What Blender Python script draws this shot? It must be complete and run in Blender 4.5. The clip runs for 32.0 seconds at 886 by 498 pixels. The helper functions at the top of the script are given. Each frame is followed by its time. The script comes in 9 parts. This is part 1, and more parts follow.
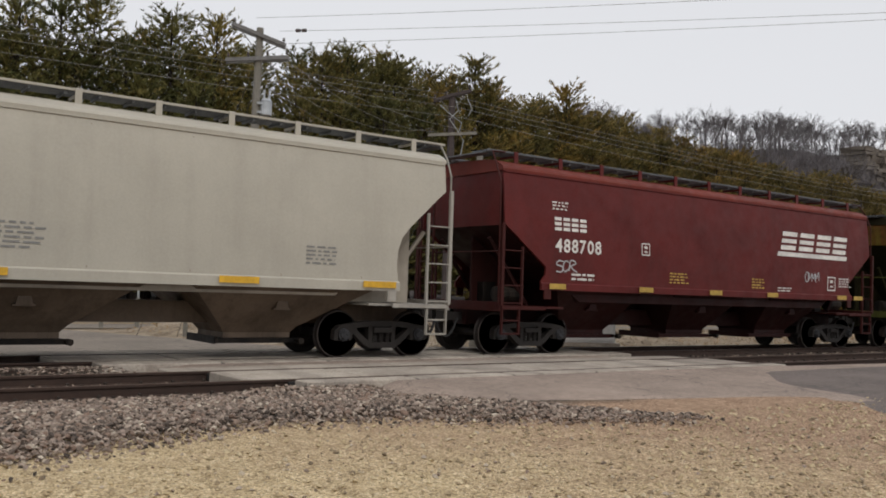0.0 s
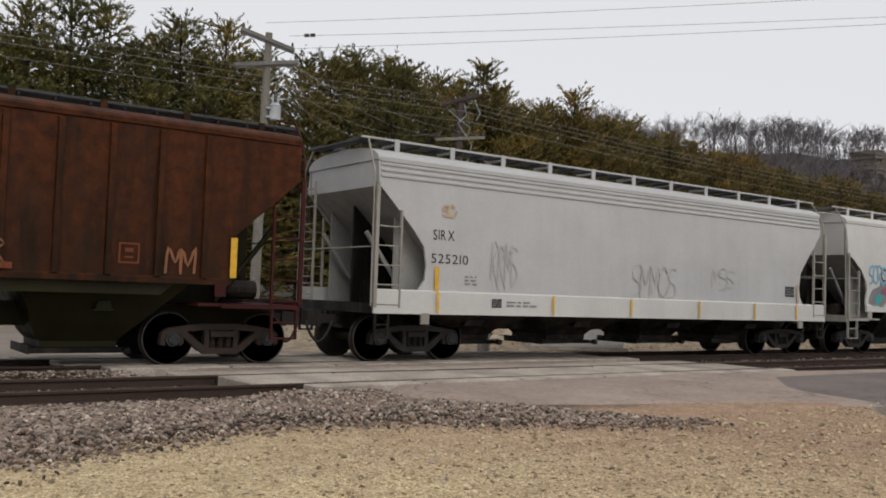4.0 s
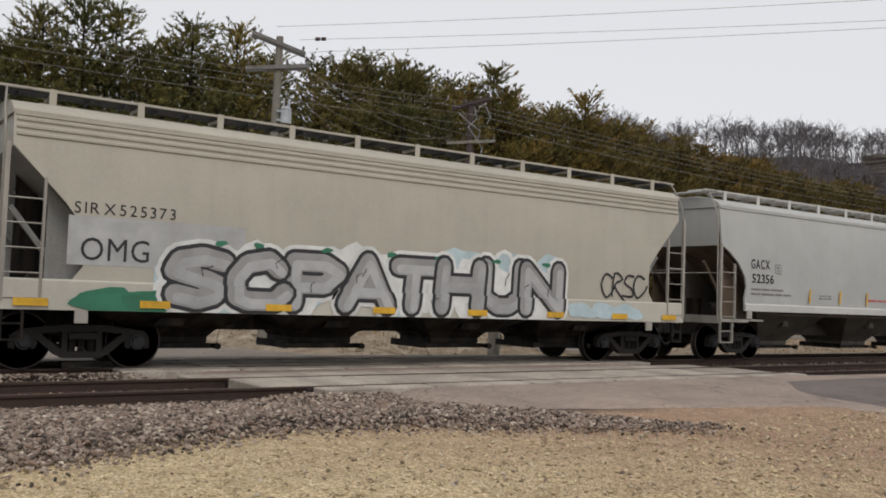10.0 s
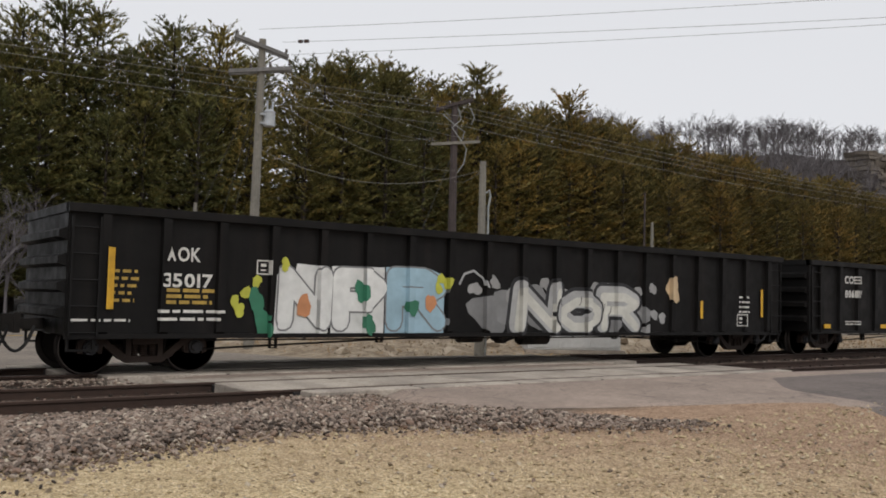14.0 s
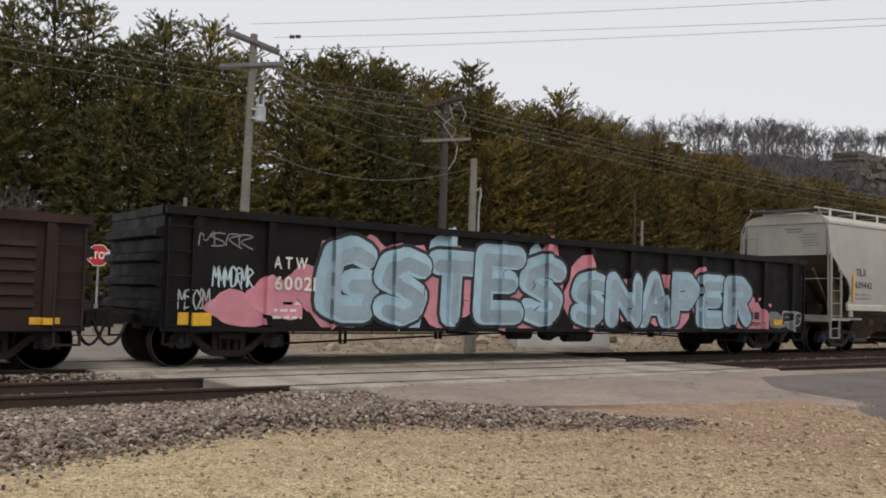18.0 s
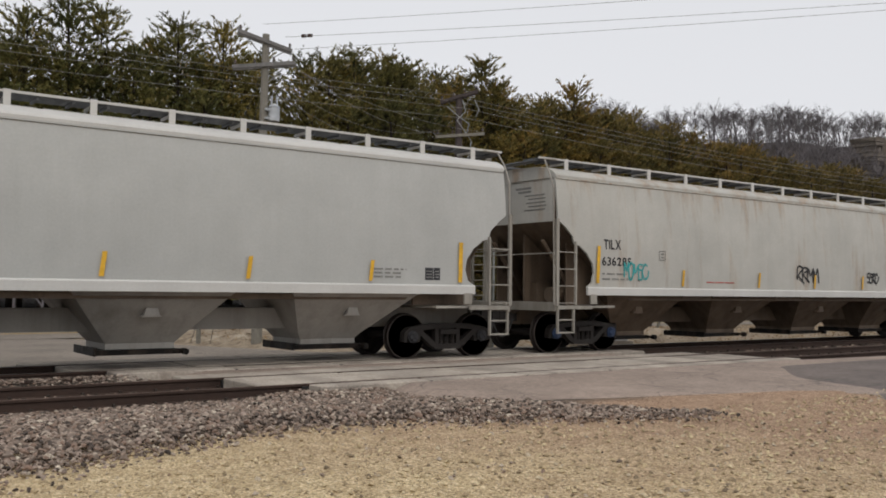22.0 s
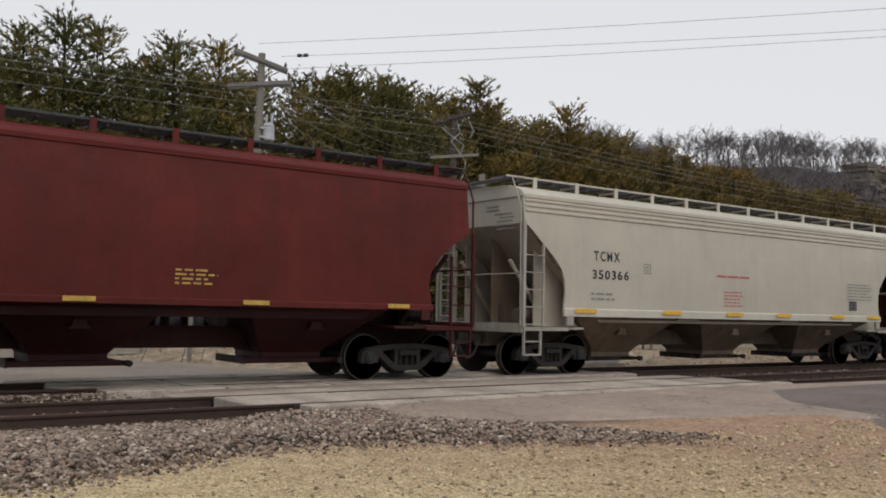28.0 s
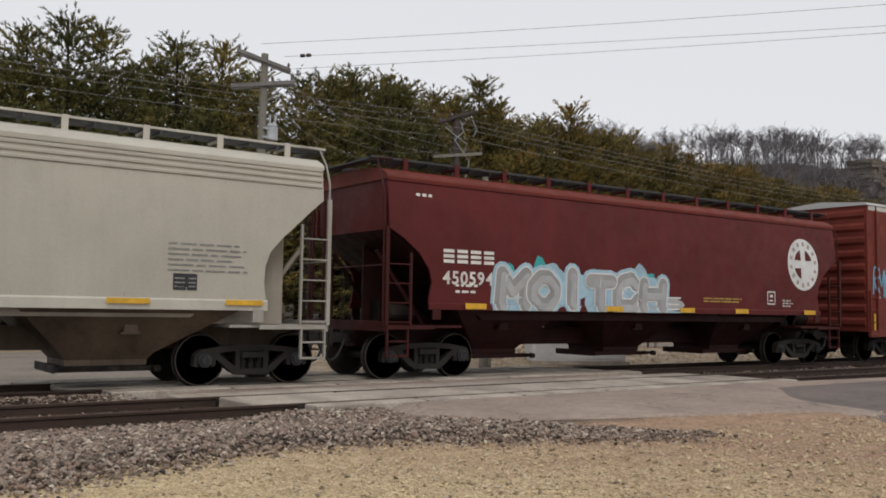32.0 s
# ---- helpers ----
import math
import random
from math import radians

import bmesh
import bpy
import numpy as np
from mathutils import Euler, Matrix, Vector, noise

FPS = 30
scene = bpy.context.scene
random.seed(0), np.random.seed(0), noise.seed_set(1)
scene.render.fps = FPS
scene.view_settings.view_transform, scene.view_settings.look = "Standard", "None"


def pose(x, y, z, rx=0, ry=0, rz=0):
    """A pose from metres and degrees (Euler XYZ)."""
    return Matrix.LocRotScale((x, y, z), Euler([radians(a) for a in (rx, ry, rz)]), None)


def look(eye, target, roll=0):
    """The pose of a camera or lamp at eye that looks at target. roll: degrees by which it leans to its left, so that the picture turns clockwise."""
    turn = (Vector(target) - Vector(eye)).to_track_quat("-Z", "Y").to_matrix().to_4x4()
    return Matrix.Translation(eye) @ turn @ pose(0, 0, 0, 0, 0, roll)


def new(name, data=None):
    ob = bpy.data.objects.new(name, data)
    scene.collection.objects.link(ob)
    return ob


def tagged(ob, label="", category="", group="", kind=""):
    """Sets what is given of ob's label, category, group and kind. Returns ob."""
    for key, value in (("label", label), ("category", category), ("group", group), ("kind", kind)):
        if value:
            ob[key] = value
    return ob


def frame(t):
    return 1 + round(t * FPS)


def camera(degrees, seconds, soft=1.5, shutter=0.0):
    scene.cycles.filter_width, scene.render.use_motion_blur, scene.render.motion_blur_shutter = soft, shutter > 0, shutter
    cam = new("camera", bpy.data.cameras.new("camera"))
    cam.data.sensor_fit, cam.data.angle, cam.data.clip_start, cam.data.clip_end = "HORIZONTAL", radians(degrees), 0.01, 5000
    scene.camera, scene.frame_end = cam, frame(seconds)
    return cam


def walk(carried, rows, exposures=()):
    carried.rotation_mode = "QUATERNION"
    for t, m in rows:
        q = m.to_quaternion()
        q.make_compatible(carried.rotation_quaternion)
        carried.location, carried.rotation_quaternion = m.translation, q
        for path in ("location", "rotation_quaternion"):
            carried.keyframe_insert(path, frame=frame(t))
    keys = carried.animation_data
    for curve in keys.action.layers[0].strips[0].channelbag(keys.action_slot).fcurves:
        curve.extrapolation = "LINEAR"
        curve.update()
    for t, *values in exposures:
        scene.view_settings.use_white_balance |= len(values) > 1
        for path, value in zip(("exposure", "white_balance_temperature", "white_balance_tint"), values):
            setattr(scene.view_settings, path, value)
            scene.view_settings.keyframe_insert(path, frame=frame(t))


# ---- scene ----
cam = camera(52.0, 32.0, soft=1.8)
# seconds, yaw, pitch, roll of a camera held by hand beside the crossing
PATH = [
    (0, -36.24, 2.57, -1.91), (0.5, -36.52, 2.81, -1.98), (1, -36.26, 2.85, -1.85), (1.5, -35.88, 3.10, -1.91), (2, -35.97, 2.72, -1.85),
    (2.5, -35.83, 2.45, -1.74), (3, -35.90, 2.49, -1.92), (3.5, -35.92, 2.86, -2.31), (4, -35.73, 2.83, -1.98), (4.5, -36.27, 2.75, -2.11),
    (6.5, -35.90, 3.10, -2.04), (7, -35.75, 3.21, -1.99), (7.5, -35.69, 3.35, -1.92), (8, -35.21, 3.35, -2.03), (8.5, -35.16, 3.37, -2.03),
    (9, -35.19, 3.35, -2.17), (9.5, -35.04, 3.12, -1.90), (10, -35.09, 3.02, -2.09), (10.5, -35.06, 3.02, -2.19), (11, -35.14, 3.22, -2.09),
    (11.5, -35.45, 3.38, -2.12), (12, -35.85, 3.33, -2.09), (12.5, -35.84, 3.26, -2.11), (13, -35.67, 2.89, -2.07), (13.5, -35.22, 2.98, -1.25),
    (14, -35.96, 3.12, -1.38), (14.5, -36.13, 3.56, -1.31), (16.5, -35.89, 3.07, -1.39), (17, -35.90, 2.88, -1.70), (17.5, -36.34, 3.02, -1.82),
    (18, -36.60, 2.95, -1.79), (18.5, -36.46, 2.69, -1.53), (19, -35.92, 2.89, -1.06), (19.5, -36.23, 3.45, -0.70), (20, -36.16, 3.10, -0.60),
    (20.5, -36.35, 3.28, -0.68), (21, -36.34, 3.24, -0.73), (21.5, -36.05, 2.83, -0.77), (22, -35.52, 2.65, -0.61), (22.5, -34.94, 2.45, -0.76),
    (23, -34.65, 3.79, -0.81), (23.5, -34.96, 3.96, -0.79), (24, -34.97, 3.85, -0.50), (24.5, -35.30, 3.63, -0.49), (25, -35.10, 3.85, -1.25),
    (25.5, -34.90, 3.91, -1.49), (26, -34.77, 3.70, -1.85), (26.5, -34.71, 3.72, -1.26), (28.5, -36.20, 3.92, -1.31), (29, -36.06, 3.70, -1.57),
    (29.5, -36.01, 3.68, -1.29), (30, -35.96, 3.46, -1.12), (30.5, -35.93, 3.74, -1.06), (31, -36.01, 4.01, -1.31), (31.5, -35.85, 4.01, -1.23),
    (32, -35.71, 3.88, -0.86),
]
walk(cam, [(t, pose(0, -16.6, 1.40, 90 + p, r, y)) for t, y, p, r in PATH])

# ---------------------------------------------------------------- light
world = bpy.data.worlds.new("overcast_sky")
scene.world = world
world.use_nodes = True
wn = world.node_tree
wn.nodes.clear()
w_out = wn.nodes.new("ShaderNodeOutputWorld")
w_bg = wn.nodes.new("ShaderNodeBackground")
w_sky = wn.nodes.new("ShaderNodeTexSky")
w_sky.sky_type = "NISHITA"
w_sky.sun_disc = False
w_sky.sun_elevation, w_sky.sun_rotation = radians(48), radians(200)
w_sky.dust_density, w_sky.air_density = 3.0, 1.0
w_hsv = wn.nodes.new("ShaderNodeHueSaturation")
w_hsv.inputs["Saturation"].default_value = 0.12
w_hsv.inputs["Value"].default_value = 0.10
w_mix = wn.nodes.new("ShaderNodeMix")
w_mix.data_type = "RGBA"
w_mix.inputs["Factor"].default_value = 0.72
w_mix.inputs["B"].default_value = (0.90, 0.91, 0.95, 1)
wn.links.new(w_sky.outputs[0], w_hsv.inputs["Color"])
wn.links.new(w_hsv.outputs[0], w_mix.inputs["A"])
wn.links.new(w_mix.outputs["Result"], w_bg.inputs["Color"])
w_bg.inputs["Strength"].default_value = 1.0
wn.links.new(w_bg.outputs[0], w_out.inputs[0])
sun = new("sun", bpy.data.lights.new("sun", "SUN"))
sun.data.energy, sun.data.angle, sun.data.color = 0.9, radians(25), (1.0, 0.96, 0.90)
sun.matrix_world = look((-20, -50, 60), (0, 0, 0))
scene.view_settings.exposure = 0.0


# ---------------------------------------------------------------- materials
def nodes_of(name):
    m = bpy.data.materials.new(name)
    m.use_nodes = True
    nt = m.node_tree
    return m, nt, nt.nodes["Principled BSDF"]


def add(nt, kind, **values):
    n = nt.nodes.new(kind)
    for k, v in values.items():
        n.inputs[k.replace("_", " ")].default_value = v
    return n


def ramp(nt, source, stops):
    r = nt.nodes.new("ShaderNodeValToRGB")
    el = r.color_ramp.elements
    while len(el) < len(stops):
        el.new(0.5)
    for e, (p, c) in zip(el, stops):
        e.position = p
        e.color = (*c, 1) if len(c) == 3 else c
    nt.links.new(source, r.inputs[0])
    return r.outputs[0]


def mix(nt, fac, a, b, blend="MIX"):
    m = nt.nodes.new("ShaderNodeMix")
    m.data_type, m.blend_type = "RGBA", blend
    for key, v in (("Factor", fac), ("A", a), ("B", b)):
        if isinstance(v, (tuple, float, int)):
            m.inputs[key].default_value = v if isinstance(v, (float, int)) else (*v[:3], 1)
        else:
            nt.links.new(v, m.inputs[key])
    return m.outputs["Result"]


def math_node(nt, op, a, b=0.0, clamp=False):
    m = nt.nodes.new("ShaderNodeMath")
    m.operation, m.use_clamp = op, clamp
    for i, v in enumerate((a, b)):
        if isinstance(v, (float, int)):
            m.inputs[i].default_value = v
        else:
            nt.links.new(v, m.inputs[i])
    return m.outputs[0]


def coords(nt, scale=(1, 1, 1), random_shift=True):
    """Object coordinates in metres, shifted by object so that alike things differ."""
    tc = nt.nodes.new("ShaderNodeTexCoord")
    mp = nt.nodes.new("ShaderNodeMapping")
    mp.inputs["Scale"].default_value = scale
    nt.links.new(tc.outputs["Object"], mp.inputs["Vector"])
    if random_shift:
        info = nt.nodes.new("ShaderNodeObjectInfo")
        k = math_node(nt, "MULTIPLY", info.outputs["Random"], 60.0)
        nt.links.new(k, mp.inputs["Location"])
    return mp.outputs[0]


def noise_tex(nt, vec, scale, detail=6.0, rough=0.6):
    n = nt.nodes.new("ShaderNodeTexNoise")
    n.inputs["Scale"].default_value, n.inputs["Detail"].default_value, n.inputs["Roughness"].default_value = scale, detail, rough
    nt.links.new(vec, n.inputs["Vector"])
    return n.outputs["Fac"]


def bump(nt, bsdf, height, strength=0.3, dist=0.02):
    b = nt.nodes.new("ShaderNodeBump")
    b.inputs["Strength"].default_value, b.inputs["Distance"].default_value = strength, dist
    nt.links.new(height, b.inputs["Height"])
    nt.links.new(b.outputs[0], bsdf.inputs["Normal"])


def paint(name, base, fade=0.25, dirt=0.35, rust=0.0, rough=0.55, dirt_colour=(0.10, 0.075, 0.055), rust_colour=(0.20, 0.055, 0.022), rust_low=2.0, rust_high=3.6):
    """Weathered car paint: cloudy fading, run-down streaks of grime and, where asked, rust that starts at the eaves."""
    m, nt, b = nodes_of(name)
    flat, streak = coords(nt), coords(nt, (1.5, 1.5, 0.10))
    light = tuple(min(1, c * (1 + fade) + 0.05 * c) for c in base)
    dark = tuple(c * (1 - fade) for c in base)
    col = ramp(nt, noise_tex(nt, flat, 0.8, 5), [(0.3, dark), (0.7, light)])
    st = ramp(nt, noise_tex(nt, streak, 2.0, 7, 0.65), [(0.46, (0, 0, 0)), (0.74, (1, 1, 1))])
    col = mix(nt, math_node(nt, "MULTIPLY", st, dirt), col, dirt_colour)
    if rust:
        tc = nt.nodes.new("ShaderNodeTexCoord")
        sep = nt.nodes.new("ShaderNodeSeparateXYZ")
        nt.links.new(tc.outputs["Object"], sep.inputs[0])
        z = nt.nodes.new("ShaderNodeMapRange")
        z.inputs["From Min"].default_value, z.inputs["From Max"].default_value = rust_low, rust_high
        nt.links.new(sep.outputs["Z"], z.inputs["Value"])
        rs = noise_tex(nt, coords(nt, (1.7, 1.7, 0.24)), 1.5, 5, 0.6)
        k = math_node(nt, "ADD", math_node(nt, "MULTIPLY", z.outputs[0], 0.40), math_node(nt, "MULTIPLY", math_node(nt, "SUBTRACT", rs, 0.58), 1.9))
        mask = ramp(nt, math_node(nt, "ADD", k, 0.2 * rust), [(0.04, (0, 0, 0)), (0.46, (1, 1, 1))])
        tone = ramp(nt, noise_tex(nt, flat, 5.0, 6), [(0.3, tuple(c * 0.45 for c in rust_colour)), (0.75, tuple(min(1, c * 1.5) for c in rust_colour))])
        col = mix(nt, math_node(nt, "MULTIPLY", mask, min(1.0, rust)), col, tone)
    fine = noise_tex(nt, flat, 22.0, 4)
    col = mix(nt, 0.22 if max(base) < 0.3 else 0.10, col, mix(nt, 1.0, col, ramp(nt, fine, [(0.3, (0.55, 0.55, 0.55)), (0.7, (1.35, 1.35, 1.35))]), "MULTIPLY"))
    nt.links.new(col, b.inputs["Base Color"])
    rr = ramp(nt, noise_tex(nt, flat, 3.0, 4), [(0.3, (rough - 0.12,) * 3), (0.7, (min(1, rough + 0.15),) * 3)])
    nt.links.new(rr, b.inputs["Roughness"])
    b.inputs["Specular IOR Level"].default_value = 0.35 if max(base) > 0.2 else 0.2 if max(base) > 0.06 else 0.15
    bump(nt, b, noise_tex(nt, flat, 1.3, 3), 0.12, 0.02)
    return m


def plain(name, base, rough=0.7, metal=0.0, vary=0.3, scale=6.0, relief=0.2):
    m, nt, b = nodes_of(name)
    v = coords(nt)
    n = noise_tex(nt, v, scale, 6)
    n2 = noise_tex(nt, v, scale * 0.13, 3)
    col = ramp(nt, n, [(0.25, tuple(c * (1 - vary) for c in base)), (0.75, tuple(min(1, c * (1 + vary)) for c in base))])
    col = mix(nt, 0.5, col, mix(nt, 1.0, col, ramp(nt, n2, [(0.3, (0.7, 0.7, 0.7)), (0.7, (1.3, 1.3, 1.3))]), "MULTIPLY"))
    nt.links.new(col, b.inputs["Base Color"])
    b.inputs["Roughness"].default_value, b.inputs["Metallic"].default_value = rough, metal
    if relief:
        bump(nt, b, n, relief, 0.02)
    return m


def stones_mat(name, stops, rough=0.9):
    """Loose stone: one tone for each stone."""
    m, nt, b = nodes_of(name)
    geo = nt.nodes.new("ShaderNodeNewGeometry")
    col = ramp(nt, geo.outputs["Random Per Island"], stops)
    v = coords(nt, random_shift=False)
    n = noise_tex(nt, v, 30.0, 4)
    col = mix(nt, 0.6, col, mix(nt, 1.0, col, ramp(nt, n, [(0.3, (0.55, 0.55, 0.55)), (0.7, (1.4, 1.4, 1.4))]), "MULTIPLY"))
    nt.links.new(col, b.inputs["Base Color"])
    b.inputs["Roughness"].default_value = rough
    return m


def leaf_mat(name, stops, rough=0.75):
    m, nt, b = nodes_of(name)
    geo = nt.nodes.new("ShaderNodeNewGeometry")
    info = nt.nodes.new("ShaderNodeObjectInfo")
    tone = math_node(nt, "ADD", math_node(nt, "MULTIPLY", geo.outputs["Random Per Island"], 0.14), math_node(nt, "MULTIPLY", math_node(nt, "SUBTRACT", noise_tex(nt, coords(nt), 1.1, 3), 0.20), 1.35))
    col = ramp(nt, tone, stops)
    n = noise_tex(nt, coords(nt, (1.0, 1.0, 1.7)), 0.55, 3)
    col = mix(nt, 0.8, col, mix(nt, 1.0, col, ramp(nt, n, [(0.3, (0.40, 0.44, 0.42)), (0.7, (1.75, 1.58, 1.35))]), "MULTIPLY"))
    col = mix(nt, 0.55, col, mix(nt, 1.0, col, ramp(nt, info.outputs["Random"], [(0.0, (0.45, 0.58, 0.55)), (0.5, (1.0, 1.0, 0.95)), (1.0, (1.75, 1.40, 0.95))]), "MULTIPLY"))
    sep = nt.nodes.new("ShaderNodeSeparateXYZ")
    nt.links.new(info.outputs["Location"], sep.inputs[0])
    along = nt.nodes.new("ShaderNodeMapRange")
    along.inputs["From Min"].default_value, along.inputs["From Max"].default_value = 18.0, 60.0
    nt.links.new(sep.outputs["X"], along.inputs["Value"])
    col = mix(nt, along.outputs[0], col, mix(nt, 1.0, col, (1.16, 0.95, 0.92), "MULTIPLY"))
    nt.links.new(col, b.inputs["Base Color"])
    b.inputs["Roughness"].default_value = rough
    b.inputs["Specular IOR Level"].default_value = 0.2
    return m


GREY_CREAM = paint("weathered_grey_cream_paint", (0.345, 0.328, 0.292), 0.06, 0.12)
CREAM_SILL = paint("cream_sill_paint", (0.45, 0.425, 0.365), 0.05, 0.12)
CREAM = paint("cream_paint", (0.395, 0.367, 0.308), 0.05, 0.10)
PALE = paint("pale_grey_paint", (0.425, 0.423, 0.418), 0.05, 0.08)
WHITE = paint("white_paint", (0.51, 0.50, 0.475), 0.045, 0.07)
WHITE_DULL = paint("dull_white_paint", (0.40, 0.402, 0.385), 0.05, 0.07)
UNDER_PALE = paint("dusty_pale_underframe", (0.30, 0.285, 0.26), 0.12, 0.4, dirt_colour=(0.09, 0.075, 0.06))
# CREAM darkened for the shade under the end slopes, plus dust streaks; also seams
DUSTY_SHADED = paint("dusty_shaded_cream_paint", (0.30, 0.265, 0.215), 0.15, 0.35)
WHITE_RUSTY = paint("off_white_paint_with_stains", (0.42, 0.41, 0.375), 0.07, 0.10, 0.55, rust_colour=(0.30, 0.18, 0.085), rust_low=3.45, rust_high=5.0)
OXIDE = paint("oxide_red_paint", (0.092, 0.0135, 0.0122), 0.18, 0.35, dirt_colour=(0.055, 0.018, 0.015))
OXIDE_OLD = paint("old_oxide_red_paint", (0.086, 0.0125, 0.0098), 0.22, 0.5, dirt_colour=(0.045, 0.014, 0.010))
OXIDE_BRIGHT = paint("brighter_oxide_red_paint", (0.14, 0.026, 0.0175), 0.2, 0.35, dirt_colour=(0.07, 0.03, 0.025))
GREEN = paint("faded_green_paint", (0.124, 0.106, 0.015), 0.35, 0.5, 0.95, dirt_colour=(0.05, 0.026, 0.010), rust_colour=(0.105, 0.042, 0.010), rust_low=0.6, rust_high=4.2)
GREEN_RIB = paint("light_green_paint", (0.165, 0.158, 0.034), 0.25, 0.4, 0.4, rust_colour=(0.10, 0.05, 0.012), rust_low=2.2, rust_high=4.8)
RUST_BROWN = paint("rusted_brown_paint", (0.021, 0.0095, 0.0035), 0.35, 0.4, 0.95, dirt_colour=(0.012, 0.006, 0.003), rust_colour=(0.064, 0.0175, 0.0042), rust_low=0.5, rust_high=3.8)
GREY_RUST = paint("grey_paint_with_heavy_rust", (0.315, 0.305, 0.283), 0.10, 0.25, 1.35, rust_colour=(0.150, 0.046, 0.019), rust_low=1.75, rust_high=3.7)
GREY_PLAIN = paint("dull_grey_paint", (0.29, 0.285, 0.272), 0.12, 0.3)
BLACK_CAR = paint("black_car_paint", (0.0075, 0.0070, 0.0068), 0.3, 0.5, dirt_colour=(0.018, 0.014, 0.0125))
BROWN_CAR = paint("brown_car_paint", (0.034, 0.021, 0.018), 0.28, 0.55, dirt_colour=(0.022, 0.014, 0.012))
TANK_BLACK = paint("satin_black_tank_paint", (0.0055, 0.0058, 0.0066), 0.3, 0.3, rough=0.42, dirt_colour=(0.018, 0.015, 0.013))
# Underframe paints: grime, with the shade below the cars darkened into the base
UNDER_CREAM = paint("grimy_shaded_cream_underframe", (0.125, 0.092, 0.066), 0.25, 0.6, dirt_colour=(0.03, 0.022, 0.016))
UNDER_GREY = paint("grimy_shaded_grey_underframe", (0.085, 0.074, 0.062), 0.25, 0.6, dirt_colour=(0.03, 0.025, 0.02))
UNDER_RED = paint("grimy_shaded_red_underframe", (0.024, 0.0062, 0.0055), 0.3, 0.5, dirt_colour=(0.018, 0.009, 0.008))
UNDER_GREEN = paint("grimy_shaded_green_underframe", (0.020, 0.018, 0.006), 0.35, 0.7, dirt_colour=(0.02, 0.017, 0.012))
UNDER_DARK = paint("grimy_shaded_black_underframe", (0.007, 0.006, 0.0055), 0.3, 0.5)
# Pale ladders: dirt, and toned down for the shade between cars
LADDER_PALE = paint("dirty_shaded_ladder_paint", (0.30, 0.28, 0.245), 0.12, 0.5, dirt_colour=(0.08, 0.06, 0.045))
LADDER_RED = paint("dark_red_ladder_paint", (0.048, 0.011, 0.0095), 0.2, 0.4, dirt_colour=(0.02, 0.012, 0.01))
LADDER_GREEN = paint("dull_green_ladder_paint", (0.085, 0.088, 0.02), 0.25, 0.5, dirt_colour=(0.03, 0.022, 0.012))
GALV = plain("galvanised_grating", (0.11, 0.115, 0.12), 0.6, 0.4)
DARK_GRATE = plain("dark_grating", (0.05, 0.052, 0.055), 0.7, 0.2)
TRUCK = plain("greasy_cast_steel", (0.016, 0.0125, 0.0105), 0.75, 0.2)
TRUCK_RUST = plain("rusty_cast_steel", (0.030, 0.018, 0.013), 0.8, 0.15)
WHEEL = plain("dark_wheel_steel", (0.019, 0.0135, 0.011), 0.7, 0.25)
TREAD = plain("worn_wheel_rim", (0.042, 0.032, 0.028), 0.65, 0.2, 0.2)
CAP = plain("bearing_cap_steel", (0.030, 0.030, 0.033), 0.6, 0.3)
CAP_BLUE = plain("blue_bearing_cap", (0.016, 0.032, 0.075), 0.5, 0.1)
RUBBER = plain("rubber_hose", (0.016, 0.015, 0.015), 0.7)
RAIL = plain("brown_rail_steel", (0.042, 0.023, 0.0155), 0.75, 0.2, 0.25, 9)
RAIL_TOP = plain("polished_rail_head", (0.17, 0.15, 0.14), 0.35, 0.85, 0.12)
RAIL_RUSTY = plain("rusty_rail_head", (0.075, 0.045, 0.032), 0.7, 0.1, 0.25, 9)
TIE = plain("creosoted_tie_wood", (0.030, 0.021, 0.016), 0.9, 0, 0.35, 14)
def stained_concrete():
    """Old crossing concrete: tyre-darkened lanes, rust and oil stains, pits."""
    m, nt, b = nodes_of("crossing_concrete")
    v, lane = coords(nt), coords(nt, (0.9, 0.12, 1.0), False)
    col = ramp(nt, noise_tex(nt, v, 1.1, 7, 0.7), [(0.28, (0.22, 0.182, 0.150)), (0.5, (0.41, 0.355, 0.295)), (0.75, (0.54, 0.48, 0.405))])
    col = mix(nt, math_node(nt, "MULTIPLY", ramp(nt, noise_tex(nt, lane, 1.4, 4), [(0.42, (0, 0, 0)), (0.65, (1, 1, 1))]), 0.55), col, (0.17, 0.145, 0.125))
    fine = noise_tex(nt, v, 26.0, 5, 0.7)
    col = mix(nt, 0.6, col, mix(nt, 1.0, col, ramp(nt, fine, [(0.3, (0.5, 0.5, 0.5)), (0.7, (1.4, 1.4, 1.4))]), "MULTIPLY"))
    nt.links.new(col, b.inputs["Base Color"])
    b.inputs["Roughness"].default_value = 0.9
    bump(nt, b, fine, 0.3, 0.01)
    return m


CONCRETE = stained_concrete()
WOOD_GREY = plain("weathered_pole_wood", (0.15, 0.145, 0.14), 0.9, 0, 0.25, 10)
WOOD_PALE = plain("pale_pole_wood", (0.185, 0.172, 0.145), 0.9, 0, 0.2, 10)
WOOD_DARK = plain("dark_pole_wood", (0.055, 0.042, 0.040), 0.9, 0, 0.25, 10)
WIRE = plain("bare_wire", (0.20, 0.19, 0.175), 0.6, 0.3, 0.1)
WIRE_DARK = plain("insulated_cable", (0.02, 0.02, 0.02), 0.6, 0, 0.1)
CERAMIC = plain("brown_porcelain", (0.06, 0.04, 0.035), 0.25, 0, 0.1)
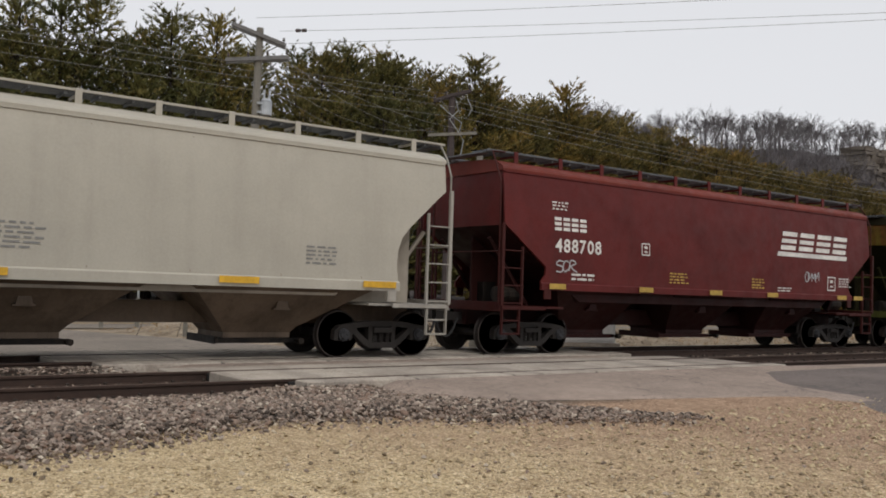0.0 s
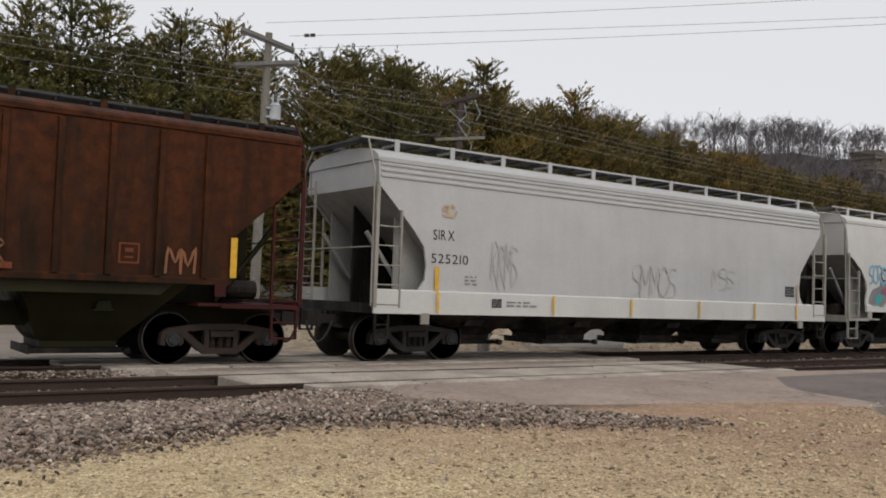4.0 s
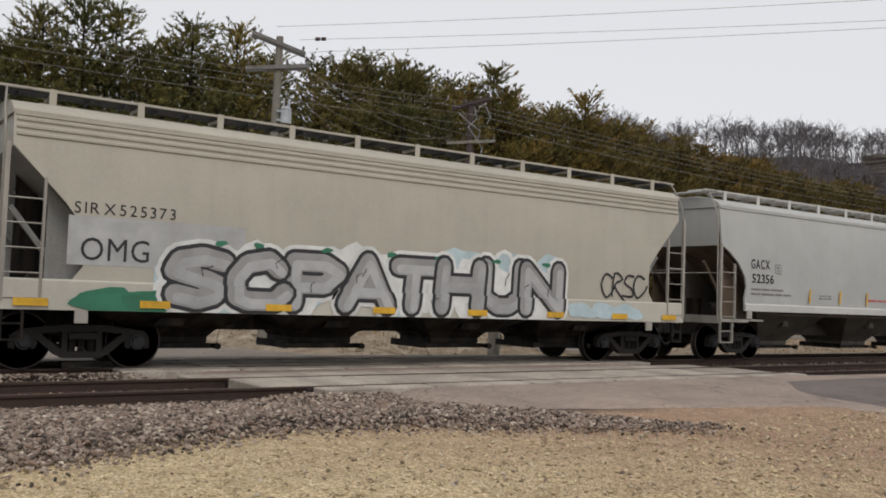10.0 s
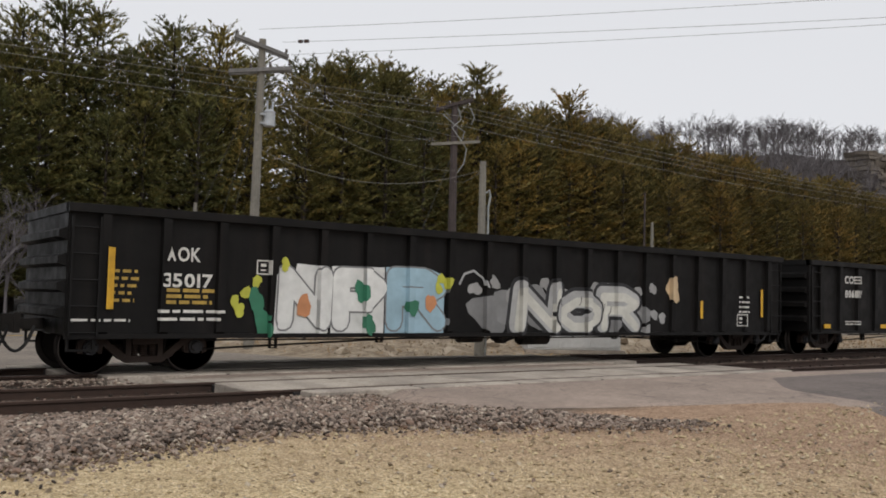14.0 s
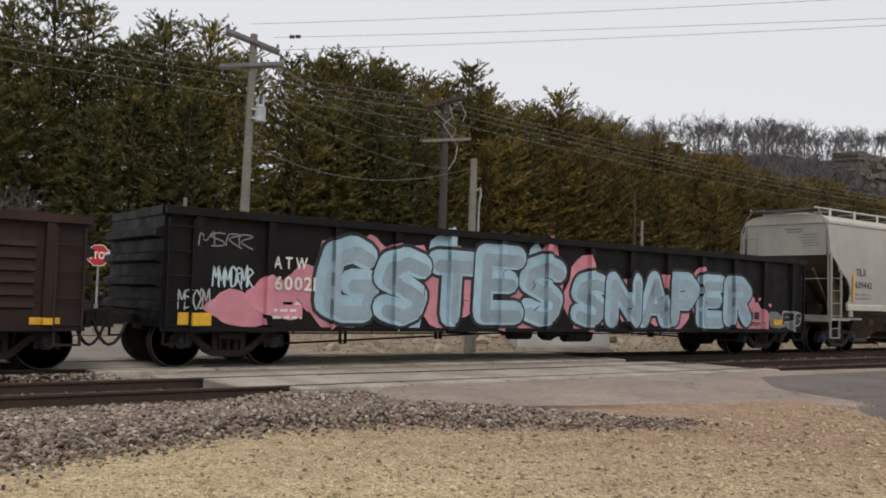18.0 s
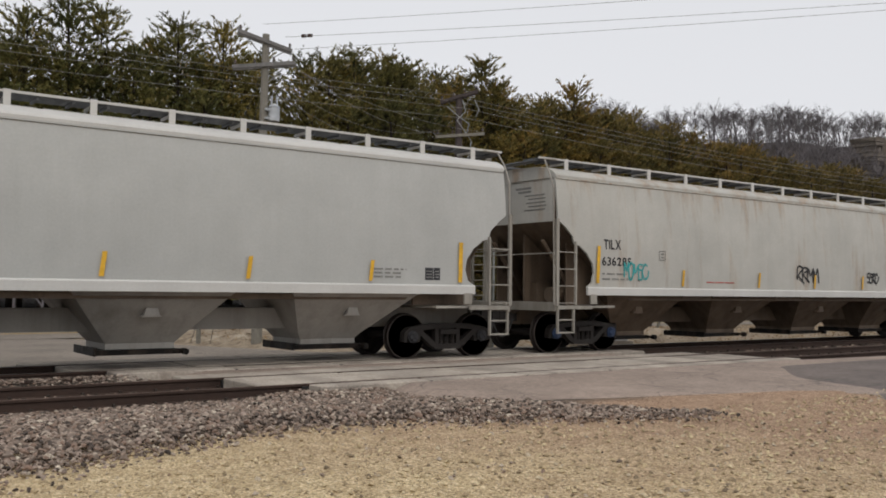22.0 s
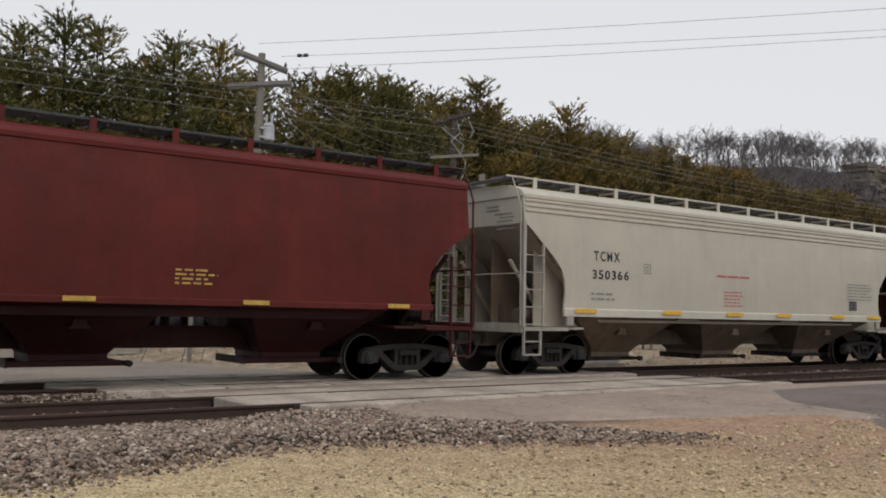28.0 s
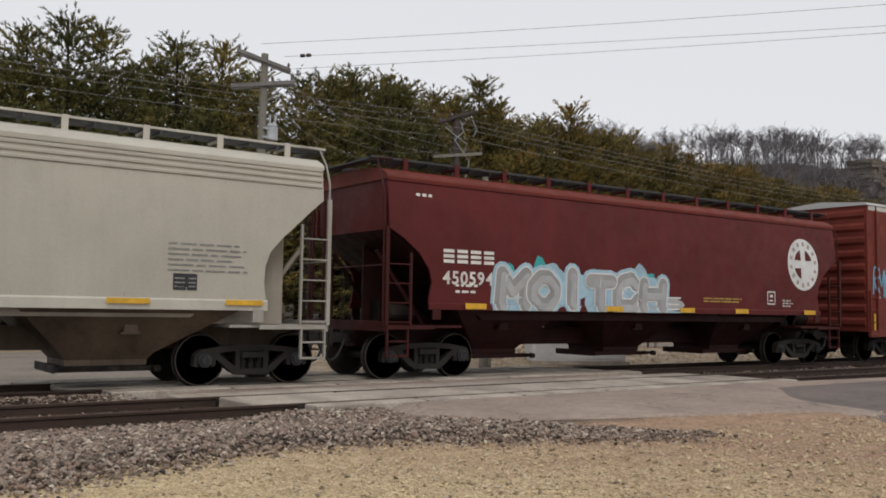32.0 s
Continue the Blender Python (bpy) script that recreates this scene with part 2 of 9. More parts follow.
TANK_GREY = plain("transformer_grey", (0.40, 0.42, 0.44), 0.5, 0.1, 0.1)
BARK = plain("pine_bark", (0.030, 0.022, 0.017), 0.95, 0, 0.35, 5)
TWIG = plain("bare_twig_bark", (0.125, 0.113, 0.118), 0.95, 0, 0.25, 4, 0)
CABINET = plain("pale_cabinet_metal", (0.55, 0.55, 0.54), 0.5, 0.1, 0.1)
SIGN_WHITE = plain("sign_white", (0.80, 0.80, 0.78), 0.45, 0, 0.05, 6, 0)
SIGN_RED = plain("sign_red", (0.45, 0.02, 0.02), 0.45, 0, 0.08, 6, 0)
SIGN_BLACK = plain("sign_black", (0.01, 0.01, 0.01), 0.5, 0, 0.05, 6, 0)
POST = plain("sign_post_steel", (0.30, 0.31, 0.30), 0.6, 0.4)
INK_WHITE = plain("white_stencil", (0.62, 0.60, 0.56), 0.65, 0, 0.2, 12, 0)
INK_FADED = plain("faded_stencil", (0.32, 0.25, 0.22), 0.7, 0, 0.3, 10, 0)
EMBLEM_WORN = paint("worn_emblem_paint", (0.46, 0.40, 0.26), 0.15, 0.3, 0.5, rust_colour=(0.20, 0.075, 0.02), rust_low=2.6, rust_high=4.2)
EMBLEM_GHOST = paint("ghost_emblem_paint", (0.17, 0.045, 0.016), 0.3, 0.4)
INK_BLACK = plain("black_stencil", (0.022, 0.022, 0.026), 0.65, 0, 0.3, 12, 0)
INK_GREY = plain("grey_stencil", (0.20, 0.196, 0.185), 0.7, 0, 0.25, 12, 0)
INK_RED = plain("red_stencil", (0.42, 0.10, 0.08), 0.7, 0, 0.25, 12, 0)
YELLOW = plain("yellow_reflective_stripe", (0.61, 0.345, 0.02), 0.5, 0, 0.2, 9, 0)
ORANGE = plain("orange_reflective_stripe", (0.42, 0.14, 0.02), 0.6, 0, 0.2, 9, 0)
YELLOW_DULL = plain("dirty_yellow_stripe", (0.40, 0.26, 0.05), 0.6, 0, 0.3, 9, 0)
SPRAY = {}
for nm, c in dict(black=(0.018, 0.018, 0.02), silver=(0.36, 0.36, 0.36), white=(0.62, 0.62, 0.60), teal=(0.03, 0.30, 0.30), blue=(0.16, 0.34, 0.46),
                  lightblue=(0.30, 0.44, 0.52), slate=(0.24, 0.31, 0.36), pink=(0.50, 0.20, 0.24), red=(0.42, 0.04, 0.06), maroon=(0.075, 0.014, 0.022), yellow=(0.47, 0.37, 0.15),
                  orange=(0.46, 0.20, 0.09), green=(0.03, 0.16, 0.09), purple=(0.22, 0.18, 0.26), tan=(0.45, 0.33, 0.20), grey=(0.17, 0.17, 0.17),
                  primer=(0.36, 0.36, 0.355), patchwhite=(0.52, 0.51, 0.46), paleblue=(0.42, 0.52, 0.55), lemon=(0.42, 0.42, 0.05), rose=(0.20, 0.07, 0.09), cream=(0.43, 0.40, 0.335), oldred=(0.085, 0.02, 0.016), steel=(0.27, 0.265, 0.26), ghost=(0.39, 0.384, 0.372), rustpaint=(0.22, 0.085, 0.03)).items():
    SPRAY[nm] = plain("spray_" + nm, c, 0.6, 0, 0.18, 3, 0)

# ---------------------------------------------------------------- mesh helpers
def quad_box(bm, x0, x1, y0, y1, z0, z1):
    v = [bm.verts.new((x, y, z)) for x in (x0, x1) for y in (y0, y1) for z in (z0, z1)]
    for f in ((0, 1, 3, 2), (4, 6, 7, 5), (0, 4, 5, 1), (2, 3, 7, 6), (0, 2, 6, 4), (1, 5, 7, 3)):
        bm.faces.new([v[i] for i in f])


def prism_y(bm, pts, y0, y1):
    """A polygon of (x, z) points drawn out along y."""
    a = [bm.verts.new((x, y0, z)) for x, z in pts]
    b = [bm.verts.new((x, y1, z)) for x, z in pts]
    bm.faces.new(a)
    bm.faces.new(b[::-1])
    for i in range(len(pts)):
        j = (i + 1) % len(pts)
        bm.faces.new((a[j], a[i], b[i], b[j]))


def prism_x(bm, pts, x0, x1):
    """A polygon of (y, z) points drawn out along x."""
    a = [bm.verts.new((x0, y, z)) for y, z in pts]
    b = [bm.verts.new((x1, y, z)) for y, z in pts]
    bm.faces.new(a[::-1])
    bm.faces.new(b)
    for i in range(len(pts)):
        j = (i + 1) % len(pts)
        bm.faces.new((a[i], a[j], b[j], b[i]))


def rod(bm, p, q, r, n=6, r2=None):
    p, q = Vector(p), Vector(q)
    d = (q - p).normalized()
    u = d.orthogonal().normalized()
    w = d.cross(u)
    r2 = r if r2 is None else r2
    a = [bm.verts.new(p + (u * math.cos(k * math.tau / n) + w * math.sin(k * math.tau / n)) * r) for k in range(n)]
    b = [bm.verts.new(q + (u * math.cos(k * math.tau / n) + w * math.sin(k * math.tau / n)) * r2) for k in range(n)]
    for k in range(n):
        j = (k + 1) % n
        bm.faces.new((a[k], a[j], b[j], b[k]))
    bm.faces.new(a[::-1])
    bm.faces.new(b)


def tube(bm, pts, r, n=6):
    """One bent round bar through the points."""
    pts = [Vector(p) for p in pts]
    rings, u = [], None
    for k, p in enumerate(pts):
        d = (pts[min(k + 1, len(pts) - 1)] - pts[max(k - 1, 0)]).normalized()
        u = d.orthogonal().normalized() if u is None else (u - d * u.dot(d)).normalized()
        w = d.cross(u)
        rings.append([bm.verts.new(p + (u * math.cos(i * math.tau / n) + w * math.sin(i * math.tau / n)) * r) for i in range(n)])
    for a, b in zip(rings, rings[1:]):
        for i in range(n):
            j = (i + 1) % n
            bm.faces.new((a[i], a[j], b[j], b[i]))
    bm.faces.new(rings[0][::-1])
    bm.faces.new(rings[-1])


def lathe_y(bm, profile, cx, cz, n=28):
    """A profile of (radius, y) points turned round a line along y."""
    rings = []
    for r, y in profile:
        rings.append([bm.verts.new((cx + r * math.cos(k * math.tau / n), y, cz + r * math.sin(k * math.tau / n))) for k in range(n)])
    for a, b in zip(rings, rings[1:]):
        for k in range(n):
            j = (k + 1) % n
            bm.faces.new((a[k], a[j], b[j], b[k]))
    bm.faces.new(rings[0][::-1])
    bm.faces.new(rings[-1])


def finish(name, bm, mat, smooth=False):
    bmesh.ops.recalc_face_normals(bm, faces=bm.faces[:])
    me = bpy.data.meshes.new(name)
    bm.to_mesh(me)
    bm.free()
    me.materials.append(mat)
    if smooth:
        me.polygons.foreach_set("use_smooth", [True] * len(me.polygons))
    return me


def part(name, bm, mat, parent, label="", smooth=False):
    ob = new(name, bm if isinstance(bm, bpy.types.Mesh) else finish(name, bm, mat, smooth))
    ob.parent = parent
    return tagged(ob, label) if label else ob


STORE = {}


def stored(key, make, name, mat, smooth=False):
    """One mesh for all parts of the same key and material."""
    k = (key, mat.name)
    if k not in STORE:
        bm = bmesh.new()
        make(bm)
        STORE[k] = finish(name, bm, mat, smooth)
    return STORE[k]


def thing(name, x, y, z, label, category, group="", kind=""):
    ob = new(name)
    ob.location = (x, y, z)
    ob.empty_display_size = 0.2
    return tagged(ob, label, category, group, kind)


# glyphs of the built-in font, each as flat outlines filled
GLYPH = {}
def make_glyphs():
    made = []
    for weight, off in (("thin", 0.0), ("bold", 0.022), ("fat", 0.050), ("edge", 0.090)):
        for ch in "ABCDEFGHIJKLMNOPQRSTUVWXYZ0123456789.,&-?()":
            cu = bpy.data.curves.new("glyph", "FONT")
            cu.body, cu.size, cu.offset, cu.resolution_u = ch, 1.0, off, 3
            made.append((ch, weight, new("glyph", cu)))
    dg = bpy.context.evaluated_depsgraph_get()
    for ch, weight, ob in made:
        me = bpy.data.meshes.new_from_object(ob.evaluated_get(dg))
        vs = [(v.co.x, v.co.y) for v in me.vertices]
        fs = [tuple(p.vertices) for p in me.polygons]
        xs = [v[0] for v in vs]
        GLYPH[ch, weight] = (vs, fs, min(xs), max(xs))
        cu = ob.data
        bpy.data.objects.remove(ob)
        bpy.data.curves.remove(cu)
        bpy.data.meshes.remove(me)


make_glyphs()


LETTERS = []  # where each letter of the last word starts in its list of faces


def word_faces(text, x, z, h, weight="bold", stretch=1.0, gap=0.10, slant=0.0, jitter=0.0, rng=None):
    """Faces, as lists of (x, z), of a word whose capitals are h high and which starts at x on the line z."""
    k = h / 0.69
    out, at = [], 0.0
    LETTERS.clear()
    for ch in text:
        if ch == " ":
            at += 0.32
            continue
        vs, fs, lo, hi = GLYPH[ch, weight]
        blo, bhi = GLYPH[ch, "bold"][2:]
        dz = rng.uniform(-jitter, jitter) if rng else 0.0
        sc = 1 + (rng.uniform(-jitter, jitter) * 0.6 if rng else 0.0)
        tilt = rng.uniform(-jitter, jitter) * 1.6 if rng else 0.0
        LETTERS.append(len(out))
        mid = (bhi - blo) / 2
        for f in fs:
            out.append([(x + (at + (vs[i][0] - blo) - tilt * (vs[i][1] - 0.35)) * k * stretch + slant * vs[i][1] * k, z + (vs[i][1] * sc + dz + tilt * (vs[i][0] - blo - mid)) * k) for i in f])
        at += bhi - blo + gap
    return out, at * k * stretch


def clip_x(poly, x, keep_low):
    out = []
    for (a, b) in zip(poly, poly[1:] + poly[:1]):
        ina, inb = (a[0] <= x) == keep_low, (b[0] <= x) == keep_low
        if ina:
            out.append(a)
        if ina != inb:
            t = (x - a[0]) / (b[0] - a[0])
            out.append((x, a[1] + t * (b[1] - a[1])))
    return out


def decal(car, name, polys, mat, layer=1, label=""):
    """Paint on the near side of a car: thin faces that follow its ribs."""
    if name in ("spray_marks", "spray_cloud", "faded_panel", "brand_blocks", "stain"):
        single = {"spray_marks": "spray_mark", "brand_blocks": "brand_block"}.get(name, name)
        for k, poly in enumerate(polys):
            decal(car, single + "_", [poly], mat, layer + 0.075 * (k % 9), label)
        return
    joined, name = name in ("spray_stroke", "letter", "spray_letter", "emblem", "spray_shape"), name.rstrip("_")
    ribs, y, depth = car["ribs"].to_list() if "ribs" in car.keys() else [], car["side"], car["rib_depth"] if "rib_depth" in car.keys() else 0.0
    verts, faces, index = [], [], {}
    spans = []
    prev = -1e9
    for i in range(0, len(ribs), 2):
        spans += [(prev, ribs[i], 0.0), (ribs[i], ribs[i + 1], depth)]
        prev = ribs[i + 1]
    spans.append((prev, 1e9, 0.0))
    step_z = car["sill_top"] if "sill_top" in car.keys() else -9.0
    pieces, flanks = [], []
    low = car["low"] if "low" in car.keys() else -9.0
    for n, poly in enumerate(polys):
        if min(p[1] for p in poly) < low:
            poly = [(b, a) for a, b in clip_x([(b, a) for a, b in poly], low, False)]
            if len(poly) < 3:
                continue
        if min(p[1] for p in poly) < step_z < max(p[1] for p in poly):
            flip = [(b, a) for a, b in poly]
            for keep in (True, False):
                q = [(b, a) for a, b in clip_x(flip, step_z, keep)]
                if len(q) > 2:
                    pieces.append((n, q, 0.05 if keep else 0.0))
        else:
            pieces.append((n, poly, 0.05 if max(p[1] for p in poly) <= step_z else 0.0))
    for n, poly, out in pieces:
        lift = 0.0 if joined else 0.0003 * (n % 9)
        lo, hi = min(p[0] for p in poly), max(p[0] for p in poly)
        for a, b, dep in spans:
            if hi <= a or lo >= b:
                continue
            dep = max(dep, out)
            q = poly
            if lo < a:
                q = clip_x(q, a, False)
            if len(q) > 2 and hi > b:
                q = clip_x(q, b, True)
            if len(q) < 3:
                continue
            if dep > 0.06 and b - a < 0.3:
                for edge, side in ((a, -0.017), (b, 0.017)):
                    rim = [pz for px, pz in q if abs(px - edge) < 1e-4]
                    if len(rim) > 1 and max(rim) - min(rim) > 0.01:
                        flank = [(edge + side, y - 0.004 * layer, min(rim)), (edge, y - dep - 0.004 * layer, min(rim)), (edge, y - dep - 0.004 * layer, max(rim)), (edge + side, y - 0.004 * layer, max(rim))]
                        flanks.append(flank)
            spot = [(round(px, 4), y + (car["lean"] * min(1.0, max(0.0, (pz - 2.1) / 1.9)) ** 2.2 if "lean" in car.keys() else 0.0) - dep - 0.004 * layer - lift, round(pz, 4)) for px, pz in q]
            if joined:
                faces.append(tuple(dict.fromkeys(index.setdefault(p, len(index)) for p in spot)))
                if len(faces[-1]) < 3:
                    faces.pop()
                verts = list(index)
            else:
                faces.append(tuple(range(len(verts), len(verts) + len(spot))))
                verts += spot
    for flank in flanks:
        faces.append(tuple(range(len(verts), len(verts) + 4)))
        verts = list(verts) + flank
    me = bpy.data.meshes.new(name)
    me.from_pydata(verts, [], faces)
    me.materials.append(mat)
    return part(name, me, mat, car, label)


def bar_poly(x0, x1, z0, z1, slant=0.0):
    return [(x0, z0), (x1, z0), (x1 + slant, z1), (x0 + slant, z1)]


def blob_poly(x, z, rx, rz, rng, n=18, rough=0.18):
    ph = [rng.uniform(0, math.tau) for _ in range(4)]
    out = []
    for k in range(n):
        a = k * math.tau / n
        r = 1 + rough * (math.sin(2 * a + ph[0]) + 0.7 * math.sin(3 * a + ph[1]) + 0.5 * math.sin(5 * a + ph[2]))
        out.append((x + rx * r * math.cos(a), z + rz * r * math.sin(a)))
    return out


def lettering(car, text, x, z, h, mat, weight="bold", stretch=1.0, gap=0.10, slant=0.0, layer=2):
    by_letter(car, "letter", word_faces(text, x, z, h, weight, stretch, gap, slant)[0], mat, layer)


def by_letter(car, name, faces, mat, layer):
    """The word made last, one painted part for each letter."""
    for k, (a, b) in enumerate(zip(list(LETTERS), list(LETTERS[1:]) + [len(faces)])):
        if b > a:
            decal(car, name, faces[a:b], mat, layer + 0.08 * (k % 4))


def fit_text(car, text, x0, x1, z0, z1, mat, weight="bold", layer=2, gap=0.10):
    """A word set between x0 and x1, its capitals from z0 to z1."""
    w = word_faces(text, 0, 0, z1 - z0, weight, 1.0, gap)[1] - gap * (z1 - z0) / 0.69
    by_letter(car, "letter", word_faces(text, x0, z0, z1 - z0, weight, (x1 - x0) / w, gap)[0], mat, layer)


def small_print(car, x, z, w, rows, mat, h=0.035, gap=0.075, seed=1, layer=2):
    """Stencilled data too small to read, as bars."""
    rng, polys = random.Random(seed), []
    for r in range(rows):
        at, end = x, x + w * rng.uniform(0.7, 1.0)
        while at < end:
            step = min(rng.uniform(0.08, 0.3) * max(0.5, w), end - at)
            polys.append(bar_poly(at, at + step, z - r * gap, z - r * gap + h))
            at += step + 0.05
    tagged(decal(car, "stencil", polys, mat, layer), kind="stuff")


def stripes(car, xs, z0, z1, w, mat=None, slant=0.0, layer=11):
    for x in xs:
        decal(car, "reflective_stripe", [bar_poly(x, x + w, z0, z1, slant)], mat or YELLOW, layer)


def data_box(car, x, z, s, mat_frame, layer=2):
    """A small framed consolidated-stencil panel."""
    t = s * 0.09
    if mat_frame is INK_BLACK:
        for k, w in ((0.0, 0.66), (0.70, 0.52)):
            decal(car, "stencil_panel", [bar_poly(x + s * k, x + s * (k + w), z, z + s * 0.82)], INK_BLACK, layer)
            decal(car, "stencil", [bar_poly(x + s * (k + 0.08), x + s * (k + w - 0.08), z + s * a, z + s * (a + 0.07)) for a in (0.15, 0.34, 0.55)], INK_GREY, layer + 1)
        return
    decal(car, "stencil_panel", [bar_poly(x, x + s, z, z + t), bar_poly(x, x + s, z + s - t, z + s), bar_poly(x, x + t, z + t, z + s - t), bar_poly(x + s - t, x + s, z + t, z + s - t),
                                 bar_poly(x + s * 0.3, x + s * 0.7, z + s * 0.25, z + s * 0.36), bar_poly(x + s * 0.3, x + s * 0.7, z + s * 0.55, z + s * 0.75)], mat_frame, layer)


# skeletons of spray-can letters: strokes of points, each point two digits across and up
STROKES = dict(A="00-49-90 23-73", B="00-09-69-87-65-15 65-83-70-00", C="87-69-28-05-01-20-70-92", D="00-09-59-95-60-00", E="99-09-00-90 05-75", F="99-09-00 05-75", G="88-59-18-05-01-30-80-94-54", H="00-09 90-99 05-95", I="40-49",
               J="79-72-50-20-03", K="00-09 99-04-90", M="00-09-44-99-90", N="00-09-90-99", O="39-06-03-30-60-93-96-69-39", P="00-09-69-97-64-04", R="00-09-69-97-65-05 55-90", S="98-59-18-06-35-64-83-71-40-01", T="09-99 49-40", U="09-02-30-60-92-99",
               V="09-40-99", X="00-99 09-90", Y="09-45-99 45-40", Z="09-99-00-90")


def capsule(p, q, r):
    """A stroke's segment with round ends."""
    a = math.atan2(q[1] - p[1], q[0] - p[0])
    return [(q[0] + r * math.cos(a + t), q[1] + r * math.sin(a + t)) for t in (-1.571, -0.9, -0.3, 0.3, 0.9, 1.571)] + [(p[0] + r * math.cos(a + t), p[1] + r * math.sin(a + t)) for t in (1.571, 2.24, 2.84, 3.44, 4.04, 4.712)]


def graffiti(car, word, x, z, w, h, fill, edge, back=None, seed=1, fill2=None, slant=0.05, jitter=0.06, shine=None, pen=0.30, halo=None, line=0.055):
    """A spray-painted piece: a cloud behind, then swollen letters that lean on one another, each outlined and filled in."""
    rng = random.Random(seed)
    if back:
        for nm, n, gx, gz in back:
            decal(car, "spray_cloud", [blob_poly(x + w * (k + 0.5) / n + rng.uniform(-0.1, 0.1) * w / n, z + h * rng.uniform(0.3, 0.7), w / n * gx * rng.uniform(0.7, 1.1), h * gz * rng.uniform(0.7, 1.1), rng) for k in range(n)], SPRAY[nm], 2 + 0.4 * rng.random())
    cell = w / max(1, len(word))
    r = min(pen * h, 0.42 * cell) / 2
    letters = []
    for k, ch in enumerate(word):
        if ch == " ":
            continue
        lift, tall, wide, tip = rng.uniform(-1, 1) * jitter * h, 1 + rng.uniform(-1, 0.6) * jitter * 1.5, 1.06 + rng.uniform(0, 1.2) * jitter, rng.uniform(-1, 1) * jitter
        x0, zz, hh, ww = x + cell * k + r * 0.85, z + r + max(0.0, lift), h * tall - 2 * r, cell * wide - 2 * r * 0.9
        segs = []
        for stroke in STROKES[ch].split():
            pts = [(int(q[0]) / 9, int(q[1]) / 9) for q in stroke.split("-")]
            pts = [(x0 + ww * (u + tip * (v - 0.5)) + slant * hh * v, zz + hh * v) for u, v in pts]
            segs += list(zip(pts, pts[1:]))
        letters.append((k % 2, segs, zz, hh))
    if halo or jitter > 0.03:
        tone = halo or ("white" if edge == "black" and car["side"] < -1.55 else "black")
        for odd, segs, zz, hh in letters:
            tagged(decal(car, "spray_halo", [capsule(p, q, r + line + (0.075 if halo else 0.03)) for p, q in segs], SPRAY[tone], 3.0 + 0.3 * odd), kind="stuff")
    for odd, segs, zz, hh in letters:
        up = 4.0 + 2.4 * odd
        tagged(decal(car, "spray_outline", [capsule(p, q, r + line) for p, q in segs], SPRAY[edge], up), kind="stuff")
        tagged(decal(car, "spray_fill", [capsule(p, q, r) for p, q in segs], SPRAY[fill], up + 0.8), kind="stuff")
        if fill2:
            dx, dz = 0.28 * r, -0.30 * r
            tagged(decal(car, "spray_shading", [capsule((p[0] + dx, p[1] + dz), (q[0] + dx, q[1] + dz), r * 0.52) for p, q in segs], SPRAY[fill2], up + 1.6), kind="stuff")
    if jitter > 0.03:
        for k in range(int(w * 1.2)):
            px, pz = x + w * rng.random(), z + h * rng.uniform(0.15, 0.7)
            ribbon(car, [(px, pz), (px + rng.uniform(-0.06, 0.1), pz + rng.uniform(0.05, 0.2)), (px + rng.uniform(0.02, 0.2), pz + rng.uniform(0.1, 0.28))], 0.018, SPRAY[edge], 9 + 0.1 * (k % 5))
    if shine:
        decal(car, "spray_marks", [blob_poly(x + w * rng.random(), z + h * rng.uniform(0.1, 0.95), 0.05 + 0.06 * rng.random(), 0.03 + 0.05 * rng.random(), rng, 10) for _ in range(int(w * 3))], SPRAY[shine], 9)


def tag(car, x, z, w, h, colour, seed=1, strokes=5, width=0.035):
    """A scribbled signature: quick angular strokes that overlap."""
    rng = random.Random(seed)
    for s in range(strokes):
        cx, cw = x + w * s / strokes, w / strokes * 1.15
        style = rng.randrange(4)
        if style == 0:
            key = [(0, 0), (0.1, 1), (0.5, 0.35), (0.9, 1.05), (1.0, 0)]
        elif style == 1:
            key = [(0.95, 0.95), (0.3, 1.0), (0.05, 0.6), (0.8, 0.45), (0.75, 0.05), (0, 0)]
        elif style == 2:
            key = [(0, 0.05), (0.15, 1), (0.9, 0.85), (0.2, 0.5), (1.05, -0.1)]
        else:
            key = [(0.9, 0.8), (0.4, 1.05), (0.0, 0.5), (0.4, -0.05), (1.0, 0.25), (1.15, 0.6)]
        key = [(cx + cw * (a + rng.uniform(-0.1, 0.1)), z + h * (b + rng.uniform(-0.1, 0.1))) for a, b in key]
        pts = []
        for k in range(len(key) - 1):
            p0, p1, p2, p3 = key[max(0, k - 1)], key[k], key[k + 1], key[min(len(key) - 1, k + 2)]
            for n in range(3):
                u = n / 3
                pts.append(tuple(0.5 * (2 * p1[i] + (p2[i] - p0[i]) * u + (2 * p0[i] - 5 * p1[i] + 4 * p2[i] - p3[i]) * u * u + (3 * p1[i] - p0[i] - 3 * p2[i] + p3[i]) * u ** 3) for i in (0, 1)))
        pts.append(key[-1])
        ribbon(car, pts, width, SPRAY[colour], 5 + 0.15 * s)


def ribbon(car, pts, width, mat, layer=5, name="spray_stroke"):
    """One painted stroke of even width along (x, z) points."""
    edges = []
    for k, p in enumerate(pts):
        a, b = pts[max(0, k - 1)], pts[min(len(pts) - 1, k + 1)]
        d = Vector((b[0] - a[0], b[1] - a[1])).normalized() * width / 2
        edges.append(((p[0] + d.y, p[1] - d.x), (p[0] - d.y, p[1] + d.x)))
    decal(car, name, [[a[0], b[0], b[1], a[1]] for a, b in zip(edges, edges[1:])], mat, layer)


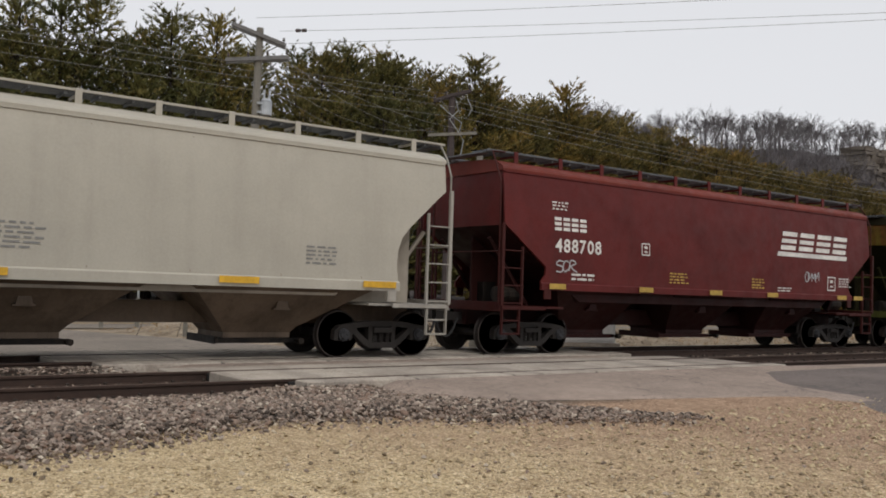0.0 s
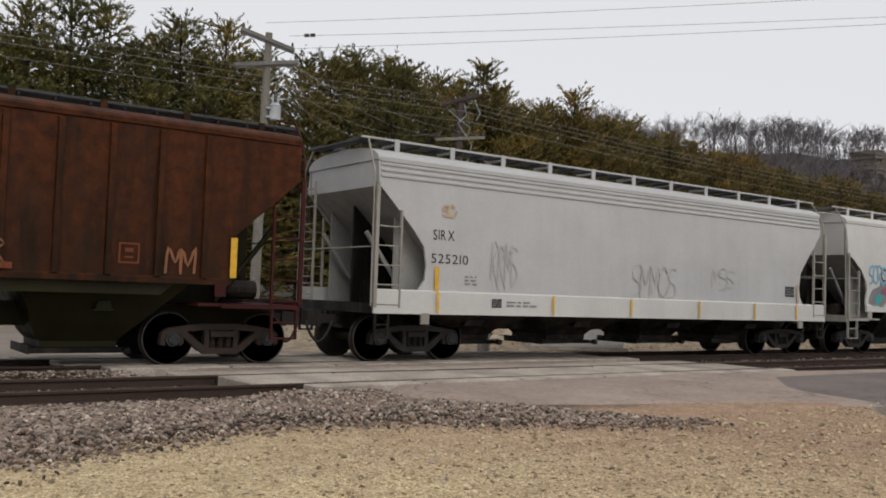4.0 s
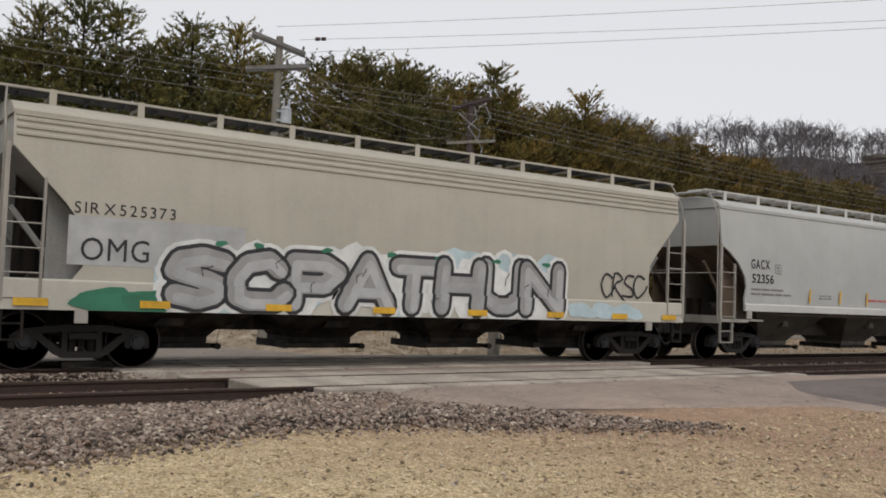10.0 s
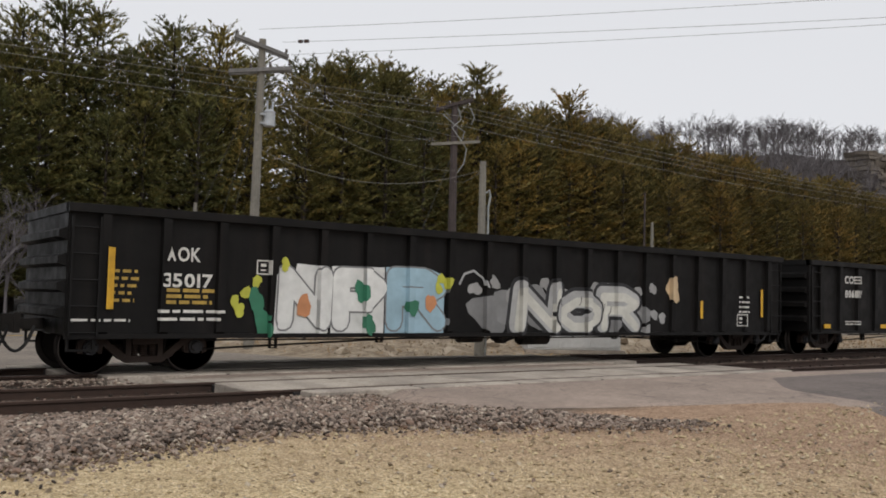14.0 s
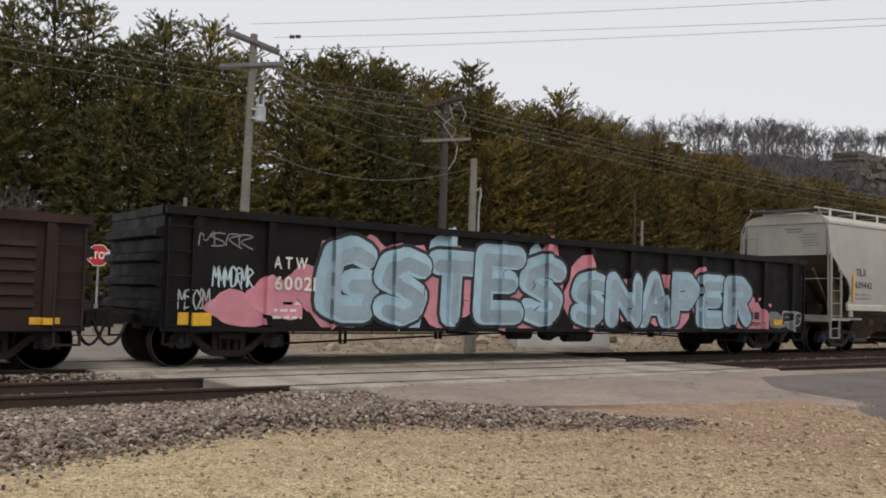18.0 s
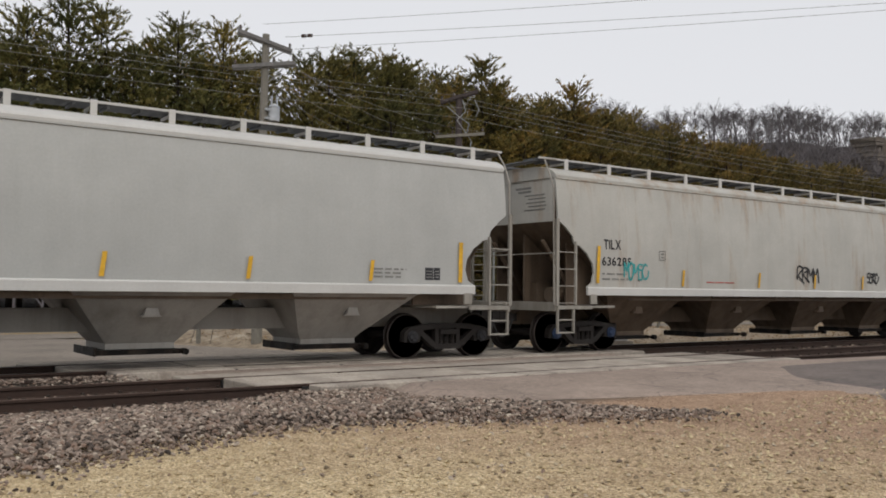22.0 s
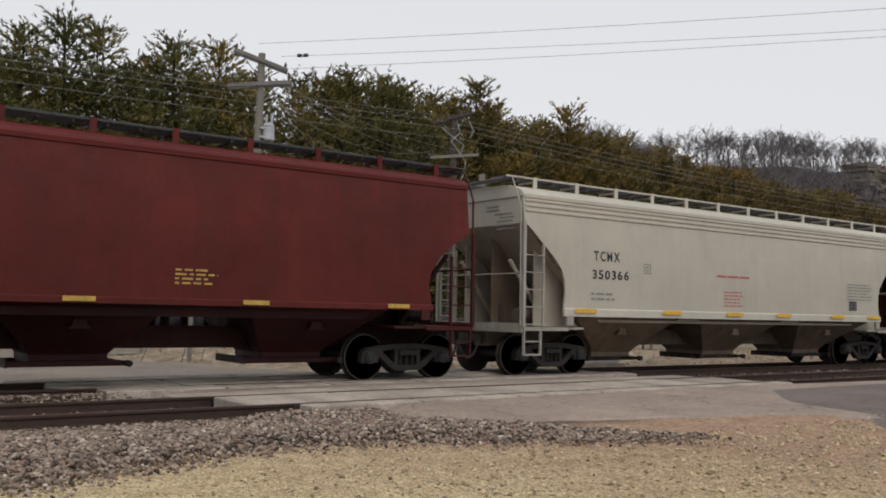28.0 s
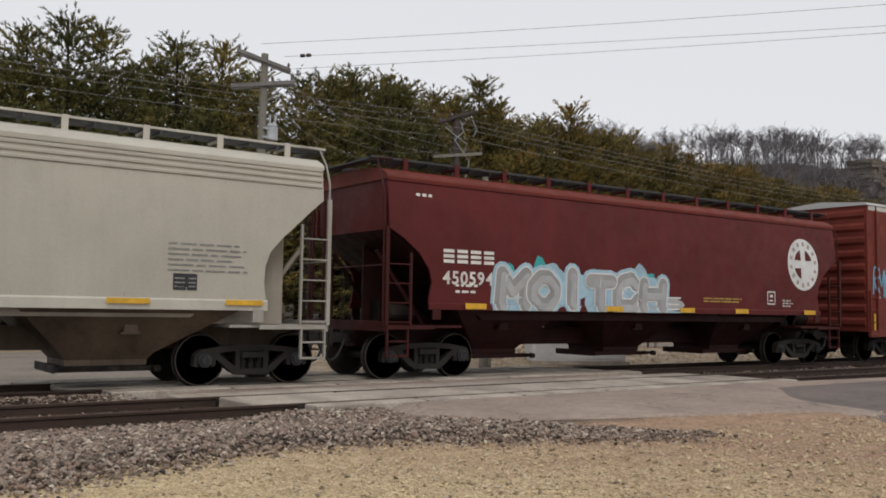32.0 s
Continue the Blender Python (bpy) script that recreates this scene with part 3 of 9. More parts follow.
# ---------------------------------------------------------------- railway cars
WHEEL_R = 0.457
WHEELSETS = []  # (wheelset, its place in the truck, the car)
HALF = 1.58


def wheel_mesh(bm):
    for s in (-1, 1):
        prof = [(0.10, 0.60), (0.13, 0.62), (0.16, 0.67), (0.36, 0.715), (0.395, 0.69), (0.485, 0.685), (0.485, 0.705), (0.463, 0.72), (0.457, 0.80), (0.445, 0.82), (0.40, 0.82), (0.385, 0.79), (0.17, 0.755), (0.14, 0.80), (0.10, 0.80)]
        lathe_y(bm, [(r, s * y) for r, y in prof], 0, 0, 30)
    rod(bm, (0, -1.0, 0), (0, 1.0, 0), 0.085, 12)


def rim_mesh(bm):
    for s in (-1, 1):
        lathe_y(bm, [(0.462, s * 0.822), (0.440, s * 0.826), (0.438, s * 0.822)], 0, 0, 30)


def cap_mesh(bm):
    for s in (-1, 1):
        rod(bm, (0, s * 0.90, 0), (0, s * 1.10, 0), 0.125, 16)
        rod(bm, (0, s * 1.10, 0), (0, s * 1.13, 0), 0.10, 16, 0.085)
        for k in range(3):
            a = k * math.tau / 3
            rod(bm, (0.055 * math.cos(a), s * 1.12, 0.055 * math.sin(a)), (0.055 * math.cos(a), s * 1.15, 0.055 * math.sin(a)), 0.02, 6)


def side_frame_mesh(bm):
    """A cast frame: bowed top member, dropped belly, slanting struts, pedestals round the bearings."""
    y0, y1 = -1.07, -0.90
    prism_y(bm, [(-1.08, 0.55), (-0.98, 0.64), (-0.60, 0.70), (-0.30, 0.73), (0.30, 0.73), (0.60, 0.70), (0.98, 0.64), (1.08, 0.55), (0.98, 0.52), (0.62, 0.59), (0.30, 0.62), (-0.30, 0.62), (-0.62, 0.59), (-0.98, 0.52)], y0, y1)
    prism_y(bm, [(-0.40, 0.26), (-0.30, 0.19), (0.30, 0.19), (0.40, 0.26), (0.30, 0.30), (-0.30, 0.30)], y0, y1)
    for s in (-1, 1):
        a = [(0.40 * s, 0.24), (0.30 * s, 0.32), (0.66 * s, 0.60), (0.80 * s, 0.58)]
        prism_y(bm, a if s > 0 else a[::-1], y0 + 0.003, y1 - 0.003)
        quad_box(bm, 0.27 * s - 0.045, 0.27 * s + 0.045, y0 + 0.006, y1 - 0.006, 0.28, 0.64)
        b = [(1.08 * s, 0.56), (1.10 * s, 0.36), (1.02 * s, 0.34), (1.0 * s, 0.44), (0.92 * s, 0.58)]
        prism_y(bm, b if s > 0 else b[::-1], y0 + 0.008, y1 - 0.008)
        c = [(0.66 * s, 0.60), (0.70 * s, 0.36), (0.76 * s, 0.34), (0.80 * s, 0.44), (0.84 * s, 0.60)]
        prism_y(bm, c if s > 0 else c[::-1], y0 + 0.010, y1 - 0.010)
    quad_box(bm, -0.22, 0.22, y0 - 0.05, y0 + 0.02, 0.50, 0.60)


def spring_mesh(bm):
    rings = []
    for k in range(13):
        r = 0.066 if k % 2 else 0.050
        rings.append([bm.verts.new((r * math.cos(i * math.tau / 8), -1.0 + r * math.sin(i * math.tau / 8), 0.30 + 0.0165 * k)) for i in range(8)])
    for a, b in zip(rings, rings[1:]):
        for i in range(8):
            bm.faces.new((a[i], a[(i + 1) % 8], b[(i + 1) % 8], b[i]))


def truck_at(car, x, rusty=False, blue=False):
    """A three-piece truck with two wheelsets."""
    mat = TRUCK_RUST if rusty else TRUCK
    tr = part("truck", stored("bolster", lambda bm: (quad_box(bm, -0.20, 0.20, -1.0, 1.0, 0.50, 0.66), rod(bm, (0, 0, 0.62), (0, 0, 0.86), 0.22, 14), quad_box(bm, -0.62, 0.62, -0.35, -0.29, 0.40, 0.48), quad_box(bm, -0.62, 0.62, 0.29, 0.35, 0.40, 0.48)), "truck", mat), mat, car)
    tr.location = (x, 0, 0)
    f = part("side_frame", stored("side_frame", side_frame_mesh, "side_frame", mat), mat, tr)
    g = part("side_frame", f.data, mat, tr)
    g.rotation_euler = (0, 0, math.pi)
    for turn in (0, math.pi):
        for dx in (-0.15, 0.0, 0.15):
            sp = part("spring", stored("spring", spring_mesh, "spring", mat), mat, tr)
            sp.location, sp.rotation_euler = (dx, 0, 0), (0, 0, turn)
    for dx in (-0.889, 0.889):
        w = part("wheelset", wheelset_mesh(CAP_BLUE if blue and x < 9 else CAP), WHEEL, tr)
        w.location = (dx, 0, WHEEL_R)
        WHEELSETS.append((w, dx, car))
    return tr


def wheelset_mesh(cap):
    """Wheels, axle, bright rim edges and bearing caps in one turning piece."""
    if ("wheelset", cap.name) not in STORE:
        bm = bmesh.new()
        wheel_mesh(bm)
        n1 = len(bm.faces)
        rim_mesh(bm)
        n2 = len(bm.faces)
        cap_mesh(bm)
        bmesh.ops.recalc_face_normals(bm, faces=bm.faces[:])
        bm.faces.ensure_lookup_table()
        for f in bm.faces:
            f.material_index = 0 if f.index < n1 else 1 if f.index < n2 else 2
        me = bpy.data.meshes.new("wheelset")
        bm.to_mesh(me)
        bm.free()
        for m in (WHEEL, TREAD, cap):
            me.materials.append(m)
        STORE["wheelset", cap.name] = me
    return STORE["wheelset", cap.name]


def coupler_mesh(bm):
    quad_box(bm, -0.55, 0.0, -0.10, 0.10, 0.72, 0.90)
    prism_y(bm, [(-0.80, 0.68), (-0.52, 0.68), (-0.52, 0.98), (-0.80, 0.98)], -0.16, 0.12)
    quad_box(bm, -0.60, -0.50, -0.18, 0.18, 0.66, 1.0)


def ends(car, ln, mat, under, stub=False):
    """Couplers, air hoses and the centre sill, alike at both ends."""
    for x, s in ((0.15, 1), (ln - 0.15, -1)):
        c = part("coupler", stored("coupler", coupler_mesh, "coupler", TRUCK), TRUCK, car)
        c.location, c.rotation_euler = (x, 0, 0), (0, 0, 0 if s > 0 else math.pi)
        bm = bmesh.new()
        pts = [(x - s * (0.30 + 0.55 * k / 8), -0.28 + 0.1 * k / 8, 0.78 - 0.42 * math.sin(math.pi * k / 8) ** 0.8) for k in range(9)]
        tube(bm, pts, 0.028, 6)
        part("air_hose", bm, RUBBER, car)
    for a, b in (((0.12, 2.5), (ln - 2.5, ln - 0.12)) if stub else ((0.12, ln - 0.12),)):
        bm = bmesh.new()
        quad_box(bm, a, b, -0.24, 0.24, 0.64 if 2.5 < b - a else 0.70, 1.04)
        part("centre_sill", bm, under, car)


def ladder(car, x0, x1, z0, z1, mat, y=-HALF - 0.03, step=0.38, rail=0.020, post=None, drop=0.0):
    """Side ladder with two rails and round rungs."""
    bm = bmesh.new()
    for x, r in ((x0, post or rail), (x1, rail)):
        top = z1 if x == x0 else max(z0 + 0.3, z1 - drop)
        quad_box(bm, x - r, x + r, y - 0.03, y + 0.03, z0, top)
    z = z0 + 0.06
    while z < z1 - drop + 0.02:
        rod(bm, (x0, y - 0.02, z), (x1, y - 0.02, z), 0.014, 5)
        z += step
    return part("ladder", bm, mat, car)


def stirrup(car, x0, x1, z0, z1, mat, y=-HALF - 0.01):
    bm = bmesh.new()
    for x in (x0, x1):
        quad_box(bm, x - 0.018, x + 0.018, y - 0.03, y + 0.03, z0, z1)
    quad_box(bm, x0 + 0.018, x1 - 0.018, y - 0.03, y + 0.03, z0, z0 + 0.035)
    if z1 - z0 > 0.45:
        quad_box(bm, x0 + 0.018, x1 - 0.018, y - 0.03, y + 0.03, (z0 + z1) / 2, (z0 + z1) / 2 + 0.03)
    part("step", bm, mat, car)


SHAPES = {
    # corner of the side sheet, as (distance from the end, height), from the end wall down to the sill
    "curved": [(0.10, 3.42), (0.34, 3.22), (0.62, 2.96), (0.95, 2.66), (1.18, 2.40), (1.27, 2.15), (1.29, 1.85), (1.25, 1.56)],
    "notched": [(0.09, 3.03), (0.30, 2.88), (0.52, 2.68), (0.58, 2.50), (0.74, 2.46), (0.98, 2.28), (1.15, 2.06), (1.19, 1.84), (1.12, 1.62), (0.98, 1.54)],
    "scoop": [(0.10, 3.50), (0.50, 3.08), (0.90, 2.66), (1.17, 2.32), (1.23, 1.95), (1.20, 1.66), (1.05, 1.46)],
    "straight": [(0.08, 3.36), (1.30, 2.27), (1.38, 1.52)],
    "plain": [(0.10, 2.88), (1.32, 1.98), (1.30, 1.80), (1.18, 1.66)],
    "round": [(0.10, 3.02), (0.45, 2.82), (0.80, 2.55), (1.05, 2.22), (1.12, 1.95), (1.05, 1.64)],
}


def hopper(x, ln, body, under, label, shape="curved", sill=(1.34, 1.54), sill_mat=None, bays=3, ribs=0.0, rib_mat=None, corrugated=False, roof_mat=None, board=None, posts=None, full_sill=False,
           rusty=False, eave=4.0, end_mat=None, slope_mat=None, bay=None, rib_span=None, board_drop=0.0, open_sill=False):
    """A covered hopper car: side sheets with cut corners, end walls over slope sheets, roof with running boards, bays with gates, trucks."""
    car = thing("covered_hopper", x, 0, 0, label, "hopper car", "cars of the freight train")
    cut = SHAPES[shape]
    dark = body in (OXIDE, OXIDE_OLD, OXIDE_BRIGHT, GREEN, RUST_BROWN, GREY_RUST)
    lm = LADDER_RED if body in (OXIDE, OXIDE_OLD, OXIDE_BRIGHT, RUST_BROWN) else LADDER_GREEN if body is GREEN else LADDER_PALE
    sill_mat, roof_mat, board, posts = sill_mat or body, roof_mat or body, board or GALV, posts or body
    end_mat, slope_mat = end_mat or body, slope_mat or under
    car["side"], car["sill_top"] = -HALF, sill[1] - 0.005
    lean = 0.0 if ribs else 0.13

    car["lean"] = lean

    def bow(z):
        return lean * min(1.0, max(0.0, (z - 2.1) / (eave - 2.1))) ** 2.2

    reach = HALF - lean
    zs = sill[1]
    # side sheets
    left = [(dx, z) for dx, z in cut]
    right = [(ln - dx, z) for dx, z in reversed(cut)]
    outline = [(cut[0][0], eave)] + left + [(cut[-1][0], zs - 0.02), (ln - cut[-1][0], zs - 0.02)] + right + [(ln - cut[0][0], eave)]
    for y0, y1 in ((-HALF, -HALF + 0.05), (HALF - 0.05, HALF)):
        bm = bmesh.new()
        prism_y(bm, outline, y0, y1)
        if lean:
            for z in (2.4, 2.7, 3.0, 3.2, 3.4, 3.6, 3.75, 3.9):
                bmesh.ops.bisect_plane(bm, geom=bm.verts[:] + bm.edges[:] + bm.faces[:], plane_co=(0, 0, z), plane_no=(0, 0, 1))
            for v in bm.verts:
                v.co.y -= math.copysign(bow(v.co.z), v.co.y)
        part("side_sheet", bm, body, car)
    # inner hull: end walls and slope sheets
    zb = cut[0][1]
    bm = bmesh.new()
    hull = [(0.12, eave), (0.12, zb - 0.02), (2.55, 1.22), (ln - 2.55, 1.22), (ln - 0.12, zb - 0.02), (ln - 0.12, eave)]
    prism_y(bm, hull, -HALF + 0.055 + lean, HALF - 0.055 - lean)
    bmesh.ops.recalc_face_normals(bm, faces=bm.faces[:])
    me = bpy.data.meshes.new("hull")
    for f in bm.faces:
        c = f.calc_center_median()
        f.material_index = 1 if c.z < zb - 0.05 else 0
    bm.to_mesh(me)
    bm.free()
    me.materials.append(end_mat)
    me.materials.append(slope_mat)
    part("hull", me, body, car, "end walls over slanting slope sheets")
    # roof
    bm = bmesh.new()
    prof = [(reach + 0.02, eave), (reach + 0.025, eave + 0.05), (reach - 0.01, eave + 0.10), (reach - 0.09, eave + 0.15), (1.2, eave + 0.225), (0.8, eave + 0.29), (0, eave + 0.32)]
    prof = [(-a, b) for a, b in prof] + [(a, b) for a, b in reversed(prof[:-1])]
    prism_x(bm, prof, 0.08, ln - 0.08)
    part("roof", bm, roof_mat, car)
    # hatch covers along the middle
    n = 5 if ln < 17 else 6
    for k in range(n):
        a = 0.6 + (ln - 1.2) * k / n
        bm = bmesh.new()
        quad_box(bm, a + 0.05, a + (ln - 1.2) / n - 0.05, -0.32, 0.32, eave + 0.30, eave + 0.40)
        part("hatch_cover", bm, roof_mat, car)
    # running boards with brackets
    bz = eave - board_drop
    for s in (-1, 1):
        bm = bmesh.new()
        for yy in (-1.06, -0.95, -0.84, -0.73, -0.62):
            quad_box(bm, -0.12, ln + 0.12, s * yy - 0.035, s * yy + 0.035, bz + 0.43, bz + 0.47)
        for k in range(int(ln / 0.55)):
            quad_box(bm, 0.2 + k * 0.55, 0.24 + k * 0.55, s * 0.84 - 0.25, s * 0.84 + 0.25, bz + 0.385, bz + 0.43)
        part("running_board", bm, board, car)
        bm = bmesh.new()
        quad_box(bm, -0.12, ln + 0.12, s * 1.125 - 0.012, s * 1.125 + 0.012, bz + 0.445, bz + 0.485)
        part("board_edge", bm, board if dark else posts, car)
        m = int(round((ln - 1.4) / 1.36))
        for k in range(m + 1):
            px = 0.7 + (ln - 1.4) * k / m
            b = part("bracket", stored(("bracket", s), lambda b2: (quad_box(b2, -0.055, 0.055, s * 1.155 - 0.015, s * 1.155 + 0.015, 0.17, 0.49), quad_box(b2, -0.02, 0.02, min(s * 1.15, s * 0.6), max(s * 1.15, s * 0.6), 0.36, 0.41)), "bracket", posts), posts, car)
            b.location = (px, 0, bz)
    for xx in (-0.02, ln + 0.02):
        bm = bmesh.new()
        quad_box(bm, xx - 0.14, xx + 0.14, -1.0, 1.0, bz + 0.40, bz + 0.43)
        part("end_walkway", bm, board, car)
    # eave corrugations or a lip
    bm = bmesh.new()
    if corrugated:
        for k in range(3):
            z = eave - 0.36 + 0.115 * k
            for s in (-1, 1):
                o = HALF - bow(z + 0.04)
                pts = [(s * (o - 0.02), z - 0.01), (s * (o + 0.032), z + 0.02), (s * (o + 0.032), z + 0.055), (s * (o - 0.02), z + 0.09)]
                prism_x(bm, pts if s > 0 else pts[::-1], 0.14, ln - 0.14)
    for s in (-1, 1):
        pts = [(s * (reach - 0.01), eave - 0.05), (s * (reach + 0.03), eave - 0.03), (s * (reach + 0.03), eave - 0.002), (s * (reach - 0.01), eave - 0.002)]
        prism_x(bm, pts if s > 0 else pts[::-1], 0.12, ln - 0.12)
    part("eave_moulding", bm, body, car)
    # side sills
    a = 0.0 if full_sill else cut[-1][0] - 0.02
    for s in (-1, 1):
        bm = bmesh.new()
        pts = [(s * (HALF - 0.02), sill[0]), (s * (HALF + 0.045), sill[0]), (s * (HALF + 0.045), sill[1] - 0.03), (s * (HALF + 0.01), sill[1]), (s * (HALF - 0.02), sill[1])]
        prism_x(bm, pts if s < 0 else pts[::-1], a, ln - a)
        part("side_sill", bm, sill_mat, car)
    # end platforms, posts, braces
    for e, s in ((0.0, 1), (ln, -1)):
        bm = bmesh.new()
        quad_box(bm, min(e, e + s * 1.9), max(e, e + s * 1.9), -HALF + 0.03, HALF - 0.03, 1.05, 1.10)
        quad_box(bm, min(e - s * 0.02, e + s * 0.10), max(e - s * 0.02, e + s * 0.10), -HALF, HALF, 0.98, 1.18)
        part("end_platform", bm, lm if not full_sill else under, car)
        # middle web plate under the slope sheet
        line = lambda dx: zb - 0.02 + (1.22 - zb + 0.02) * (dx - 0.12) / 2.43
        bm = bmesh.new()
        web = [(e + s * 0.42, 1.10), (e + s * 2.35, 1.10), (e + s * 2.35, line(2.35) - 0.01), (e + s * 0.42, line(0.42) - 0.01)]
        prism_y(bm, web if s > 0 else web[::-1], -0.03, 0.03)
        part("web_plate", bm, under, car)
        if not ribs and not dark:
            for yy, d0 in ((-1.12, 0.72), (1.12, 0.50)):
                bm = bmesh.new()
                plate = [(e + s * d0, 1.11), (e + s * 2.2, 1.11), (e + s * 2.2, line(2.2) - 0.012), (e + s * d0, line(d0) - 0.012)]
                prism_y(bm, plate if s > 0 else plate[::-1], yy - 0.02, yy + 0.02)
                part("side_web", bm, slope_mat, car)
        for yy in (-0.9, 0.9):
            bm = bmesh.new()
            rod(bm, (e + s * 0.2, yy, 2.6), (e + s * 1.35, yy, 1.12), 0.05, 6)
            part("brace", bm, slope_mat, car)
        # brake gear on the deck
        bm = bmesh.new()
        rod(bm, (e + s * 0.55, -0.75, 1.35), (e + s * 1.15, -0.75, 1.35), 0.18, 12)
        part("brake_cylinder", bm, UNDER_DARK if not body.name.startswith(("cream", "white", "off")) else under, car)
        bm = bmesh.new()
        quad_box(bm, min(e + s * 0.6, e + s * 0.95), max(e + s * 0.6, e + s * 0.95), -0.25, 0.15, 1.10, 1.62)
        part("brake_reservoir", bm, UNDER_DARK if not body.name.startswith(("cream", "white", "off")) else under, car)
        for ys in (-1, 1):
            y = ys * (HALF + 0.03)
            ladder(car, e + s * 0.02, e + s * 0.58, 1.10, zb + 0.02, lm, y, post=0.036, drop=0.5)
            wide = 0.36 if full_sill else 0.54
            stirrup(car, min(e + s * 0.06, e + s * wide), max(e + s * 0.06, e + s * wide), 0.50 if full_sill else 0.48, 1.0 if full_sill else 1.06, under if full_sill else lm, ys * (HALF + 0.0))
            bm = bmesh.new()
            quad_box(bm, min(e + s * 0.04, e + s * (cut[-1][0] + 0.12)), max(e + s * 0.04, e + s * (cut[-1][0] + 0.12)), y - 0.025 if ys > 0 else y - 0.005, y + 0.005 if ys > 0 else y + 0.025, 1.02 if not full_sill else 1.0, 1.10)
            px = e + s * (cut[-1][0] + 0.16)
            quad_box(bm, px - 0.10, px + 0.10, y - 0.02, y + 0.02, sill[0] - 0.20, sill[0] + 0.02)
            part("jacking_pad", bm, lm, car)
        for ys in (-1, 1):
            bm = bmesh.new()
            tube(bm, [(e + s * 0.40, ys * 1.13, eave + 0.46), (e + s * 0.02, ys * 1.16, eave + 0.44), (e - s * 0.02, ys * 1.36, eave + 0.12), (e - s * 0.02, ys * (HALF - 0.06), eave - 0.25), (e - s * 0.02, ys * (HALF - 0.03), 1.12)], 0.020, 6)
            part("corner_bar", bm, lm, car)
        # crosswise ladder on the end, seen between the cars
        bm = bmesh.new()
        for yy in (0.95, 1.45):
            quad_box(bm, min(e - s * 0.02, e + s * 0.02), max(e - s * 0.02, e + s * 0.02), yy - 0.025, yy + 0.025, 1.15, eave - 0.25)
        for k in range(7):
            rod(bm, (e, 0.95, 1.3 + 0.38 * k), (e, 1.45, 1.3 + 0.38 * k), 0.014, 5)
        part("end_ladder", bm, lm, car)
        bm = bmesh.new()
        rod(bm, (e + s * 0.05, -HALF, 2.28), (e + s * 0.05, HALF, 2.28), 0.016, 5)
        part("grab_rail", bm, lm, car)
    # hopper bays and gates
    mid, pitch, half_top, half_low, low = bay or (ln / 2 - 0.15, (ln - 4.4) / bays, (ln - 4.4) / bays / 2 - 0.28, 0.60, 0.36)
    for k in range(bays):
        c = mid + (k - (bays - 1) / 2) * pitch
        inner = 0.22 * (1 if k == 0 else -1 if k == bays - 1 else 0)
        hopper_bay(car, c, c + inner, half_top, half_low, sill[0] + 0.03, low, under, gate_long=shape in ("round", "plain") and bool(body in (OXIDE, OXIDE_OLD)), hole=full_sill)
    # ribs
    if ribs:
        first, last, count = rib_span or (1.55, ln - 1.5, int(round((ln - 3.05) / ribs)) + 1)
        xs = [first + (last - first) * k / (count - 1) for k in range(count)]
        flat = []
        for xr in xs:
            flat += [xr - 0.045, xr + 0.045]
            for s in (-1, 1):
                r = part("rib", stored(("rib", s, eave), lambda b2: prism_x_short(b2, s, sill[1] - 0.06, eave - 0.06), "rib", rib_mat or body), rib_mat or body, car)
                r.location = (xr, 0, 0)
        car["ribs"], car["rib_depth"] = flat, 0.065
    ends(car, ln, body, under, open_sill)
    car["low"] = sill[0] + 0.004
    truck_at(car, 1.38, rusty, shape == "notched")
    truck_at(car, ln - 1.25, rusty, shape == "notched")
    return car


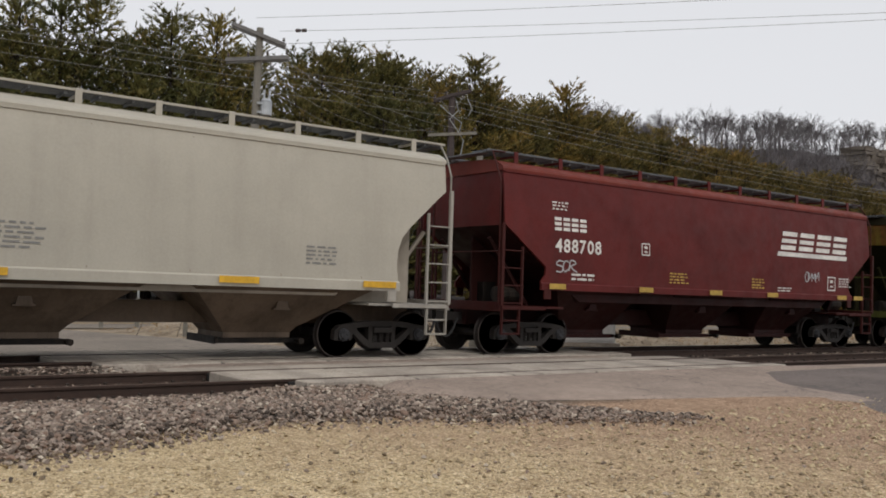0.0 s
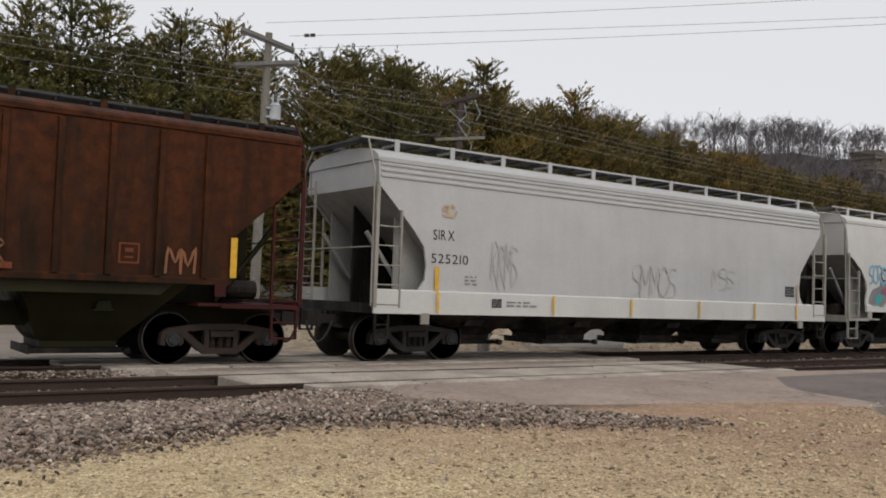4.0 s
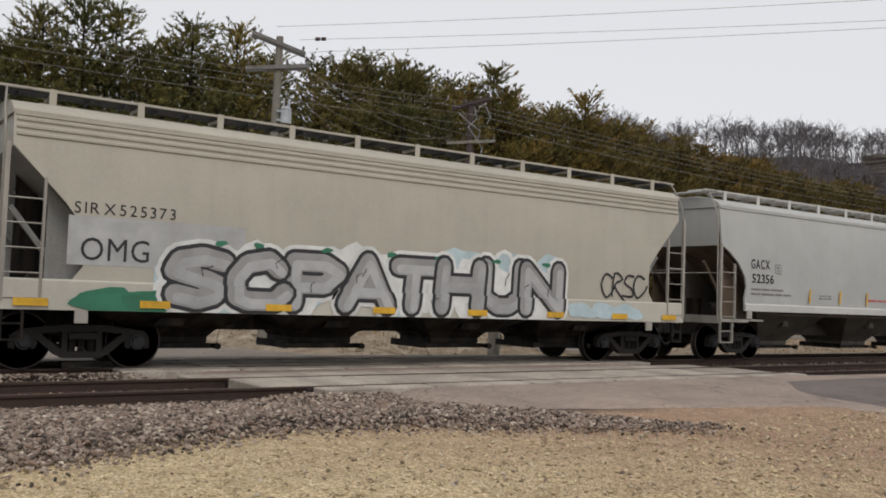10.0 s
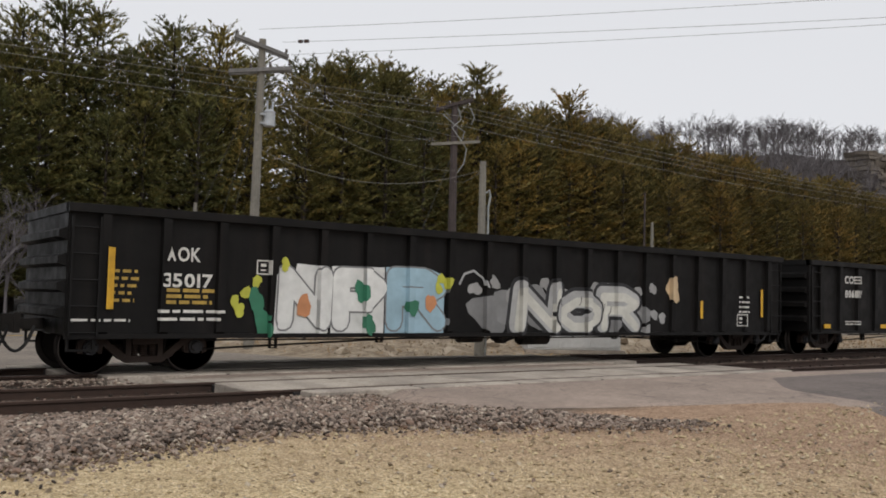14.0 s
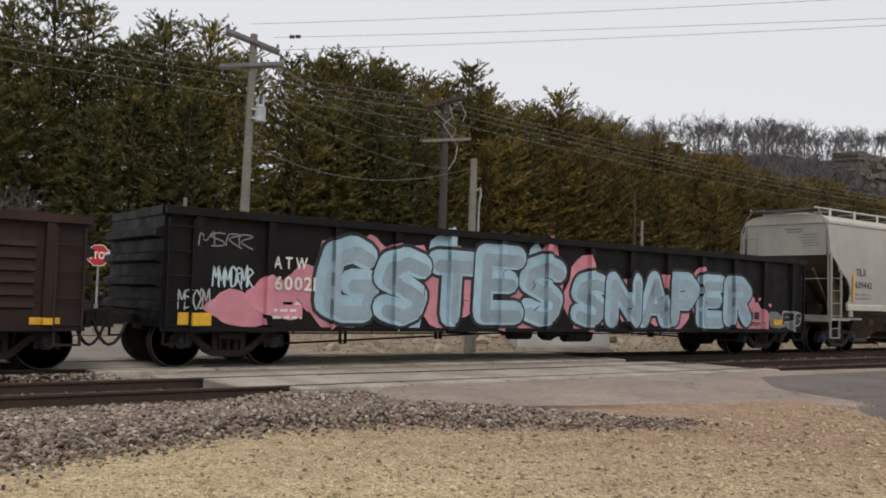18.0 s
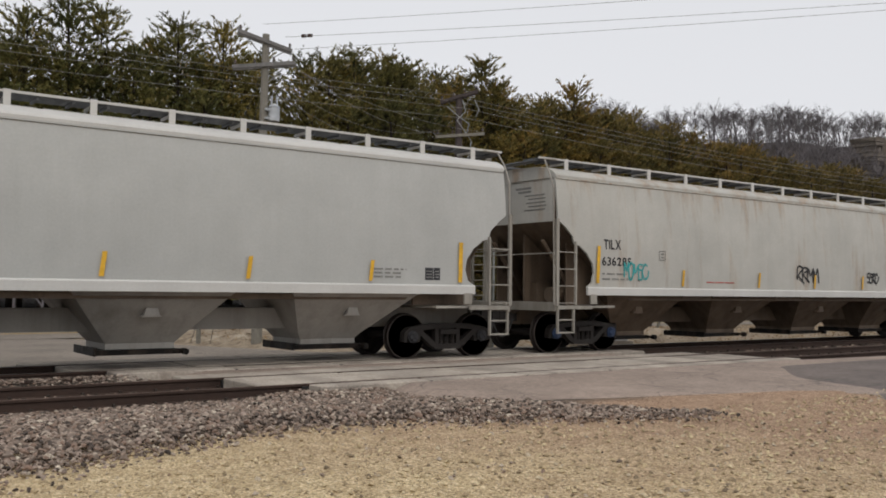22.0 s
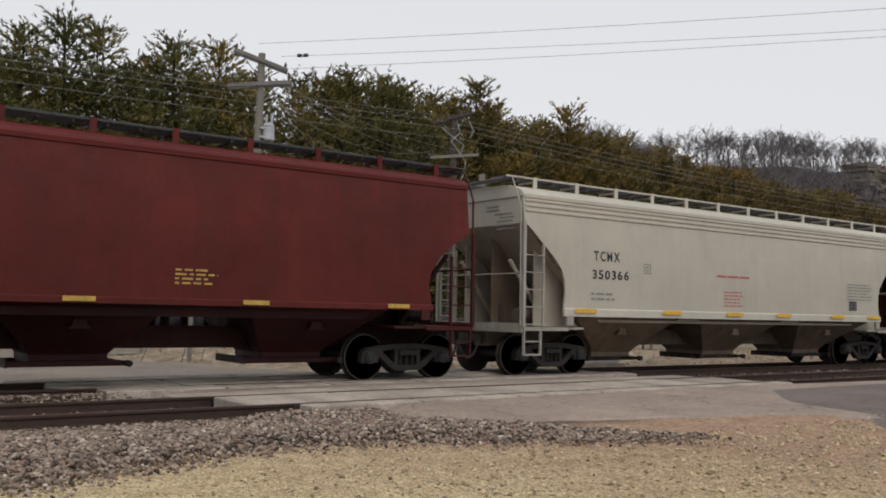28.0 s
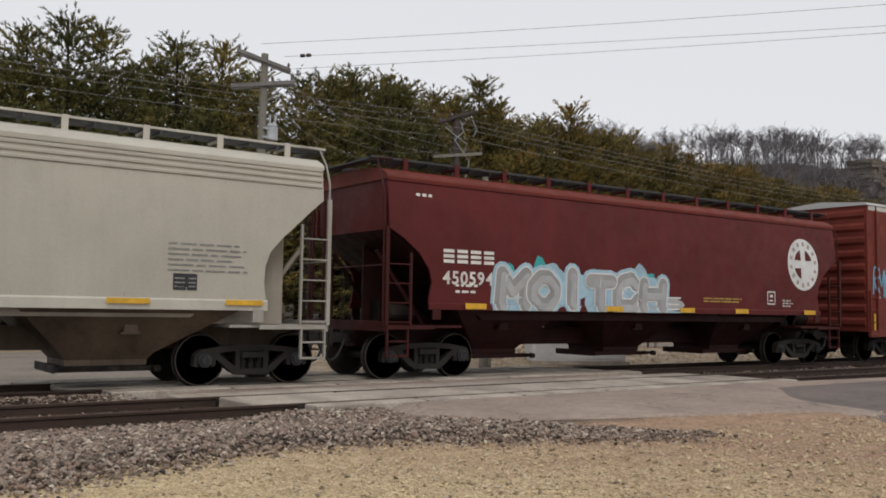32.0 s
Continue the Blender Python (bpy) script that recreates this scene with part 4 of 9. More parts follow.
def hopper_bay(car, c, c_low, half_top, half_low, top, low, mat, gate_long=False, hole=False):
    """One funnel under the body, drawn in on all four sides to a short neck, with a sliding gate, rack and drive shaft."""
    bm = bmesh.new()
    rings = []
    for z, x, hx, hy in ((top, c, half_top, HALF - 0.09), (low + 0.22, c_low, half_low + 0.10, 0.72), (low + 0.10, c_low, half_low, 0.62), (low, c_low, half_low, 0.62)):
        rings.append([bm.verts.new(p) for p in ((x - hx, -hy, z), (x + hx, -hy, z), (x + hx, hy, z), (x - hx, hy, z))])
    for r0, r1 in zip(rings, rings[1:]):
        for i in range(4):
            j = (i + 1) % 4
            bm.faces.new((r0[i], r0[j], r1[j], r1[i]))
    bm.faces.new(rings[0][::-1])
    bm.faces.new(rings[-1])
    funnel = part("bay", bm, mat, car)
    bm = bmesh.new()
    reach = half_low + (0.34 if gate_long else 0.16)
    quad_box(bm, c_low - reach, c_low + reach, -0.66, -0.58, low - 0.10, low - 0.01)
    quad_box(bm, c_low - reach, c_low + reach, 0.58, 0.66, low - 0.10, low - 0.01)
    quad_box(bm, c_low - half_low, c_low + half_low, -0.57, 0.57, low - 0.05, low - 0.004)
    quad_box(bm, c_low - reach - 0.03, c_low - reach, -0.70, 0.70, low - 0.11, low + 0.03)
    gate = part("outlet_gate", bm, UNDER_DARK if not gate_long else mat, funnel)
    bm = bmesh.new()
    rod(bm, (c_low + reach - 0.05, -0.86, low - 0.05), (c_low + reach - 0.05, 0.86, low - 0.05), 0.030, 8)
    for s in (-1, 1):
        rod(bm, (c_low + reach - 0.05, s * 0.80, low - 0.05), (c_low + reach - 0.05, s * 0.92, low - 0.05), 0.062, 6)
    part("gate_shaft", bm, UNDER_DARK, funnel)
    # the vibrator bracket sits on the sloping side of the funnel
    f = 0.45
    y, z = -(HALF - 0.09) + f * (HALF - 0.09 - 0.72), top + f * (low + 0.22 - top)
    bm = bmesh.new()
    if hole:
        # dark block stands in for the shaded opening of a lightening hole
        prism_y(bm, [(c - 0.30, z - 0.10), (c + 0.18, z - 0.10), (c + 0.30, z + 0.07), (c - 0.18, z + 0.07)], y - 0.06, y + 0.08)
        part("inspection_plate", bm, UNDER_DARK, funnel)
    else:
        prism_y(bm, [(c - 0.13, z - 0.07), (c + 0.13, z - 0.07), (c + 0.10, z + 0.06), (c - 0.10, z + 0.06)], y - 0.07, y + 0.08)
        quad_box(bm, c - 0.17, c + 0.17, y - 0.05, y + 0.06, z - 0.10, z - 0.07)
        part("vibrator_bracket", bm, mat, funnel)


def prism_x_short(bm, s, z0, z1):
    """A pressed rib on one side, tapering to the sheet at top and bottom."""
    y = s * HALF
    o = s * 0.065
    a = [bm.verts.new(p) for p in ((-0.06, y, z0), (0.06, y, z0), (0.06, y, z1), (-0.06, y, z1))]
    b = [bm.verts.new(p) for p in ((-0.045, y + o, z0 + 0.05), (0.045, y + o, z0 + 0.05), (0.045, y + o, z1 - 0.05), (-0.045, y + o, z1 - 0.05))]
    bm.faces.new(b)
    for i in range(4):
        j = (i + 1) % 4
        bm.faces.new((a[i], a[j], b[j], b[i]))


def gondola(x, ln, body, label, top=2.78, bottom=0.72, spacing=1.0, louvres=False, rusty=True, inside=None):
    """An open-top gondola: ribbed sides, heavy top chord, barred ends, floor, brake rods, trucks."""
    car = thing("gondola_car", x, 0, 0, label, "gondola car", "cars of the freight train")
    half = 1.50
    car["side"] = -half
    for s in (-1, 1):
        bm = bmesh.new()
        quad_box(bm, 0.05, ln - 0.05, min(s * half, s * (half - 0.03)), max(s * half, s * (half - 0.03)), bottom + 0.02, top - 0.1)
        part("side_sheet", bm, body, car)
        bm = bmesh.new()
        quad_box(bm, 0.0, ln, min(s * (half - 0.06), s * (half + 0.13)), max(s * (half - 0.06), s * (half + 0.13)), top - 0.14, top)
        part("top_chord", bm, body, car)
        bm = bmesh.new()
        quad_box(bm, 0.02, ln - 0.02, min(s * (half - 0.02), s * (half + 0.06)), max(s * (half - 0.02), s * (half + 0.06)), bottom - 0.06, bottom + 0.02)
        part("bottom_sill", bm, body, car)
    n = int(round((ln - 1.2) / spacing))
    flat = []
    for k in range(n + 1):
        xr = 0.6 + (ln - 1.2) * k / n
        flat += [xr - 0.07, xr + 0.07]
        for s in (-1, 1):
            def rib(b2, s=s):
                y, o = s * half, s * 0.11
                a = [b2.verts.new(p) for p in ((-0.085, y, bottom), (0.085, y, bottom), (0.085, y, top - 0.14), (-0.085, y, top - 0.14))]
                b = [b2.verts.new(p) for p in ((-0.07, y + o * 0.7, bottom + 0.05), (0.07, y + o * 0.7, bottom + 0.05), (0.07, y + o, top - 0.15), (-0.07, y + o, top - 0.15))]
                b2.faces.new(b)
                for i in range(4):
                    j = (i + 1) % 4
                    b2.faces.new((a[i], a[j], b[j], b[i]))
            r = part("rib", stored(("gon_rib", s, top, bottom), rib, "rib", body), body, car)
            r.location = (xr, 0, 0)
    car["ribs"], car["rib_depth"], car["low"] = flat, 0.11, bottom - 0.05
    if louvres:
        for k in range(n):
            xa, xb = 0.6 + (ln - 1.2) * k / n + 0.2, 0.6 + (ln - 1.2) * (k + 1) / n - 0.2
            if k in (1, n - 2):
                continue
            m = part("pressed_louvres", stored(("louvre", round(xb - xa, 3)), lambda b2: [prism_x(b2, [(-half, top - 0.55 - 0.19 * i), (-half - 0.045, top - 0.53 - 0.19 * i), (-half - 0.03, top - 0.47 - 0.19 * i), (-half, top - 0.44 - 0.19 * i)], 0, xb - xa) for i in range(6)], "pressed_louvres", body), body, car)
            m.location = (xa, 0, 0)
    bm = bmesh.new()
    quad_box(bm, 0.1, ln - 0.1, -half + 0.03, half - 0.03, bottom + 0.08, bottom + 0.16)
    part("floor_plate", bm, BROWN_CAR, car)
    for e, s in ((0.03, 1), (ln - 0.03, -1)):
        bm = bmesh.new()
        quad_box(bm, min(e, e + s * 0.05), max(e, e + s * 0.05), -half + 0.03, half - 0.03, bottom, top)
        quad_box(bm, min(e - s * 0.03, e + s * 0.12), max(e - s * 0.03, e + s * 0.12), -half - 0.05, half + 0.05, top - 0.14, top + 0.005)
        part("end_wall", bm, body, car)
        for k in range(4):
            z = bottom + 0.25 + 0.42 * k
            bm = bmesh.new()
            pts = [(e, z), (e - s * 0.13, z + 0.05), (e - s * 0.13, z + 0.16), (e, z + 0.21)]
            prism_y(bm, pts, -half + 0.05, half - 0.05)
            part("end_bar", bm, body, car)
        for ys in (-1, 1):
            ladder(car, e + s * 0.05, e + s * 0.48, bottom - 0.02, top - 0.2, body, ys * (half + 0.07), step=0.42, rail=0.018)
            stirrup(car, min(e + s * 0.05, e + s * 0.45), max(e + s * 0.05, e + s * 0.45), 0.42, bottom, body, ys * half)
    # brake gear in the middle, with a pull rod sloping down to each truck
    mid = ln * 0.46
    bm = bmesh.new()
    rod(bm, (mid - 0.55, -0.95, 0.60), (mid + 0.05, -0.95, 0.60), 0.14, 12)
    rod(bm, (mid - 0.75, -0.95, 0.60), (mid - 0.55, -0.95, 0.60), 0.05, 8)
    part("brake_cylinder", bm, UNDER_DARK, car)
    bm = bmesh.new()
    rod(bm, (mid + 1.15, -0.98, 0.57), (mid + 1.95, -0.98, 0.57), 0.17, 12)
    part("air_reservoir", bm, UNDER_DARK, car)
    bm = bmesh.new()
    prism_y(bm, [(mid + 0.42, 0.72), (mid + 0.46, 0.52), (mid + 0.60, 0.44), (mid + 0.72, 0.50), (mid + 0.88, 0.54), (mid + 0.90, 0.72)], -1.12, -0.82)
    part("brake_valve", bm, UNDER_DARK, car)
    bm = bmesh.new()
    quad_box(bm, mid - 2.25, mid - 1.85, -1.15, -0.85, 0.60, 0.74)
    part("slack_adjuster", bm, UNDER_DARK, car)
    for e0, e1, z1 in ((2.2, mid - 0.75, 0.62), (ln - 2.2, mid + 2.3, 0.66)):
        bm = bmesh.new()
        rod(bm, (e0, -1.05, 0.40), (e1, -1.05, z1), 0.020, 6)
        part("pull_rod", bm, UNDER_DARK, car)
        for f in (0.28, 0.68):
            xx, zz = e0 + (e1 - e0) * f, 0.40 + (z1 - 0.40) * f - 0.04
            bm = bmesh.new()
            for dx in (-0.06, 0.06):
                quad_box(bm, xx + dx - 0.012, xx + dx + 0.012, -1.09, -1.01, zz, bottom + 0.05)
            quad_box(bm, xx - 0.072, xx + 0.072, -1.09, -1.01, zz - 0.02, zz)
            part("rod_hanger", bm, UNDER_DARK, car)
    bm = bmesh.new()
    rod(bm, (2.4, -1.32, bottom - 0.10), (ln - 2.4, -1.32, bottom - 0.10), 0.016, 6)
    for k in range(9):
        xx = 2.6 + (ln - 5.2) * k / 8
        quad_box(bm, xx - 0.015, xx + 0.015, -1.34, -1.30, bottom - 0.12, bottom)
    part("air_pipe", bm, UNDER_DARK, car)
    ends(car, ln, body, UNDER_DARK)
    truck_at(car, 1.45, rusty)
    truck_at(car, ln - 1.35, rusty)
    return car


def tank_car(x, ln):
    car = thing("tank_car", x, 0, 0, "glossy black cylindrical tank car with white lettering on two trucks", "tank car", "cars of the freight train")
    r, zc, n = 1.44, 2.37, 40
    car["side"] = -r
    bm = bmesh.new()
    prof = []
    for k in range(9):
        a = math.pi / 2 * k / 8
        prof.append((r * math.sin(a), 0.95 * (1 - math.cos(a))))
    prof = prof[1:] + [(r, ln - y) for rr, y in ()]
    rings = [(pr, px) for pr, px in prof] + [(r, ln * 0.33), (r, ln * 0.66)] + [(pr, ln - px) for pr, px in reversed(prof)]
    vs = [[bm.verts.new((px, pr * math.cos(k * math.tau / n), zc + pr * math.sin(k * math.tau / n))) for k in range(n)] for pr, px in rings]
    for a, b in zip(vs, vs[1:]):
        for k in range(n):
            j = (k + 1) % n
            bm.faces.new((a[k], a[j], b[j], b[k]))
    bm.faces.new(vs[0][::-1])
    bm.faces.new(vs[-1])
    part("tank", bm, TANK_BLACK, car, "satin black riveted tank shell", True)
    for xx in (ln * 0.30, ln * 0.5, ln * 0.70):
        bm = bmesh.new()
        for k in range(n):
            a0, a1 = k * math.tau / n, (k + 1) * math.tau / n
            v = [bm.verts.new((xx + dx, (r + 0.006) * math.cos(a), zc + (r + 0.006) * math.sin(a))) for dx, a in ((-0.03, a0), (0.03, a0), (0.03, a1), (-0.03, a1))]
            bm.faces.new(v)
        part("weld_band", bm, TANK_BLACK, car)
    bm = bmesh.new()
    c = ln * 0.5
    quad_box(bm, c - 1.1, c + 1.1, -0.75, 0.75, zc + r + 0.02, zc + r + 0.06)
    part("top_platform", bm, DARK_GRATE, car)
    bm = bmesh.new()
    rod(bm, (c, 0, zc + r - 0.05), (c, 0, zc + r + 0.32), 0.32, 16)
    rod(bm, (c + 0.75, 0, zc + r - 0.05), (c + 0.75, 0, zc + r + 0.25), 0.2, 14)
    part("dome", bm, TANK_BLACK, car)
    for s in (-1, 1):
        bm = bmesh.new()
        for xx in (c - 1.1, c, c + 1.1):
            rod(bm, (xx, s * 0.75, zc + r + 0.05), (xx, s * 0.75, zc + r + 0.22), 0.02, 5)
        rod(bm, (c - 1.1, s * 0.75, zc + r + 0.22), (c + 1.1, s * 0.75, zc + r + 0.22), 0.02, 5)
        part("platform_rail", bm, TANK_BLACK, car)
        bm = bmesh.new()
        yy = s * (r + 0.08)
        pts = [(0.55, s * 0.9, 1.35), (0.55, yy, 2.30), (1.55, yy, 2.34), (1.66, yy, 2.2), (1.66, yy, 1.25)]
        tube(bm, pts, 0.02, 6)
        tube(bm, [(ln - p[0], p[1], p[2]) for p in pts], 0.02, 6)
        part("handrail", bm, TANK_BLACK, car)
        bm = bmesh.new()
        quad_box(bm, 0.1, ln - 0.1, s * 1.35 - 0.03, s * 1.35 + 0.03, 0.98, 1.05)
        part("side_running_bar", bm, UNDER_DARK, car)
    for k in range(9):
        xx = 3.3 + (ln - 6.6) * k / 8
        bm = bmesh.new()
        quad_box(bm, xx - 0.025, xx + 0.025, -1.36, -1.30, 0.62, 0.98)
        quad_box(bm, xx - 0.12, xx + 0.12, -1.34, -1.31, 0.62, 0.66)
        part("rail_bracket", bm, UNDER_DARK, car)
    bm = bmesh.new()
    rod(bm, (2.9, -1.2, 0.82), (ln - 2.9, -1.2, 0.82), 0.022, 6)
    part("brake_rod", bm, UNDER_DARK, car)
    for xx in (1.87, ln - 1.6):
        bm = bmesh.new()
        prism_x(bm, [(-0.5, 0.86), (0.5, 0.86), (1.1, 1.5), (-1.1, 1.5)], xx - 0.35, xx + 0.35)
        part("saddle", bm, UNDER_DARK, car)
    for e, s in ((0.0, 1), (ln, -1)):
        bm = bmesh.new()
        quad_box(bm, min(e - s * 0.1, e + s * 1.0), max(e - s * 0.1, e + s * 1.0), -1.45, 1.45, 1.02, 1.08)
        part("end_platform", bm, UNDER_DARK, car)
        for ys in (-1, 1):
            ladder(car, e + s * 0.0, e + s * 0.42, 0.45, 1.02, UNDER_DARK, ys * 1.47)
    ends(car, ln, TANK_BLACK, UNDER_DARK)
    truck_at(car, 1.87)
    truck_at(car, ln - 1.6)
    return car


def boxcar(x, ln):
    car = thing("boxcar", x, 0, 0, "tall oxide-red boxcar with ribbed sides and a white roof edge", "boxcar", "cars of the freight train")
    top, bottom, half = 4.86, 0.95, 1.56
    car["side"] = -half
    bm = bmesh.new()
    quad_box(bm, 0.05, ln - 0.05, -half, half, bottom, top)
    part("body_shell", bm, OXIDE_BRIGHT, car)
    bm = bmesh.new()
    prism_x(bm, [(-half - 0.04, top), (half + 0.04, top), (half, top + 0.07), (0, top + 0.2), (-half, top + 0.07)], 0.0, ln)
    part("roof", bm, PALE, car)
    flat = []
    for k in range(int(ln / 0.85)):
        xr = 0.55 + 0.85 * k
        if abs(xr - ln / 2) < 1.7:
            continue
        flat += [xr - 0.045, xr + 0.045]
        for s in (-1, 1):
            bm = bmesh.new()
            quad_box(bm, xr - 0.05, xr + 0.05, min(s * half, s * (half + 0.06)), max(s * half, s * (half + 0.06)), bottom + 0.06, top - 0.12)
            part("rib", bm, OXIDE_BRIGHT, car)
    car["ribs"], car["rib_depth"] = flat, 0.06
    for s in (-1, 1):
        bm = bmesh.new()
        quad_box(bm, ln / 2 - 1.5, ln / 2 + 1.5, min(s * half, s * (half + 0.09)), max(s * half, s * (half + 0.09)), bottom + 0.1, top - 0.2)
        part("sliding_door", bm, OXIDE, car)
        bm = bmesh.new()
        quad_box(bm, 0.05, ln - 0.05, min(s * half, s * (half + 0.07)), max(s * half, s * (half + 0.07)), bottom - 0.16, bottom + 0.05)
        part("side_sill", bm, OXIDE_BRIGHT, car)
        for e, d in ((0.05, 1), (ln - 0.05, -1)):
            ladder(car, e + d * 0.04, e + d * 0.45, 0.8, 2.2, OXIDE_BRIGHT, s * (half + 0.05), rail=0.018)
    for e, s in ((0.05, 1), (ln - 0.05, -1)):
        for k in range(9):
            z = bottom + 0.15 + 0.42 * k
            bm = bmesh.new()
            prism_y(bm, [(e, z), (e - s * 0.07, z + 0.08), (e - s * 0.07, z + 0.2), (e, z + 0.28)], -half + 0.08, half - 0.08)
            part("end_corrugation", bm, OXIDE_BRIGHT, car)
    decal(car, "white_panel", [bar_poly(0.12, 1.8, top - 0.16, top - 0.02)], SPRAY["patchwhite"], 2)
    tag(car, 0.3, 2.0, 1.0, 0.9, "blue", 5, 3, 0.07)
    stripes(car, (0.3, 3.0, 6.0, 10.0, 13.0), 1.0, 1.5, 0.10)
    ends(car, ln, OXIDE_BRIGHT, UNDER_RED)
    truck_at(car, 2.0)
    truck_at(car, ln - 2.0)
    return car


CARS = []


def put(car):
    CARS.append((car, car.location.x))
    return car


# ---- the train, from its head: each car's left end at the start of the clip
def railway_mark(car, x0, x1, z, h, mat, layer=2):
    """A road emblem drawn as plain slanting shapes."""
    w = (x1 - x0 - 0.3 * h) / 4
    for k in range(4):
        for a, b in ((0.0, 0.24), (0.38, 0.60), (0.76, 1.0)):
            decal(car, "emblem_bar", [bar_poly(x0 + k * w + 0.1 * w + h * 0.3 * a, x0 + k * w + 0.92 * w + h * 0.3 * a, z + h * a, z + h * b, h * 0.3 * (b - a))], mat, layer)
    decal(car, "emblem", [bar_poly(x0 - 0.15 * h, x1 - 0.35 * h, z - 0.36 * h, z - 0.12 * h, 0.08 * h)], mat, layer)


def block_fit(car, x0, x1, z0, z1, n, mat, layer=2):
    """A brand word drawn as plain blocks between x0 and x1."""
    w = (x1 - x0) / n
    decal(car, "brand_blocks", [bar_poly(x0 + k * w, x0 + k * w + w * 0.78, z0 + (z1 - z0) * a, z0 + (z1 - z0) * b) for k in range(n) for a, b in ((0, 0.24), (0.38, 0.62), (0.76, 1))], mat, layer)


def block_word(car, x, z, h, n, mat, layer=2):
    """A brand word drawn as plain blocks of its size."""
    decal(car, "brand_blocks", [bar_poly(x + k * h * 0.82, x + k * h * 0.82 + h * 0.66, z, z + h) for k in range(n)], mat, layer)


def ring(car, x, z, r, mat, layer=2):
    """A round road herald drawn as a pale disc with four dark quarters."""
    decal(car, "herald_disc", [[(x + r * math.cos(k * math.tau / 32), z + r * math.sin(k * math.tau / 32)) for k in range(32)]], mat, layer)
    for q in range(3):
        a0, a1 = math.radians(16 + 90 * q), math.radians(74 + 90 * q)
        arc = [(x + 0.58 * r * math.cos(a0 + (a1 - a0) * k / 6), z + 0.58 * r * math.sin(a0 + (a1 - a0) * k / 6)) for k in range(7)]
        mid = (a0 + a1) / 2
        decal(car, "herald_quarter", [[(x + 0.21 * r * math.cos(mid), z + 0.21 * r * math.sin(mid))] + arc], OXIDE_OLD, layer + 1)
    rng = random.Random(2)
    for q in range(14):
        a = math.radians(8 + 360 / 14 * q)
        c, s, w = math.cos(a), math.sin(a), 0.07 * r
        decal(car, "herald_mark", [[(x + 0.72 * r * c + w * s, z + 0.72 * r * s - w * c), (x + 0.88 * r * c + w * s, z + 0.88 * r * s - w * c), (x + 0.88 * r * c - w * s, z + 0.88 * r * s + w * c), (x + 0.72 * r * c - w * s, z + 0.72 * r * s + w * c)]], INK_FADED, layer + 1)


def end_print(car, seed):
    """Rows of stencilled data on the end wall, too small to read."""
    rng = random.Random(seed)
    for k in range(7):
        z, y = 3.80 - 0.085 * k, -1.15 + (0.55 if k < 2 else rng.uniform(0, 0.08))
        w = rng.uniform(0.45, 0.75)
        bm = bmesh.new()
        quad_box(bm, 0.112, 0.1195, y, y + w, z, z + (0.05 if k < 2 else 0.03))
        part("end_stencil", bm, INK_GREY, car)


def bn_mark(car, x, z, w, h, mat, layer=2):
    """The big worn emblem of the green and brown cars: two plain lobed shapes, one above the other."""
    def lobe(cx, cz, r):
        return [(cx + r * math.cos(a), cz + r * 0.9 * math.sin(a)) for a in (math.pi / 2 - math.pi * k / 8 for k in range(9))]
    upper = [(0.14, 0.72), (0.24, 1.0)] + lobe(0.86, 0.77, 0.23)[1:] + [(0.76, 0.56), (0.76, 0.66), (0.62, 0.66), (0.58, 0.48), (0.36, 0.72)]
    lower = [(0.0, 0.03), (0.08, 0.36), (0.28, 0.36), (0.34, 0.52), (0.50, 0.28), (0.76, 0.28), (0.76, 0.46)] + lobe(0.84, 0.22, 0.23)
    for shape in (upper, lower):
        decal(car, "emblem", triangulated([(x + w * a, z + h * b) for a, b in shape]), mat, layer)


def triangulated(pts):
    """A simple outline cut into triangles."""
    pts = list(pts)
    if sum(a[0] * b[1] - b[0] * a[1] for a, b in zip(pts, pts[1:] + pts[:1])) < 0:
        pts.reverse()
    turn = lambda a, b, c: (b[0] - a[0]) * (c[1] - a[1]) - (b[1] - a[1]) * (c[0] - a[0])
    out = []
    while len(pts) > 3:
        for i in range(len(pts)):
            a, b, c = pts[i - 1], pts[i], pts[(i + 1) % len(pts)]
            if turn(a, b, c) > 1e-9 and not any(turn(a, b, p) > 1e-9 and turn(b, c, p) > 1e-9 and turn(c, a, p) > 1e-9 for p in pts if p not in (a, b, c)):
                out.append([a, b, c])
                pts.pop(i)
                break
        else:
            pts.pop()
    return out + [pts]


